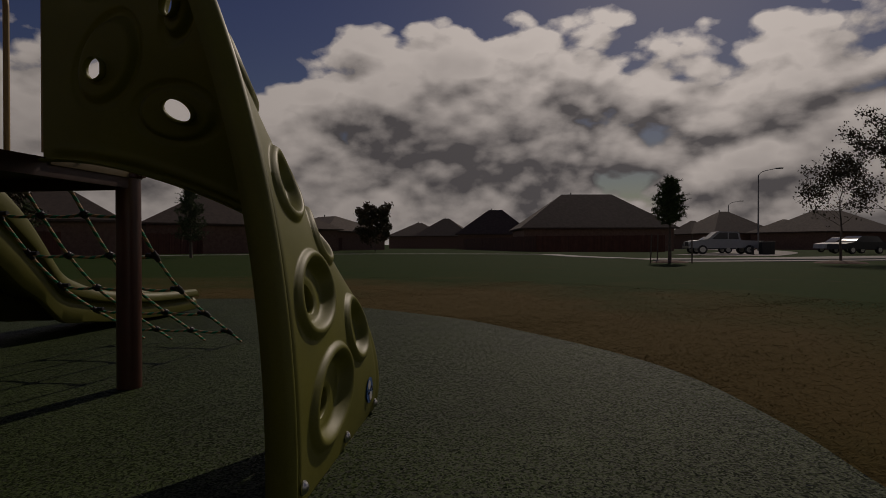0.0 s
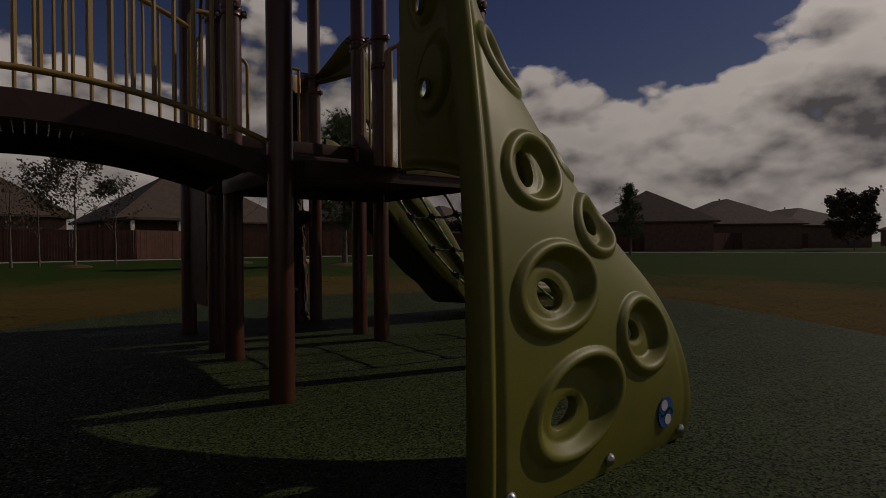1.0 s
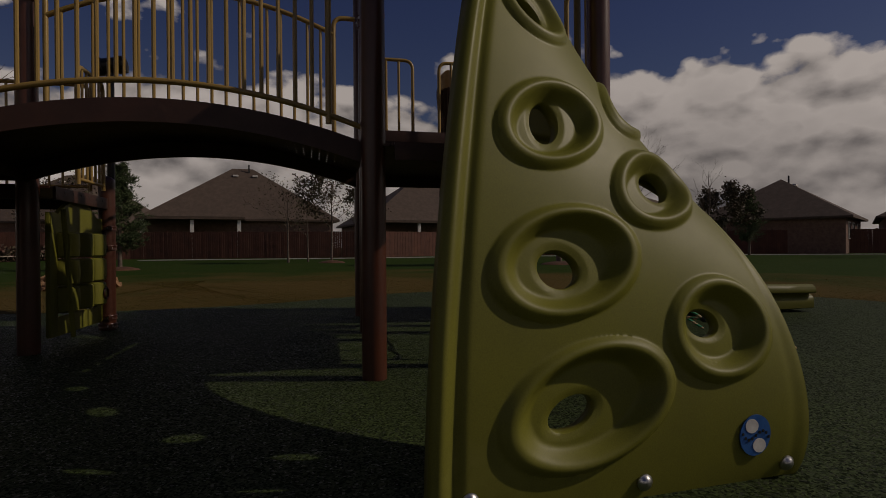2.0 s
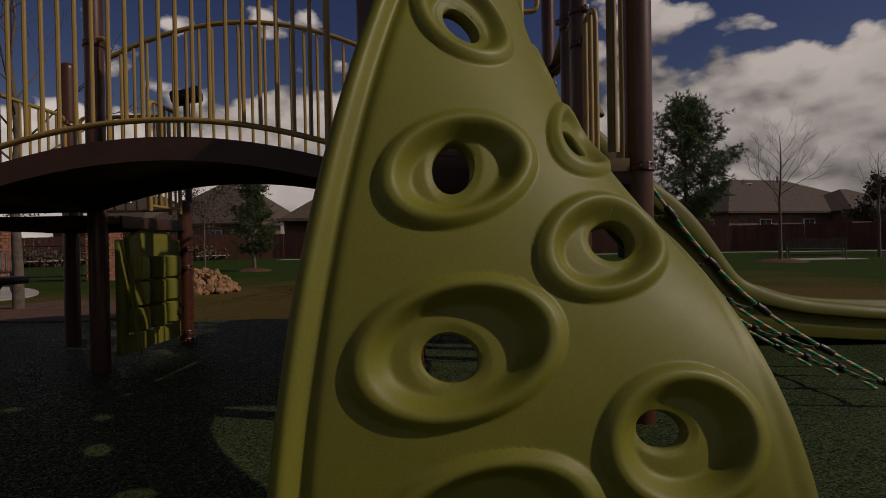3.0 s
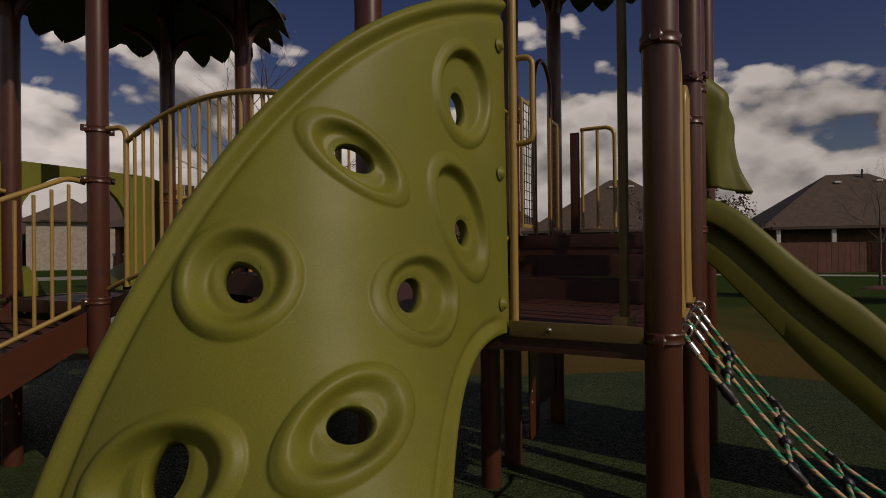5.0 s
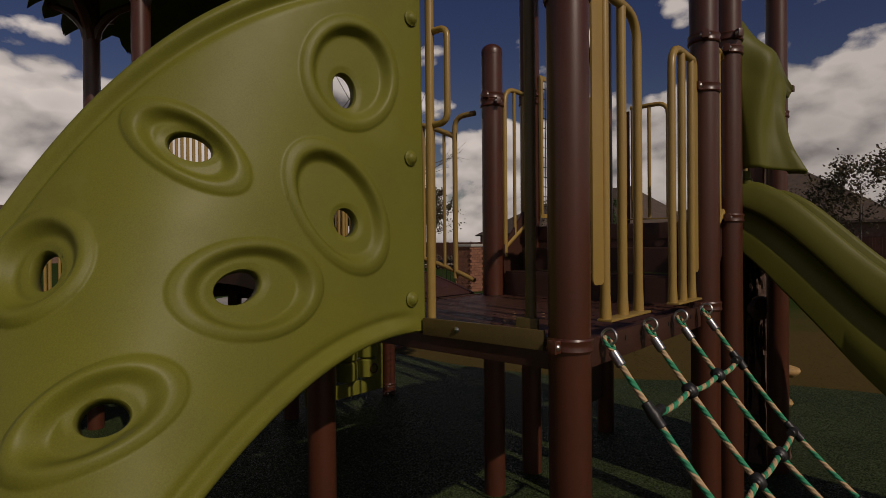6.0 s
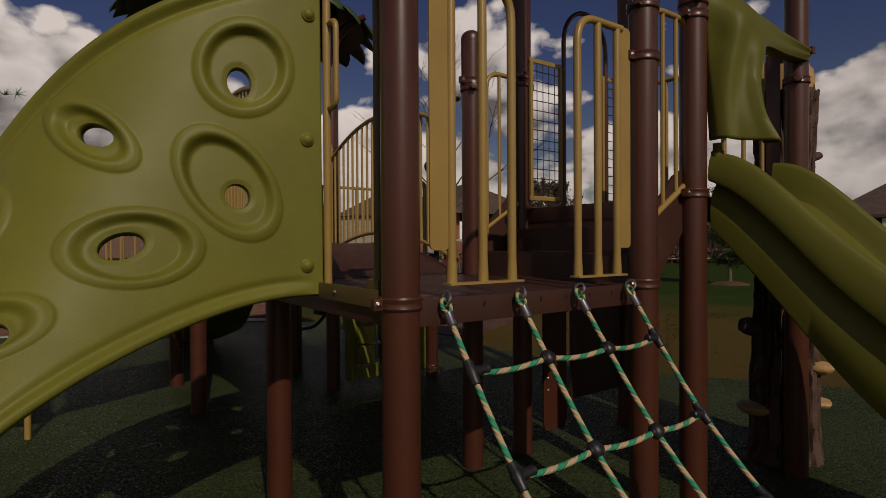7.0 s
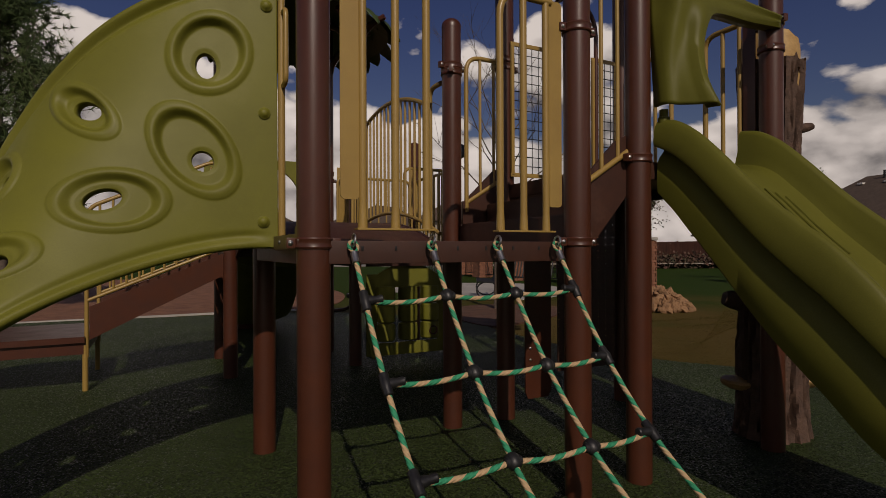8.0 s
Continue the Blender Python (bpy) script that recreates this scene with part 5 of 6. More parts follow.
def build_far_tower():
    ob = thing("flat_guard", "tan flat steel guard plates on the second tower", "barrier", at=(1.3, 4.1, DECK_Z))
    for x, y in ((1.38, 4.33), (1.49, 4.33)):
        bm = bmesh.new()
        box(bm, x, y, 1.75, 0.1, 0.008, 0.85, bevel=0.002)
        part("plate", bm, M_TAN, ob)
    ob = thing("talk_drum", "dark moulded steering drum on a thin post", "play drum", at=(2.36, 3.22, 1.2))
    bm = bmesh.new()
    sweep(bm, [(2.36, 3.24, 1.2), (2.36, 3.24, 2.2)], 0.03, 10)
    part("stem", bm, M_BLACK, ob)
    bm = bmesh.new()
    lathe(bm, [(0.045, -0.13), (0.072, -0.12), (0.075, -0.06), (0.066, -0.05), (0.066, 0.05), (0.075, 0.06), (0.072, 0.12), (0.045, 0.13)], 20, Matrix.Translation((2.36, 3.24, 2.24)) @ Matrix.Rotation(radians(80), 4, "X"))
    part("drum", bm, M_BLACK, ob)
    ob = thing("arch_panel", "olive green moulded arch panel over an exit", "panel", at=(0.5, 4.45, DECK_Z))
    bm = bmesh.new()
    cx, y = 0.5, 4.42
    outer = [(cx - 0.62, 1.25), (cx - 0.62, 2.12), (cx - 0.5, 2.22), (cx + 0.6, 2.22), (cx + 0.73, 2.19), (cx + 0.73, 1.25)]
    inner = [(cx + 0.42 * math.cos(a), 1.75 + 0.4 * math.sin(a)) for a in (math.pi * k / 14 for k in range(15))]
    m = Matrix.Translation((0, y, 0)) @ Matrix.Rotation(radians(90), 4, "X")
    prism(bm, outer + [(cx + 0.42, 1.25)] + inner + [(cx - 0.42, 1.25)], 0.05, m)
    part("shell", bm, M_GREEN, ob)


build_far_tower()


def build_exit_slide():
    """A second slide leaves the bridge tower through the arch, seen from behind and below."""
    ob = thing("short_slide", "olive green moulded slide leaving the bridge tower", "slide", at=(0.6, 5.8, GROUND))
    line = smooth_line([(0.62, 4.5, 1.2), (0.64, 4.8, 1.18), (0.66, 5.3, 0.9), (0.68, 5.9, 0.5), (0.68, 6.4, 0.32), (0.68, 7.0, 0.28)], 6)
    bm = bmesh.new()
    rows = []
    for p in line:
        row = [(-0.44, -0.12), (-0.46, 0.2), (-0.42, 0.24), (-0.38, 0.18), (-0.3, 0.02), (-0.15, 0.0), (0.15, 0.0), (0.3, 0.02), (0.38, 0.18), (0.42, 0.24), (0.46, 0.2), (0.44, -0.12), (0.2, -0.2), (-0.2, -0.2)]
        rows.append([bm.verts.new(p + Vector((x, 0, z))) for x, z in row])
    n = len(rows[0])
    for a, b in zip(rows, rows[1:]):
        for k in range(n):
            bm.faces.new((a[k], a[(k + 1) % n], b[(k + 1) % n], b[k]))
    bm.faces.new(rows[0]), bm.faces.new(rows[-1])
    part("chute", bm, M_GREEN, ob)
    bm = bmesh.new()
    box(bm, 0.68, 6.7, 0.06, 0.4, 0.08, 0.16, bevel=0.01)
    part("foot", bm, M_POST, ob)


build_exit_slide()


# ---- trees ----
def tube_data(verts, faces, a, b, ra, rb, seg=5):
    """Adds one tapered limb to a vertex and face list."""
    t = (b - a).normalized()
    u = t.orthogonal().normalized()
    w = t.cross(u)
    base = len(verts)
    for p, r in ((a, ra), (b, rb)):
        for k in range(seg):
            q = 2 * math.pi * k / seg
            verts.append(p + r * (math.cos(q) * u + math.sin(q) * w))
    for k in range(seg):
        faces.append((base + k, base + (k + 1) % seg, base + seg + (k + 1) % seg, base + seg + k))


def mesh_object(name, verts, faces, mat, parent, label="", kind="", smooth=True):
    me = bpy.data.meshes.new(name)
    me.from_pydata([tuple(v) for v in verts], [], faces)
    me.materials.append(mat)
    if smooth:
        me.polygons.foreach_set("use_smooth", [True] * len(me.polygons))
    ob = new(name, me)
    if parent:
        ob.parent = parent
        ob.matrix_parent_inverse = Matrix.Translation(-parent.location)
    return tagged(ob, label, kind=kind)


def limbs(rnd, base, height, radius, spread, depth, droop=0.0, lean=0.03, start=0.3, count=9):
    """A trunk with branching limbs; returns vertices, faces and the tips."""
    verts, faces, tips = [], [], []
    line = [base]
    for k in range(1, 9):
        line.append(base + Vector((rnd.uniform(-1, 1) * lean * k * 0.3, rnd.uniform(-1, 1) * lean * k * 0.3, height * k / 8)))
    rad = [radius * (1 - 0.86 * k / 8) for k in range(9)]
    for k in range(8):
        tube_data(verts, faces, line[k], line[k + 1], rad[k], rad[k + 1], 8)

    def grow(p, d, length, r, level):
        steps = 3
        for s in range(steps):
            d = (d + Vector((rnd.uniform(-1, 1), rnd.uniform(-1, 1), rnd.uniform(-0.6, 0.9) - droop)) * 0.22).normalized()
            q = p + d * (length / steps)
            tube_data(verts, faces, p, q, r * (1 - s / steps * 0.5), r * (1 - (s + 1) / steps * 0.5), 4 if level else 5)
            p = q
            if level < depth and (s or level):
                for _ in range(2 if level else 1):
                    side = (d + Vector((rnd.uniform(-1, 1), rnd.uniform(-1, 1), rnd.uniform(-0.4, 0.8))) * 0.9).normalized()
                    grow(p, side, length * rnd.uniform(0.45, 0.65), r * 0.5, level + 1)
            tips.append((p, d))

    for k in range(count):
        t = start + (0.97 - start) * (k + rnd.random() * 0.7) / count
        i = min(int(t * 8), 7)
        p = line[i].lerp(line[i + 1], t * 8 - i)
        a = k * 2.4 + rnd.uniform(-0.5, 0.5)
        up = 0.35 + 0.9 * t
        d = Vector((math.cos(a), math.sin(a), up - droop)).normalized()
        grow(p, d, spread * (1.15 - 0.75 * abs(t - 0.45)) * rnd.uniform(0.75, 1.1), radius * 0.36 * (1.1 - t), 0)
    tips.append((line[-1], Vector((0, 0, 1))))
    return verts, faces, tips


def pine(x, y, height, crown_r, seed, label, clear=0.25, needle=0.13, dense=10):
    rnd = random.Random(seed)
    ob = thing("pine_tree", label, "tree", "park trees", at=(x, y, 0))
    base = Vector((x, y, 0))
    verts, faces = [], []
    nv, nf = [], []
    top = base + Vector((rnd.uniform(-0.1, 0.1), rnd.uniform(-0.1, 0.1), height))
    for k in range(8):
        tube_data(verts, faces, base.lerp(top, k / 8), base.lerp(top, (k + 1) / 8), 0.022 * height * (1 - 0.9 * k / 8), 0.022 * height * (1 - 0.9 * (k + 1) / 8), 8)

    def tuft(p, d, size):
        for _ in range(dense):
            w = (d * 0.7 + Vector((rnd.gauss(0, 1), rnd.gauss(0, 1), rnd.gauss(0.25, 1))) * 0.75).normalized()
            side = w.orthogonal().normalized()
            side.rotate(Matrix.Rotation(rnd.uniform(0, 6.28), 3, w))
            tip = p + w * size * rnd.uniform(0.7, 1.2)
            b = len(nv)
            nv.extend((p - side * 0.009, p + side * 0.009, tip))
            nf.append((b, b + 1, b + 2))

    rings = 15
    for r in range(rings):
        t = clear + (1 - clear) * (r + rnd.random() * 0.6) / rings
        reach = crown_r * (min(1.0, 0.7 + 1.6 * (t - clear)) * max(1.0 - (t - clear) / (1 - clear), 0.0) ** 0.7 + 0.08)
        for k in range(rnd.choice((4, 5, 5, 6))):
            a = rnd.uniform(0, 6.28)
            length = reach * rnd.uniform(0.5, 1.15)
            p = base.lerp(top, t)
            d = Vector((math.cos(a), math.sin(a), 0.15 + 0.5 * t))
            for s in range(6):
                d = (d + Vector((rnd.uniform(-0.2, 0.2), rnd.uniform(-0.2, 0.2), 0.08))).normalized()
                q = p + d * length / 6
                tube_data(verts, faces, p, q, 0.02 * (1 - s / 7), 0.02 * (1 - (s + 1) / 7), 4)
                p = q
                if s >= 1:
                    for _ in range(3 if s < 5 else 5):
                        off = Vector((rnd.gauss(0, 1), rnd.gauss(0, 1), rnd.gauss(0.4, 0.8))) * 0.11 * crown_r
                        tube_data(verts, faces, p, p + off, 0.006, 0.003, 3)
                        for f in (0.35, 0.7, 1.0):
                            tuft(p + off * f, off.normalized(), needle)
    mesh_object("trunk", verts, faces, M_TRUNK, ob)
    mesh_object("crown", nv, nf, M_NEEDLE, ob, smooth=False)
    return ob


def broadleaf(x, y, height, spread, seed, label, leaves=0, depth=2, leaf_size=0.05, count=11, start=0.35, mat=None):
    rnd = random.Random(seed)
    ob = thing("park_tree", label, "tree", "park trees", at=(x, y, 0))
    verts, faces, tips = limbs(rnd, Vector((x, y, 0)), height * 0.88, 0.014 * height, spread, depth, start=start, count=count)
    mesh_object("trunk", verts, faces, M_TRUNK, ob)
    if leaves:
        lv, lf = [], []
        for p, d in tips:
            for _ in range(leaves):
                c = p + Vector((rnd.gauss(0, 1), rnd.gauss(0, 1), rnd.gauss(0, 1))) * 0.13
                n = Vector((rnd.gauss(0, 1), rnd.gauss(0, 1), rnd.gauss(0.3, 1))).normalized()
                u = n.orthogonal().normalized() * leaf_size * rnd.uniform(0.6, 1.2)
                w = n.cross(u) * 0.6
                b = len(lv)
                lv.extend((c - u, c + w, c + u, c - w))
                lf.append((b, b + 1, b + 2, b + 3))
        mesh_object("crown", lv, lf, mat or M_LEAF, ob, smooth=False)
    return ob


pine(16.6, -7.4, 5.5, 2.15, 3, "dark green young pine with an open uneven crown", 0.24, 0.16, 14)
pine(17.3, 7.9, 3.4, 1.05, 5, "small dark green pine near the fence", 0.15, 0.12, 9)
pine(-3.4, 11.6, 6.4, 2.3, 8, "dark green pine beside the play area", 0.2, 0.19, 15)
pine(-8.5, -23.5, 3.7, 0.95, 12, "young pine with a tuft high on a thin stem", 0.45, 0.13, 9)
pine(29, -27, 4.2, 1.2, 14, "dark pine in front of the fence", 0.2, 0.15, 7)
pine(19.5, -30, 4.6, 1.3, 15, "dark pine in front of the fence", 0.2, 0.15, 7)
broadleaf(17.5, -11.2, 5.2, 1.35, 21, "leafless young tree with pale bark", 0, 3, count=13, start=0.42)
broadleaf(22.9, -5.3, 4.4, 1.1, 22, "thin young leafless tree with fine bare twigs", 0, 3, count=13, start=0.4)
broadleaf(23.0, 0.9, 4.2, 1.25, 23, "rounded young oak with dull brown leaves", 6, 2, 0.065, count=14, start=0.38)
broadleaf(25.6, 2.0, 3.4, 0.9, 24, "thin young tree with sparse brown leaves", 1, 2, 0.06, count=9)
broadleaf(26.2, -0.8, 3.6, 0.9, 25, "thin young tree with sparse leaves", 1, 2, 0.06, count=9)
broadleaf(5.4, 7.2, 5.6, 1.5, 26, "leafless tree with pale bark beside the concrete path", 0, 2, count=13, start=0.38)
broadleaf(-15.6, -23.6, 4.2, 1.35, 27, "young oak with sparse dull leaves", 6, 2, 0.06, count=13, start=0.4)
broadleaf(-18.3, -24.2, 5.6, 2.0, 28, "spreading tree with dark leaves", 8, 2, 0.07, count=15, start=0.35)
broadleaf(21.0, -17.5, 5.0, 1.0, 29, "tall thin leafless tree", 0, 2, count=10, start=0.4)
broadleaf(24.0, -21.0, 3.4, 1.3, 30, "dark rounded park tree", 10, 2, 0.08, count=13)
broadleaf(14.4, -55.3, 3.9, 1.7, 31, "dark bushy tree at the far end of the lawn", 16, 2, 0.14, count=16, start=0.15)
broadleaf(19.8, 10.8, 3.2, 1.0, 32, "leafless small tree with brown twigs", 3, 2, 0.05, count=11)
broadleaf(31.0, 29.0, 5.0, 1.8, 33, "bare brown tree across the street", 3, 2, 0.08, count=12)
broadleaf(36.0, 35.0, 6.0, 2.4, 34, "rounded tree across the street", 12, 2, 0.13, count=14)
broadleaf(24.5, 2.9, 3.9, 1.2, 36, "brown leafless shrubby tree", 1, 2, 0.05, count=12)


# ---- houses and fence ----
def house(cx, cy, deg, w, d, eave, ridge, label, ridge_len=0.35, porch=False, wall=None, gable=True):
    """Hipped house: walls, roof with eaves, fascia, vents, chimney pipe, windows towards -y of its own frame."""
    ob = thing("house", label, "house", "houses beyond the park", at=(cx, cy, 0))
    m = Matrix.Translation((cx, cy, 0)) @ turn_z(deg)

    def put(name, build, mat, label_=""):
        bm = bmesh.new()
        build(bm)
        bmesh.ops.transform(bm, matrix=m, verts=bm.verts)
        o = part(name, bm, mat, ob, label_, smooth=False)
        return o

    put("wall", lambda bm: box(bm, 0, 0, eave / 2, w, d, eave), wall or M_BRICK)

    def roof(bm, x0, x1, y0, y1, z0, z1, r):
        o = 0.5
        base = [bm.verts.new((x, y, z0)) for x, y in ((x0 - o, y0 - o), (x1 + o, y0 - o), (x1 + o, y1 + o), (x0 - o, y1 + o))]
        low = [bm.verts.new(v.co - Vector((0, 0, 0.16))) for v in base]
        xm, ym = (x0 + x1) / 2, (y0 + y1) / 2
        top = [bm.verts.new((xm - r, ym, z1)), bm.verts.new((xm + r, ym, z1))]
        for f in ((base[0], base[1], top[1], top[0]), (base[1], base[2], top[1]), (base[2], base[3], top[0], top[1]), (base[3], base[0], top[0])):
            bm.faces.new(f)
        for k in range(4):
            bm.faces.new((low[k], low[(k + 1) % 4], base[(k + 1) % 4], base[k]))
        bm.faces.new(low[::-1])

    put("roof", lambda bm: roof(bm, -w / 2, w / 2, -d / 2, d / 2, eave, ridge, w * ridge_len / 2), M_ROOF)
    if gable:
        put("roof", lambda bm: roof(bm, w * 0.08, w * 0.5, -d * 0.5 - 1.8, -d * 0.05, eave, eave + (ridge - eave) * 0.62, 0.4), M_ROOF)
        put("wall", lambda bm: box(bm, w * 0.29, -d * 0.5 - 0.9, eave / 2 - 0.1, w * 0.42, 1.8, eave - 0.2), wall or M_BRICK)
    for x in () if porch else (-w * 0.3, -w * 0.05, w * 0.28):
        y = -d / 2 - (1.8 if gable and x > w * 0.08 else 0)
        put("window", lambda bm: (box(bm, x, y - 0.03, 1.75, 1.1, 0.08, 1.3)), M_WHITE)
        put("window_pane", lambda bm: (box(bm, x - 0.26, y - 0.06, 1.75, 0.46, 0.06, 1.15), box(bm, x + 0.26, y - 0.06, 1.75, 0.46, 0.06, 1.15)), M_GLASS)
    if porch:
        for x in (-w * 0.48, -w * 0.25, -w * 0.02):
            put("porch_column", lambda bm: box(bm, x, -d / 2 - 2.3, eave / 2 - 0.1, 0.25, 0.25, eave - 0.2), M_WHITE)
        put("porch_roof", lambda bm: box(bm, -w * 0.25, -d / 2 - 1.3, eave - 0.05, w * 0.52, 2.6, 0.2), M_ROOF)
    rl = w * ridge_len / 2
    put("vent_pipe", lambda bm: box(bm, rl * 0.6, -0.5, ridge - 0.05, 0.12, 0.12, 0.7), M_IRON)
    for x in (-rl * 0.7, rl * 1.2):
        put("roof_vent", lambda bm: box(bm, x, -d * 0.09, ridge - (ridge - eave) * 0.16, 0.45, 0.45, 0.16, bevel=0.04), M_WHITE)
    return ob


HOUSE = "brown brick house with a hipped shingle roof"
house(48.5, 7.9, -83, 14, 11, 3.0, 7.7, "brown brick house with a columned back porch", 0.12, porch=True, gable=False)
house(54, -9.5, -80, 15, 12, 3.0, 7.6, "tan brick house with a brown shingle roof", 0.2, porch=True, gable=False)
house(48, -27.5, -75, 17, 12, 3.0, 6.2, HOUSE, 0.35)
house(37, -37.5, -55, 10, 10, 2.8, 6.3, HOUSE, 0.05, gable=False)
house(33, -52, -50, 15, 11, 2.9, 6.3, HOUSE, 0.45)
house(32, -67, -40, 14, 12, 2.9, 6.1, HOUSE, 0.3)
house(30, -82, -30, 14, 12, 2.9, 5.4, HOUSE, 0.3)
house(16.5, -121, 0, 12, 11, 2.8, 6.8, HOUSE, 0.1, gable=False)
house(23.5, -125, 0, 12, 11, 2.8, 6.0, HOUSE, 0.1, gable=False)
house(4.2, -102, 0, 13, 10, 2.8, 7.4, HOUSE, 0.2, gable=False)
house(-10, -76, 8, 19, 13, 3.0, 7.8, HOUSE, 0.36, gable=False)
house(-37, -104, 20, 12, 11, 2.8, 6.8, HOUSE, 0.15)
house(-50, -95, 30, 17, 11, 2.8, 6.3, HOUSE, 0.4)
house(-62, -80, 40, 15, 12, 2.8, 6.0, HOUSE, 0.4)
house(53, 22.5, -100, 11, 12, 3.0, 7.4, HOUSE, 0.2)
house(38, 62, -130, 14, 11, 5.0, 9.0, "pale stone two-storey house across the street", 0.2, wall=M_STONE)
house(27, 70, -150, 15, 12, 3.0, 7.4, HOUSE, 0.3)
house(62, 36, -110, 15, 12, 3.0, 7.0, HOUSE, 0.3)
house(10, 76, 180, 16, 11, 3.0, 6.5, HOUSE, 0.4)
house(-25, 60, 160, 16, 11, 3.0, 6.8, HOUSE, 0.4)
house(-60, 20, 90, 16, 11, 3.0, 6.8, HOUSE, 0.4)
house(-58, -20, 80, 16, 11, 3.0, 6.8, HOUSE, 0.4)


def build_fence(points, label):
    ob = thing("fence", label, "fence", at=(*points[0], 0))
    for (x0, y0), (x1, y1) in zip(points, points[1:]):
        L = math.hypot(x1 - x0, y1 - y0)
        m = Matrix.Translation((x0, y0, 0)) @ turn_z(math.degrees(math.atan2(y1 - y0, x1 - x0)))
        n = int(L / 0.145)
        verts, faces = [], []
        for k in range(n):
            xa, xb = k * L / n + 0.004, (k + 1) * L / n - 0.004
            yo, top = random.uniform(-0.008, 0.008), 1.84 + random.uniform(-0.012, 0.012)
            b = len(verts)
            for x, y, z in ((xa, yo, 0), (xb, yo, 0), (xb, yo, top), (xa, yo, top), (xa, yo + 0.02, 0), (xb, yo + 0.02, 0), (xb, yo + 0.02, top), (xa, yo + 0.02, top)):
                verts.append(m @ Vector((x, y, z)))
            faces += [(b, b + 1, b + 2, b + 3), (b + 5, b + 4, b + 7, b + 6), (b + 3, b + 2, b + 6, b + 7), (b + 1, b + 5, b + 6, b + 2), (b + 4, b, b + 3, b + 7)]
        mesh_object("boarding", verts, faces, M_FENCE, ob, kind="stuff", smooth=False)
        for k in range(int(L / 2.4) + 1):
            bm = bmesh.new()
            box(bm, k * 2.4, 0.07, 0.95, 0.1, 0.1, 1.9)
            bmesh.ops.transform(bm, matrix=m, verts=bm.verts)
            part("fence_post", bm, M_FENCE, ob, smooth=False)
    return ob


FENCE = "long dark stained cedar privacy fence round the park"
build_fence([(36.0, 34), (38.6, 14), (36.4, -3), (39.3, -8), (37.5, -20), (34.5, -31), (29, -43), (27, -62), (24, -88)], FENCE)
build_fence([(9, -92), (-3, -62), (-16.8, -60.4)], FENCE)


# ---- park furniture and surroundings ----
def build_bench():
    ob = thing("park_bench", "dark slatted steel park bench on the lawn, sky sheen in its grey", "bench", at=(19.5, -13.8, 0))
    m = Matrix.Translation((19.5, -13.8, 0)) @ turn_z(-113)
    for k in range(30):
        bm = bmesh.new()
        x = -0.93 + 1.86 * k / 29
        sweep(bm, smooth_line([(x, 0.24, 0.44), (x, 0.0, 0.42), (x, -0.22, 0.44), (x, -0.30, 0.6), (x, -0.36, 0.84)], 3), 0.016, 5)
        bmesh.ops.transform(bm, matrix=m, verts=bm.verts)
        part("slat", bm, M_BENCH, ob)
    for x in (-0.95, 0.95):
        bm = bmesh.new()
        sweep(bm, smooth_line([(x, 0.25, 0.0), (x, 0.22, 0.4), (x, 0.24, 0.62), (x, -0.1, 0.66), (x, -0.33, 0.62), (x, -0.2, 0.4), (x, -0.3, 0.0)], 4), 0.025, 6)
        bmesh.ops.transform(bm, matrix=m, verts=bm.verts)
        part("arm_frame", bm, M_BENCH, ob)
    ob = thing("concrete_pad", "pale concrete pad under the park bench", "concrete pad", kind="structure", at=(19.5, -13.8, 0))
    bm = bmesh.new()
    box(bm, 19.5, -13.9, 0.0, 1.6, 2.8, 0.04)
    part("slab", bm, M_CONCRETE, ob, smooth=False)


build_bench()


def build_bin():
    ob = thing("litter_bin", "dark ribbed steel litter bin on the lawn", "litter bin", at=(26.1, -8.3, 0))
    bm = bmesh.new()
    lathe(bm, [(0.28, 0), (0.30, 0.05), (0.33, 0.85), (0.36, 0.88), (0.36, 0.93), (0.30, 0.95)], 20, Matrix.Translation((26.1, -8.3, 0)))
    part("body", bm, M_IRON, ob)
    for k in range(14):
        a = 2 * math.pi * k / 14
        bm = bmesh.new()
        sweep(bm, [(26.1 + 0.32 * math.cos(a), -8.3 + 0.32 * math.sin(a), 0.05), (26.1 + 0.345 * math.cos(a), -8.3 + 0.345 * math.sin(a), 0.86)], 0.018, 5)
        part("rib", bm, M_IRON, ob)


build_bin()


def flat(name, outline, z, mat, label, category):
    bm = bmesh.new()
    prism(bm, outline, 0.04, Matrix.Translation((0, 0, z)))
    return tagged(part(name, bm, mat, None, smooth=False), label, category, kind="structure")


def ribbon(name, line, width, z, mat, label, category):
    line = smooth_line([(x, y, 0) for x, y in line], 8)
    left, right = [], []
    for i, p in enumerate(line):
        t = (line[min(i + 1, len(line) - 1)] - line[max(i - 1, 0)]).normalized()
        n = Vector((-t.y, t.x, 0)) * width / 2
        left.append((p + n).to_2d()), right.append((p - n).to_2d())
    verts = [Vector((*q, z)) for q in left + right]
    k = len(line)
    faces = [(i, i + 1, k + i + 1, k + i) for i in range(k - 1)]
    verts += [v - Vector((0, 0, 0.06)) for v in verts]
    faces += [(i + 1, i, 2 * k + i, 2 * k + i + 1) for i in range(k - 1)] + [(k + i, k + i + 1, 3 * k + i + 1, 3 * k + i) for i in range(k - 1)]
    return tagged(mesh_object(name, verts, faces, mat, None, smooth=False), label, category, kind="structure")


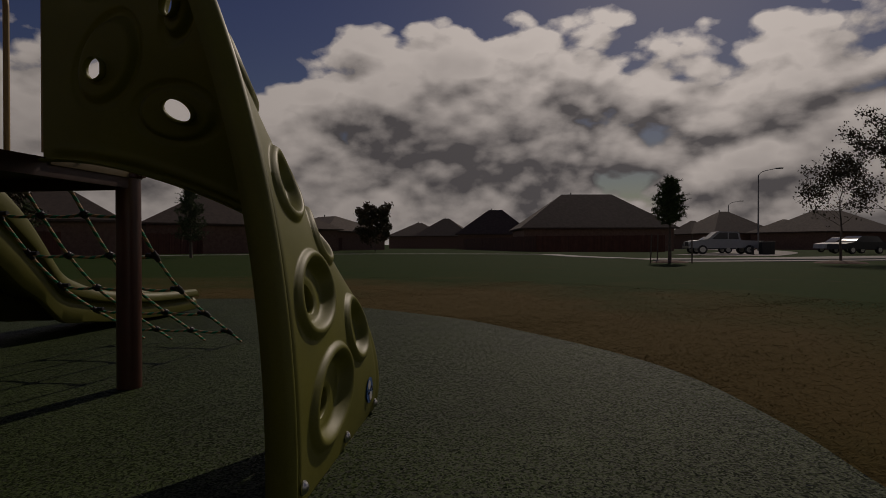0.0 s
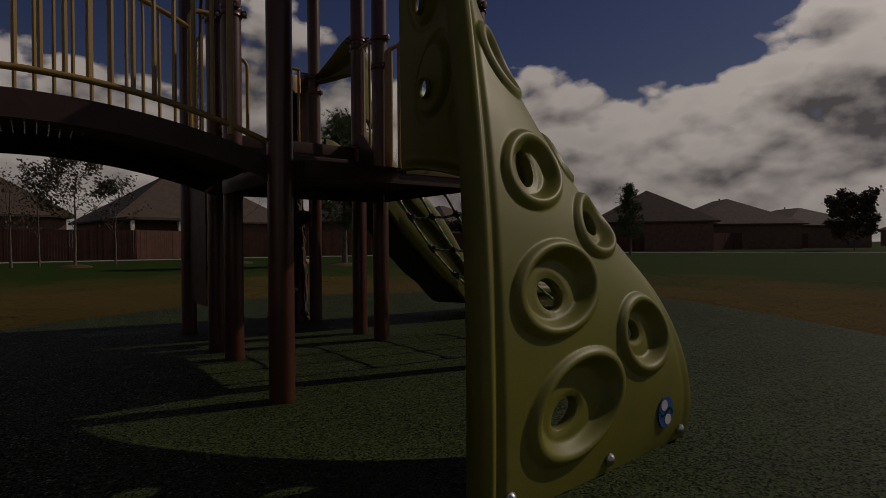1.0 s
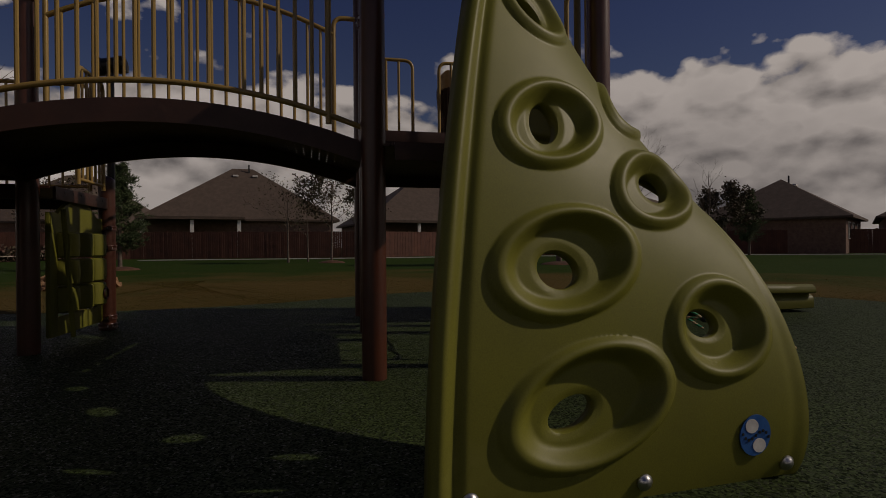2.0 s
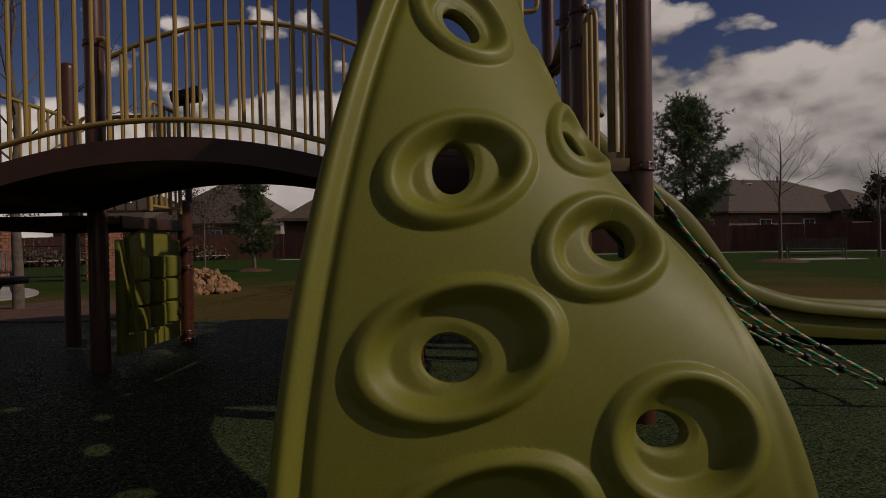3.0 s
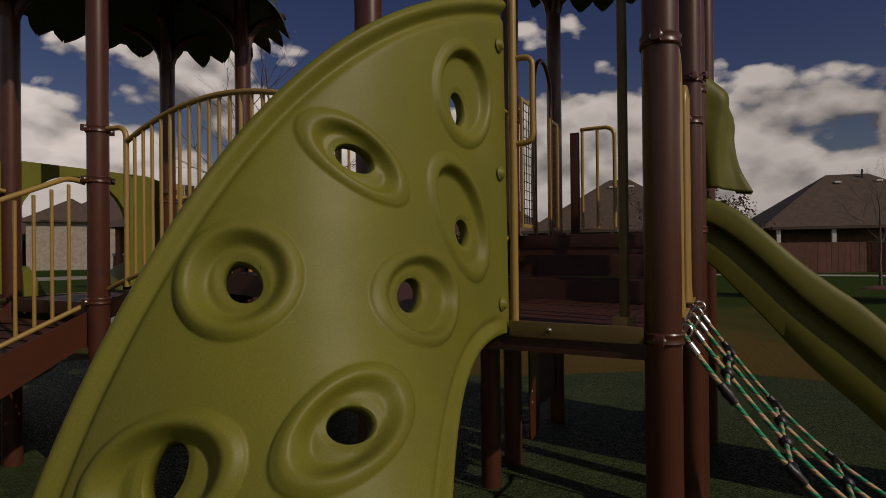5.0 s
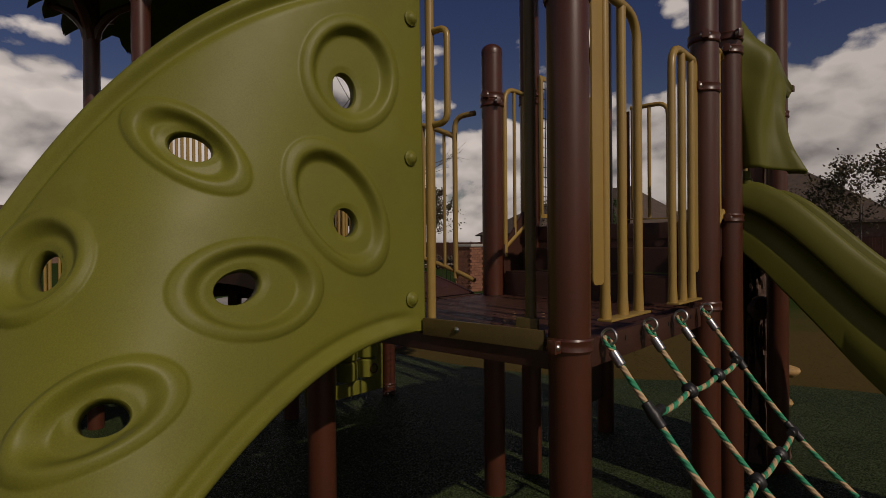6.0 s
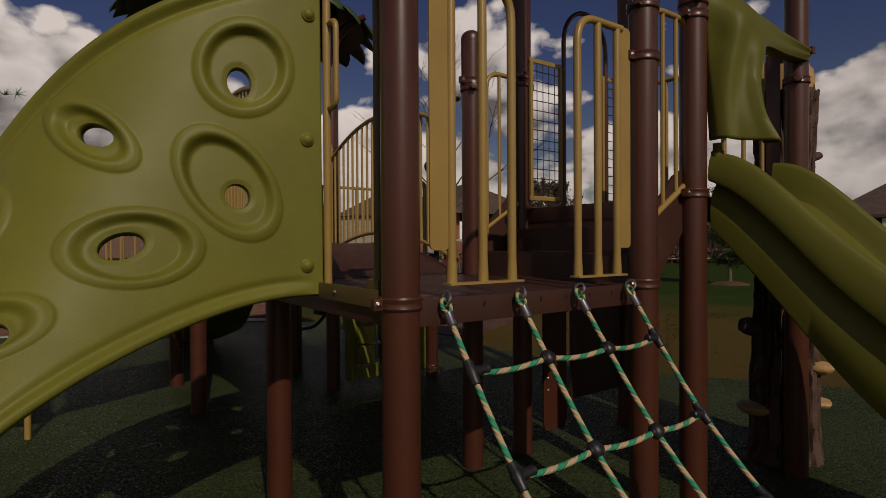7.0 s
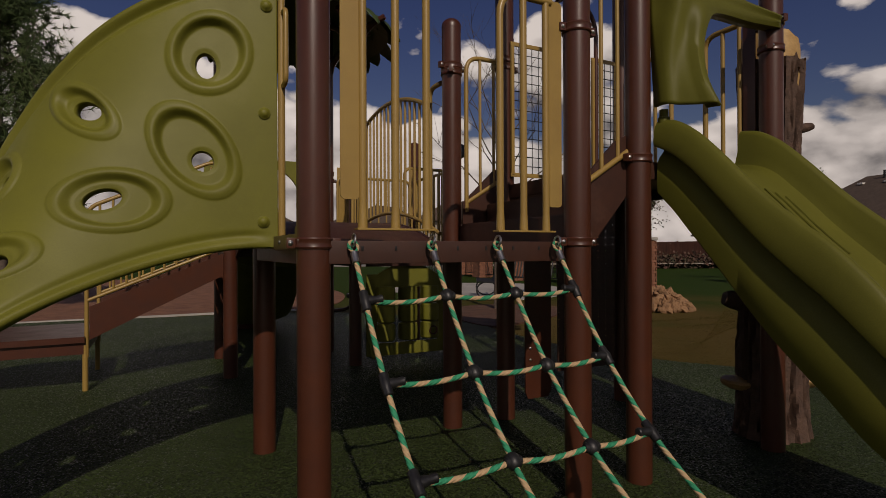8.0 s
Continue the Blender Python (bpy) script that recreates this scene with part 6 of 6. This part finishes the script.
ribbon("footpath", [(34, 12), (33.5, 2), (34, -10), (31, -24), (24, -38), (8, -46), (-4, -44)], 1.4, 0.022, M_CONCRETE, "narrow pale concrete footpath along the fence", "path")
ribbon("footpath_spur", [(-3.6, -44.5), (-5.5, -36), (-7.8, -31)], 1.6, 0.026, M_CONCRETE, "pale concrete footpath crossing the lawn", "path")
ribbon("road", [(-8.5, -27.5), (-18, -31), (-34, -40), (-60, -46), (-110, -50)], 7.0, 0.02, M_ASPHALT, "pale concrete residential street", "road")
ribbon("road_branch", [(-16, -40), (-26, -60), (-34, -90), (-38, -130)], 7.0, 0.024, M_ASPHALT, "pale concrete side street", "road")
ribbon("kerb", [(-7.9, -23.9), (-18, -27.2), (-34, -36), (-60, -42)], 0.18, 0.13, M_CONCRETE, "raised concrete kerb along the street", "kerb")
flat("concrete_path", [(p.x, p.y) for p in smooth_line([(6.35, 9.7, 0), (7.3, 8.7, 0), (9.0, 9.6, 0), (10.5, 11.5, 0), (10.5, 14.0, 0), (8.0, 15.5, 0), (5.4, 14.0, 0), (5.5, 11.6, 0)], 6, True)], 0.005, M_CONCRETE, "pale concrete seating area and path", "path")
flat("mulch_bed", [(p.x, p.y) for p in smooth_line([(-4.0, 9.2, 0), (-1.0, 9.25, 0), (1.8, 9.2, 0), (3.2, 10.5, 0), (4.0, 14.5, 0), (3.0, 22, 0), (-6, 25, 0), (-12, 19, 0), (-9, 11, 0)], 6, True)], 0.0, M_MULCH, "red brown mulch bed", "mulch")
flat("mulch_strip", [(p.x, p.y) for p in smooth_line([(3.9, 5.2, 0), (4.8, 5.3, 0), (6.3, 6.2, 0), (6.6, 7.4, 0), (5.4, 8.0, 0), (4.2, 7.2, 0)], 6, True)], 0.01, M_SOIL, "dark mulch bed round a tree", "mulch")
ribbon("mulch_kerb", [(-4.5, 9.15), (-1.0, 9.1), (1.6, 9.0), (2.6, 8.4)], 0.07, 0.035, M_CONCRETE, "pale concrete kerb between rubber and mulch", "kerb")


def build_rubble():
    rnd = random.Random(77)
    ob = thing("rubble_pile", "pile of orange-brown broken stones on the lawn", "rubble", at=(8.15, 5.7, 0))
    shapes = []
    for k in range(5):
        bm = bmesh.new()
        bmesh.ops.create_icosphere(bm, subdivisions=1, radius=1.0)
        for v in bm.verts:
            v.co *= 1 + 0.6 * noise.noise(v.co * 2.3 + Vector((k * 9, 0, 0)))
            v.co.z *= 0.7
        shapes.append(finish("stone", bm, M_ROCK, smooth=False))
    for k in range(300):
        r = 0.64 * math.sqrt(rnd.random())
        a = rnd.uniform(0, 6.28)
        h = 0.5 * max(1 - r / 0.63, 0) ** 0.8
        s = rnd.uniform(0.035, 0.115)
        m = Matrix.Translation((8.15 + r * math.cos(a) * 1.05, 5.7 + r * math.sin(a), h * rnd.uniform(0.7, 1.0) + s * 0.3)) @ Euler((rnd.uniform(0, 6), rnd.uniform(0, 6), rnd.uniform(0, 6))).to_matrix().to_4x4() @ Matrix.Diagonal((s, s * rnd.uniform(0.7, 1.2), s, 1))
        share("stone", rnd.choice(shapes), ob, m)


build_rubble()


def build_terrace():
    """Brick piers with an iron fence between them, and a dark shelter roof behind."""
    ob = thing("pier_fence", "red brick piers with black iron fence panels", "fence", at=(12.8, 11.3, 0))
    pts = [(12.9, 10.6), (12.4, 13.2), (11.8, 15.9), (12.0, 18.8), (12.6, 21.6), (13.8, 24.2)]
    for x, y in pts:
        bm = bmesh.new()
        rows = 17
        for r in range(rows):
            for s in range(4):
                a = turn_z(90 * s)
                for k in range(3):
                    o = -0.2 + 0.2 * k + (0.05 if r % 2 else -0.05)
                    p = a @ Vector((o, -0.3, 0))
                    box(bm, x + p.x, y + p.y, 0.06 + 0.086 * r, 0.19, 0.03, 0.074, a)
        box(bm, x, y, 0.74, 0.59, 0.59, 1.48)
        part("brick_pier", bm, M_REDBRICK, ob, smooth=False)
        bm = bmesh.new()
        box(bm, x, y, 1.53, 0.72, 0.72, 0.09, bevel=0.02)
        part("pier_cap", bm, M_CONCRETE, ob)
    for (x0, y0), (x1, y1) in zip(pts, pts[1:]):
        a, b = Vector((x0, y0, 0)), Vector((x1, y1, 0))
        for z in (0.15, 1.0):
            bm = bmesh.new()
            sweep(bm, [a + Vector((0, 0, z)), b + Vector((0, 0, z))], 0.02, 6)
            part("rail", bm, M_IRON, ob)
        for k in range(1, 18):
            bm = bmesh.new()
            p = a.lerp(b, k / 18)
            sweep(bm, [p + Vector((0, 0, 0.12)), p + Vector((0, 0, 1.08))], 0.009, 5)
            part("iron_bar", bm, M_IRON, ob)
    ob = thing("shelter", "dark brown park shelter with a hipped roof on posts", "shelter", at=(15.5, 20.75, 0))
    for x, y in ((13.3, 17.8), (17.7, 17.8), (13.3, 23.7), (17.7, 23.7)):
        bm = bmesh.new()
        box(bm, x, y, 1.35, 0.3, 0.3, 2.7)
        part("column", bm, M_REDBRICK, ob, smooth=False)
    bm = bmesh.new()
    base = [bm.verts.new(v) for v in ((12.5, 17, 2.7), (18.5, 17, 2.7), (18.5, 24.5, 2.7), (12.5, 24.5, 2.7))]
    top = [bm.verts.new((15.5, 19.5, 4.3)), bm.verts.new((15.5, 22, 4.3))]
    for f in ((base[0], base[1], top[0]), (base[1], base[2], top[1], top[0]), (base[2], base[3], top[1]), (base[3], base[0], top[0], top[1]), base[::-1]):
        bm.faces.new(f)
    part("roof", bm, M_ROOF, ob, smooth=False)


build_terrace()


def build_loop_bench(x, y, deg):
    ob = thing("slatted_bench", "dark slatted steel bench with looped legs", "bench", "terrace benches", at=(x, y, 0))
    m = Matrix.Translation((x, y, 0.02)) @ turn_z(deg)
    for k in range(16):
        bm = bmesh.new()
        q = -0.7 + 1.4 * k / 15
        sweep(bm, smooth_line([(q, 0.24, 0.44), (q, 0.0, 0.42), (q, -0.2, 0.44), (q, -0.34, 0.84)], 3), 0.02, 5)
        bmesh.ops.transform(bm, matrix=m, verts=bm.verts)
        part("slat", bm, M_IRON, ob)
    for q in (-0.65, 0.65):
        bm = bmesh.new()
        sweep(bm, [(q, 0.26 * math.cos(a) - 0.02, 0.22 + 0.21 * math.sin(a)) for a in (2 * math.pi * k / 16 for k in range(16))], 0.02, 6, closed=True)
        bmesh.ops.transform(bm, matrix=m, verts=bm.verts)
        part("leg_loop", bm, M_IRON, ob)


build_loop_bench(6.6, 9.6, 60)
build_loop_bench(8.3, 10.4, 120)
build_loop_bench(6.2, 11.4, 200)


def build_shrubs():
    rnd = random.Random(5)
    lv, lf = [], []
    for k in range(9000):
        t = rnd.random()
        c = Vector((22 + 16 * t, 26 - 8 * t, 0)) + Vector((rnd.gauss(0, 0.5), rnd.gauss(0, 0.5), abs(rnd.gauss(0.35, 0.25))))
        n = Vector((rnd.gauss(0, 1), rnd.gauss(0, 1), rnd.gauss(0, 1))).normalized()
        u = n.orthogonal().normalized() * 0.09
        w = n.cross(u)
        b = len(lv)
        lv.extend((c - u, c + w, c + u, c - w))
        lf.append((b, b + 1, b + 2, b + 3))
    tagged(mesh_object("shrub_bed", lv, lf, M_SHRUB, None, smooth=False), "low bed of reddish brown shrubs behind a stone edge", "shrubs", kind="stuff")
    ribbon("bed_edge", [(21, 25.6), (30, 21.2), (38, 17.2)], 0.4, 0.35, M_STONE, "low pale stone edge of a shrub bed", "kerb")
    ribbon("far_street", [(10, 42), (24, 36), (40, 28), (60, 16)], 6.0, 0.02, M_ASPHALT, "pale street beyond the shrubs", "road")


build_shrubs()


def wheel_parts(ob, m, x, y, r=0.38):
    bm = bmesh.new()
    lathe(bm, [(r * 0.6, -0.12), (r * 0.95, -0.12), (r, -0.08), (r, 0.08), (r * 0.95, 0.12), (r * 0.6, 0.12)], 22, m @ Matrix.Translation((x, y, r)) @ Matrix.Rotation(radians(90), 4, "X"))
    tyre = part("wheel", bm, M_BLACK, ob)
    bm = bmesh.new()
    lathe(bm, [(r * 0.6, -0.125), (r * 0.58, 0.125), (r * 0.2, 0.14)], 16, m @ Matrix.Translation((x, y, r)) @ Matrix.Rotation(radians(90), 4, "X"))
    rim = part("rim", bm, M_STEEL, tyre)
    rim.matrix_parent_inverse = tyre.matrix_world.inverted() @ Matrix.Identity(4)


def build_pickup(x, y, deg):
    ob = thing("pickup_truck", "silver four-door pickup truck parked on the street", "pickup truck", at=(x, y, 0))
    m = Matrix.Translation((x, y, 0.02)) @ turn_z(deg)
    side = Matrix.Rotation(radians(90), 4, "X")
    bm = bmesh.new()
    prism(bm, [(-2.8, 0.55), (-2.8, 1.1), (-1.3, 1.14), (-1.25, 1.18), (2.0, 1.18), (2.75, 1.08), (2.85, 0.9), (2.85, 0.5), (-2.8, 0.5)], 1.95, m @ side)
    part("body", bm, M_CARPAINT, ob)
    bm = bmesh.new()
    prism(bm, [(-1.15, 1.17), (-1.0, 1.85), (0.55, 1.88), (1.35, 1.2)], 1.62, m @ side)
    part("cab", bm, M_CARPAINT, ob)
    for s in (-1, 1):
        bm = bmesh.new()
        prism(bm, [(-0.98, 1.25), (-0.88, 1.75), (-0.22, 1.78), (-0.22, 1.25)], 0.02, m @ Matrix.Translation((0, s * 0.82, 0)) @ side)
        part("side_window", bm, M_GLASS, ob)
        bm = bmesh.new()
        prism(bm, [(-0.12, 1.25), (-0.12, 1.78), (0.5, 1.79), (1.1, 1.25)], 0.02, m @ Matrix.Translation((0, s * 0.82, 0)) @ side)
        part("side_window", bm, M_GLASS, ob)
        bm = bmesh.new()
        box(bm, 2.84, s * 0.72, 0.92, 0.06, 0.4, 0.2, bevel=0.02)
        bmesh.ops.transform(bm, matrix=m, verts=bm.verts)
        part("headlight", bm, M_WHITE, ob)
        for q in (-1.75, 1.85):
            wheel_parts(ob, m, q, s * 0.88)
    bm = bmesh.new()
    box(bm, 2.87, 0, 0.85, 0.04, 0.95, 0.36)
    bmesh.ops.transform(bm, matrix=m, verts=bm.verts)
    part("grille", bm, M_IRON, ob)
    bm = bmesh.new()
    box(bm, 2.9, 0, 0.58, 0.12, 1.9, 0.2, bevel=0.04)
    bmesh.ops.transform(bm, matrix=m, verts=bm.verts)
    part("bumper", bm, M_STEEL, ob)
    bm = bmesh.new()
    prism(bm, [(0.62, 1.86), (1.36, 1.24), (1.38, 1.24), (0.66, 1.88)], 1.5, m @ side)
    part("windscreen", bm, M_GLASS, ob)
    return ob


def build_car(x, y, deg, mat, label):
    ob = thing("parked_car", label, "car", "parked cars", at=(x, y, 0))
    m = Matrix.Translation((x, y, 0.02)) @ turn_z(deg)
    side = Matrix.Rotation(radians(90), 4, "X")
    bm = bmesh.new()
    prism(bm, [(-2.2, 0.4), (-2.25, 0.85), (-1.9, 1.0), (1.2, 1.0), (2.1, 0.85), (2.2, 0.4)], 1.75, m @ side)
    part("body", bm, mat, ob)
    bm = bmesh.new()
    prism(bm, [(-1.9, 0.99), (-1.3, 1.5), (0.3, 1.52), (1.15, 0.99)], 1.5, m @ side)
    part("cabin", bm, M_GLASS, ob)
    for s in (-1, 1):
        for q in (-1.35, 1.4):
            wheel_parts(ob, m, q, s * 0.8, 0.32)


build_pickup(-18.2, -46.5, 0)
build_car(-33, -58, 10, M_CARPAINT, "silver car parked on the street")
build_car(-30, -49.5, 20, M_IRON, "dark car parked on the street")
build_car(-18.5, -51.0, 0, M_IRON, "dark car parked behind the pickup")
build_car(27, 44, 60, M_CARPAINT, "silver car parked before a stone house")


def build_lamp(x, y, h, deg):
    ob = thing("street_lamp", "tall grey street lamp with a single curved arm", "street lamp", "street lamps", at=(x, y, 0))
    bm = bmesh.new()
    sweep(bm, [(x, y, 0), (x, y, h - 0.6)], [0.11, 0.07], 10)
    part("pole", bm, M_GALV, ob)
    d = Vector((math.cos(radians(deg)), math.sin(radians(deg)), 0))
    p = Vector((x, y, h - 0.6))
    bm = bmesh.new()
    sweep(bm, smooth_line([p, p + d * 0.5 + Vector((0, 0, 0.45)), p + d * 2.0 + Vector((0, 0, 0.75))], 6), 0.045, 8)
    part("arm", bm, M_GALV, ob)
    bm = bmesh.new()
    q = p + d * 2.3 + Vector((0, 0, 0.75))
    box(bm, q.x, q.y, q.z, 0.8, 0.3, 0.16, turn_z(deg), 0.05)
    part("lamp_head", bm, M_GALV, ob)


build_lamp(-30.9, -72.6, 10.2, 160)
build_lamp(-42.5, -118, 9.5, 160)
build_lamp(4, -150, 9.5, 20)


def build_street_bits():
    for x, y in ((-20.6, -44.4), (-21.2, -44.9)):
        ob = thing("wheelie_bin", "dark plastic wheeled bin at the kerb", "bin", "wheeled bins", at=(x, y, 0))
        bm = bmesh.new()
        box(bm, x, y, 0.52, 0.58, 0.62, 0.95, bevel=0.05)
        part("tub", bm, M_IRON, ob)
        bm = bmesh.new()
        box(bm, x, y, 1.03, 0.64, 0.7, 0.07, bevel=0.02)
        part("lid", bm, M_IRON, ob)
    ob = thing("fire_hydrant", "dark fire hydrant beside the street", "hydrant", at=(-19.4, -43.4, 0))
    bm = bmesh.new()
    lathe(bm, [(0.16, 0), (0.16, 0.06), (0.1, 0.08), (0.1, 0.5), (0.14, 0.53), (0.12, 0.62), (0.04, 0.72)], 16, Matrix.Translation((-19.4, -43.4, 0)))
    part("barrel", bm, M_IRON, ob)
    for a in (0, 180):
        bm = bmesh.new()
        sweep(bm, [(-19.4, -43.4, 0.42), (-19.4 + 0.18 * math.cos(radians(a)), -43.4, 0.42)], 0.05, 10)
        part("nozzle", bm, M_IRON, ob)
    rnd = random.Random(3)
    for x, y in ((-7.6, -23.2), (-9.4, -23.3), (-8.2, -24.6)):
        ob = thing("tree_stake", "thin wooden stake beside a young tree", "stake", "tree stakes", at=(x, y, 0))
        bm = bmesh.new()
        sweep(bm, [(x, y, 0), (x + rnd.uniform(-0.1, 0.1), y, 1.3)], 0.03, 6)
        part("stake_shaft", bm, M_TRUNK, ob)
    for x, y, r in ((17.5, -11.2, 0.9), (16.6, -7.4, 0.7), (22.9, -5.3, 0.6), (23.0, 0.9, 0.6), (-8.5, -23.5, 0.8), (-15.6, -23.6, 1.0), (24, -21, 1.0), (17.3, 7.9, 0.6)):
        bm = bmesh.new()
        lathe(bm, [(r, 0.0), (r * 0.9, 0.05), (r * 0.4, 0.11), (0.05, 0.12)], 20, Matrix.Translation((x, y, 0)))
        tagged(part("mulch_ring", bm, M_SOIL, None), "low ring of dark mulch round a park tree", "mulch", "mulch rings", kind="structure")


build_street_bits()


# ---- grass blades round the rubber ----
def build_grass():
    rnd = np.random.default_rng(4)
    edge = np.array([(p.x, p.y) for p in RUBBER_EDGE])
    nxt = np.roll(edge, -1, axis=0)
    tang = nxt - edge
    norm = np.stack([tang[:, 1], -tang[:, 0]], 1)
    norm /= np.linalg.norm(norm, axis=1)[:, None]
    nn = np.roll(norm, -1, axis=0)
    norm0 = (norm + np.roll(norm, 1, axis=0)) / 2
    norm1 = (norm + nn) / 2
    n = 150000
    seg = rnd.integers(0, len(edge), n)
    f = rnd.random(n)[:, None]
    out = rnd.random(n) ** 2 * 6.0 - 0.03
    base = edge[seg] * (1 - f) + nxt[seg] * f + (norm0[seg] * (1 - f) + norm1[seg] * f) * out[:, None]
    ang, h = rnd.random(n) * 6.283, rnd.uniform(0.004, 0.013, n)
    w = 0.0025 + 0.001 * out
    lean = rnd.normal(0, 0.03, (n, 2))
    verts = np.zeros((n, 3, 3))
    side = np.stack([np.cos(ang), np.sin(ang)], 1) * w[:, None]
    verts[:, 0, :2], verts[:, 1, :2], verts[:, 2, :2] = base - side, base + side, base + lean
    verts[:, 2, 2] = h
    me = bpy.data.meshes.new("grass")
    me.from_pydata(verts.reshape(-1, 3).tolist(), [], np.arange(3 * n).reshape(-1, 3).tolist())
    me.materials.append(M_BLADE)
    tagged(new("grass", me), "short dry grass blades along the rubber edge", "grass", kind="stuff")


M_BLADE = material("dry_grass_blade", (0.115, 0.078, 0.025), 1.0, (0.07, 0.062, 0.016), 0.45, 30.0, island=0.45, spec=0.05)
build_grass()
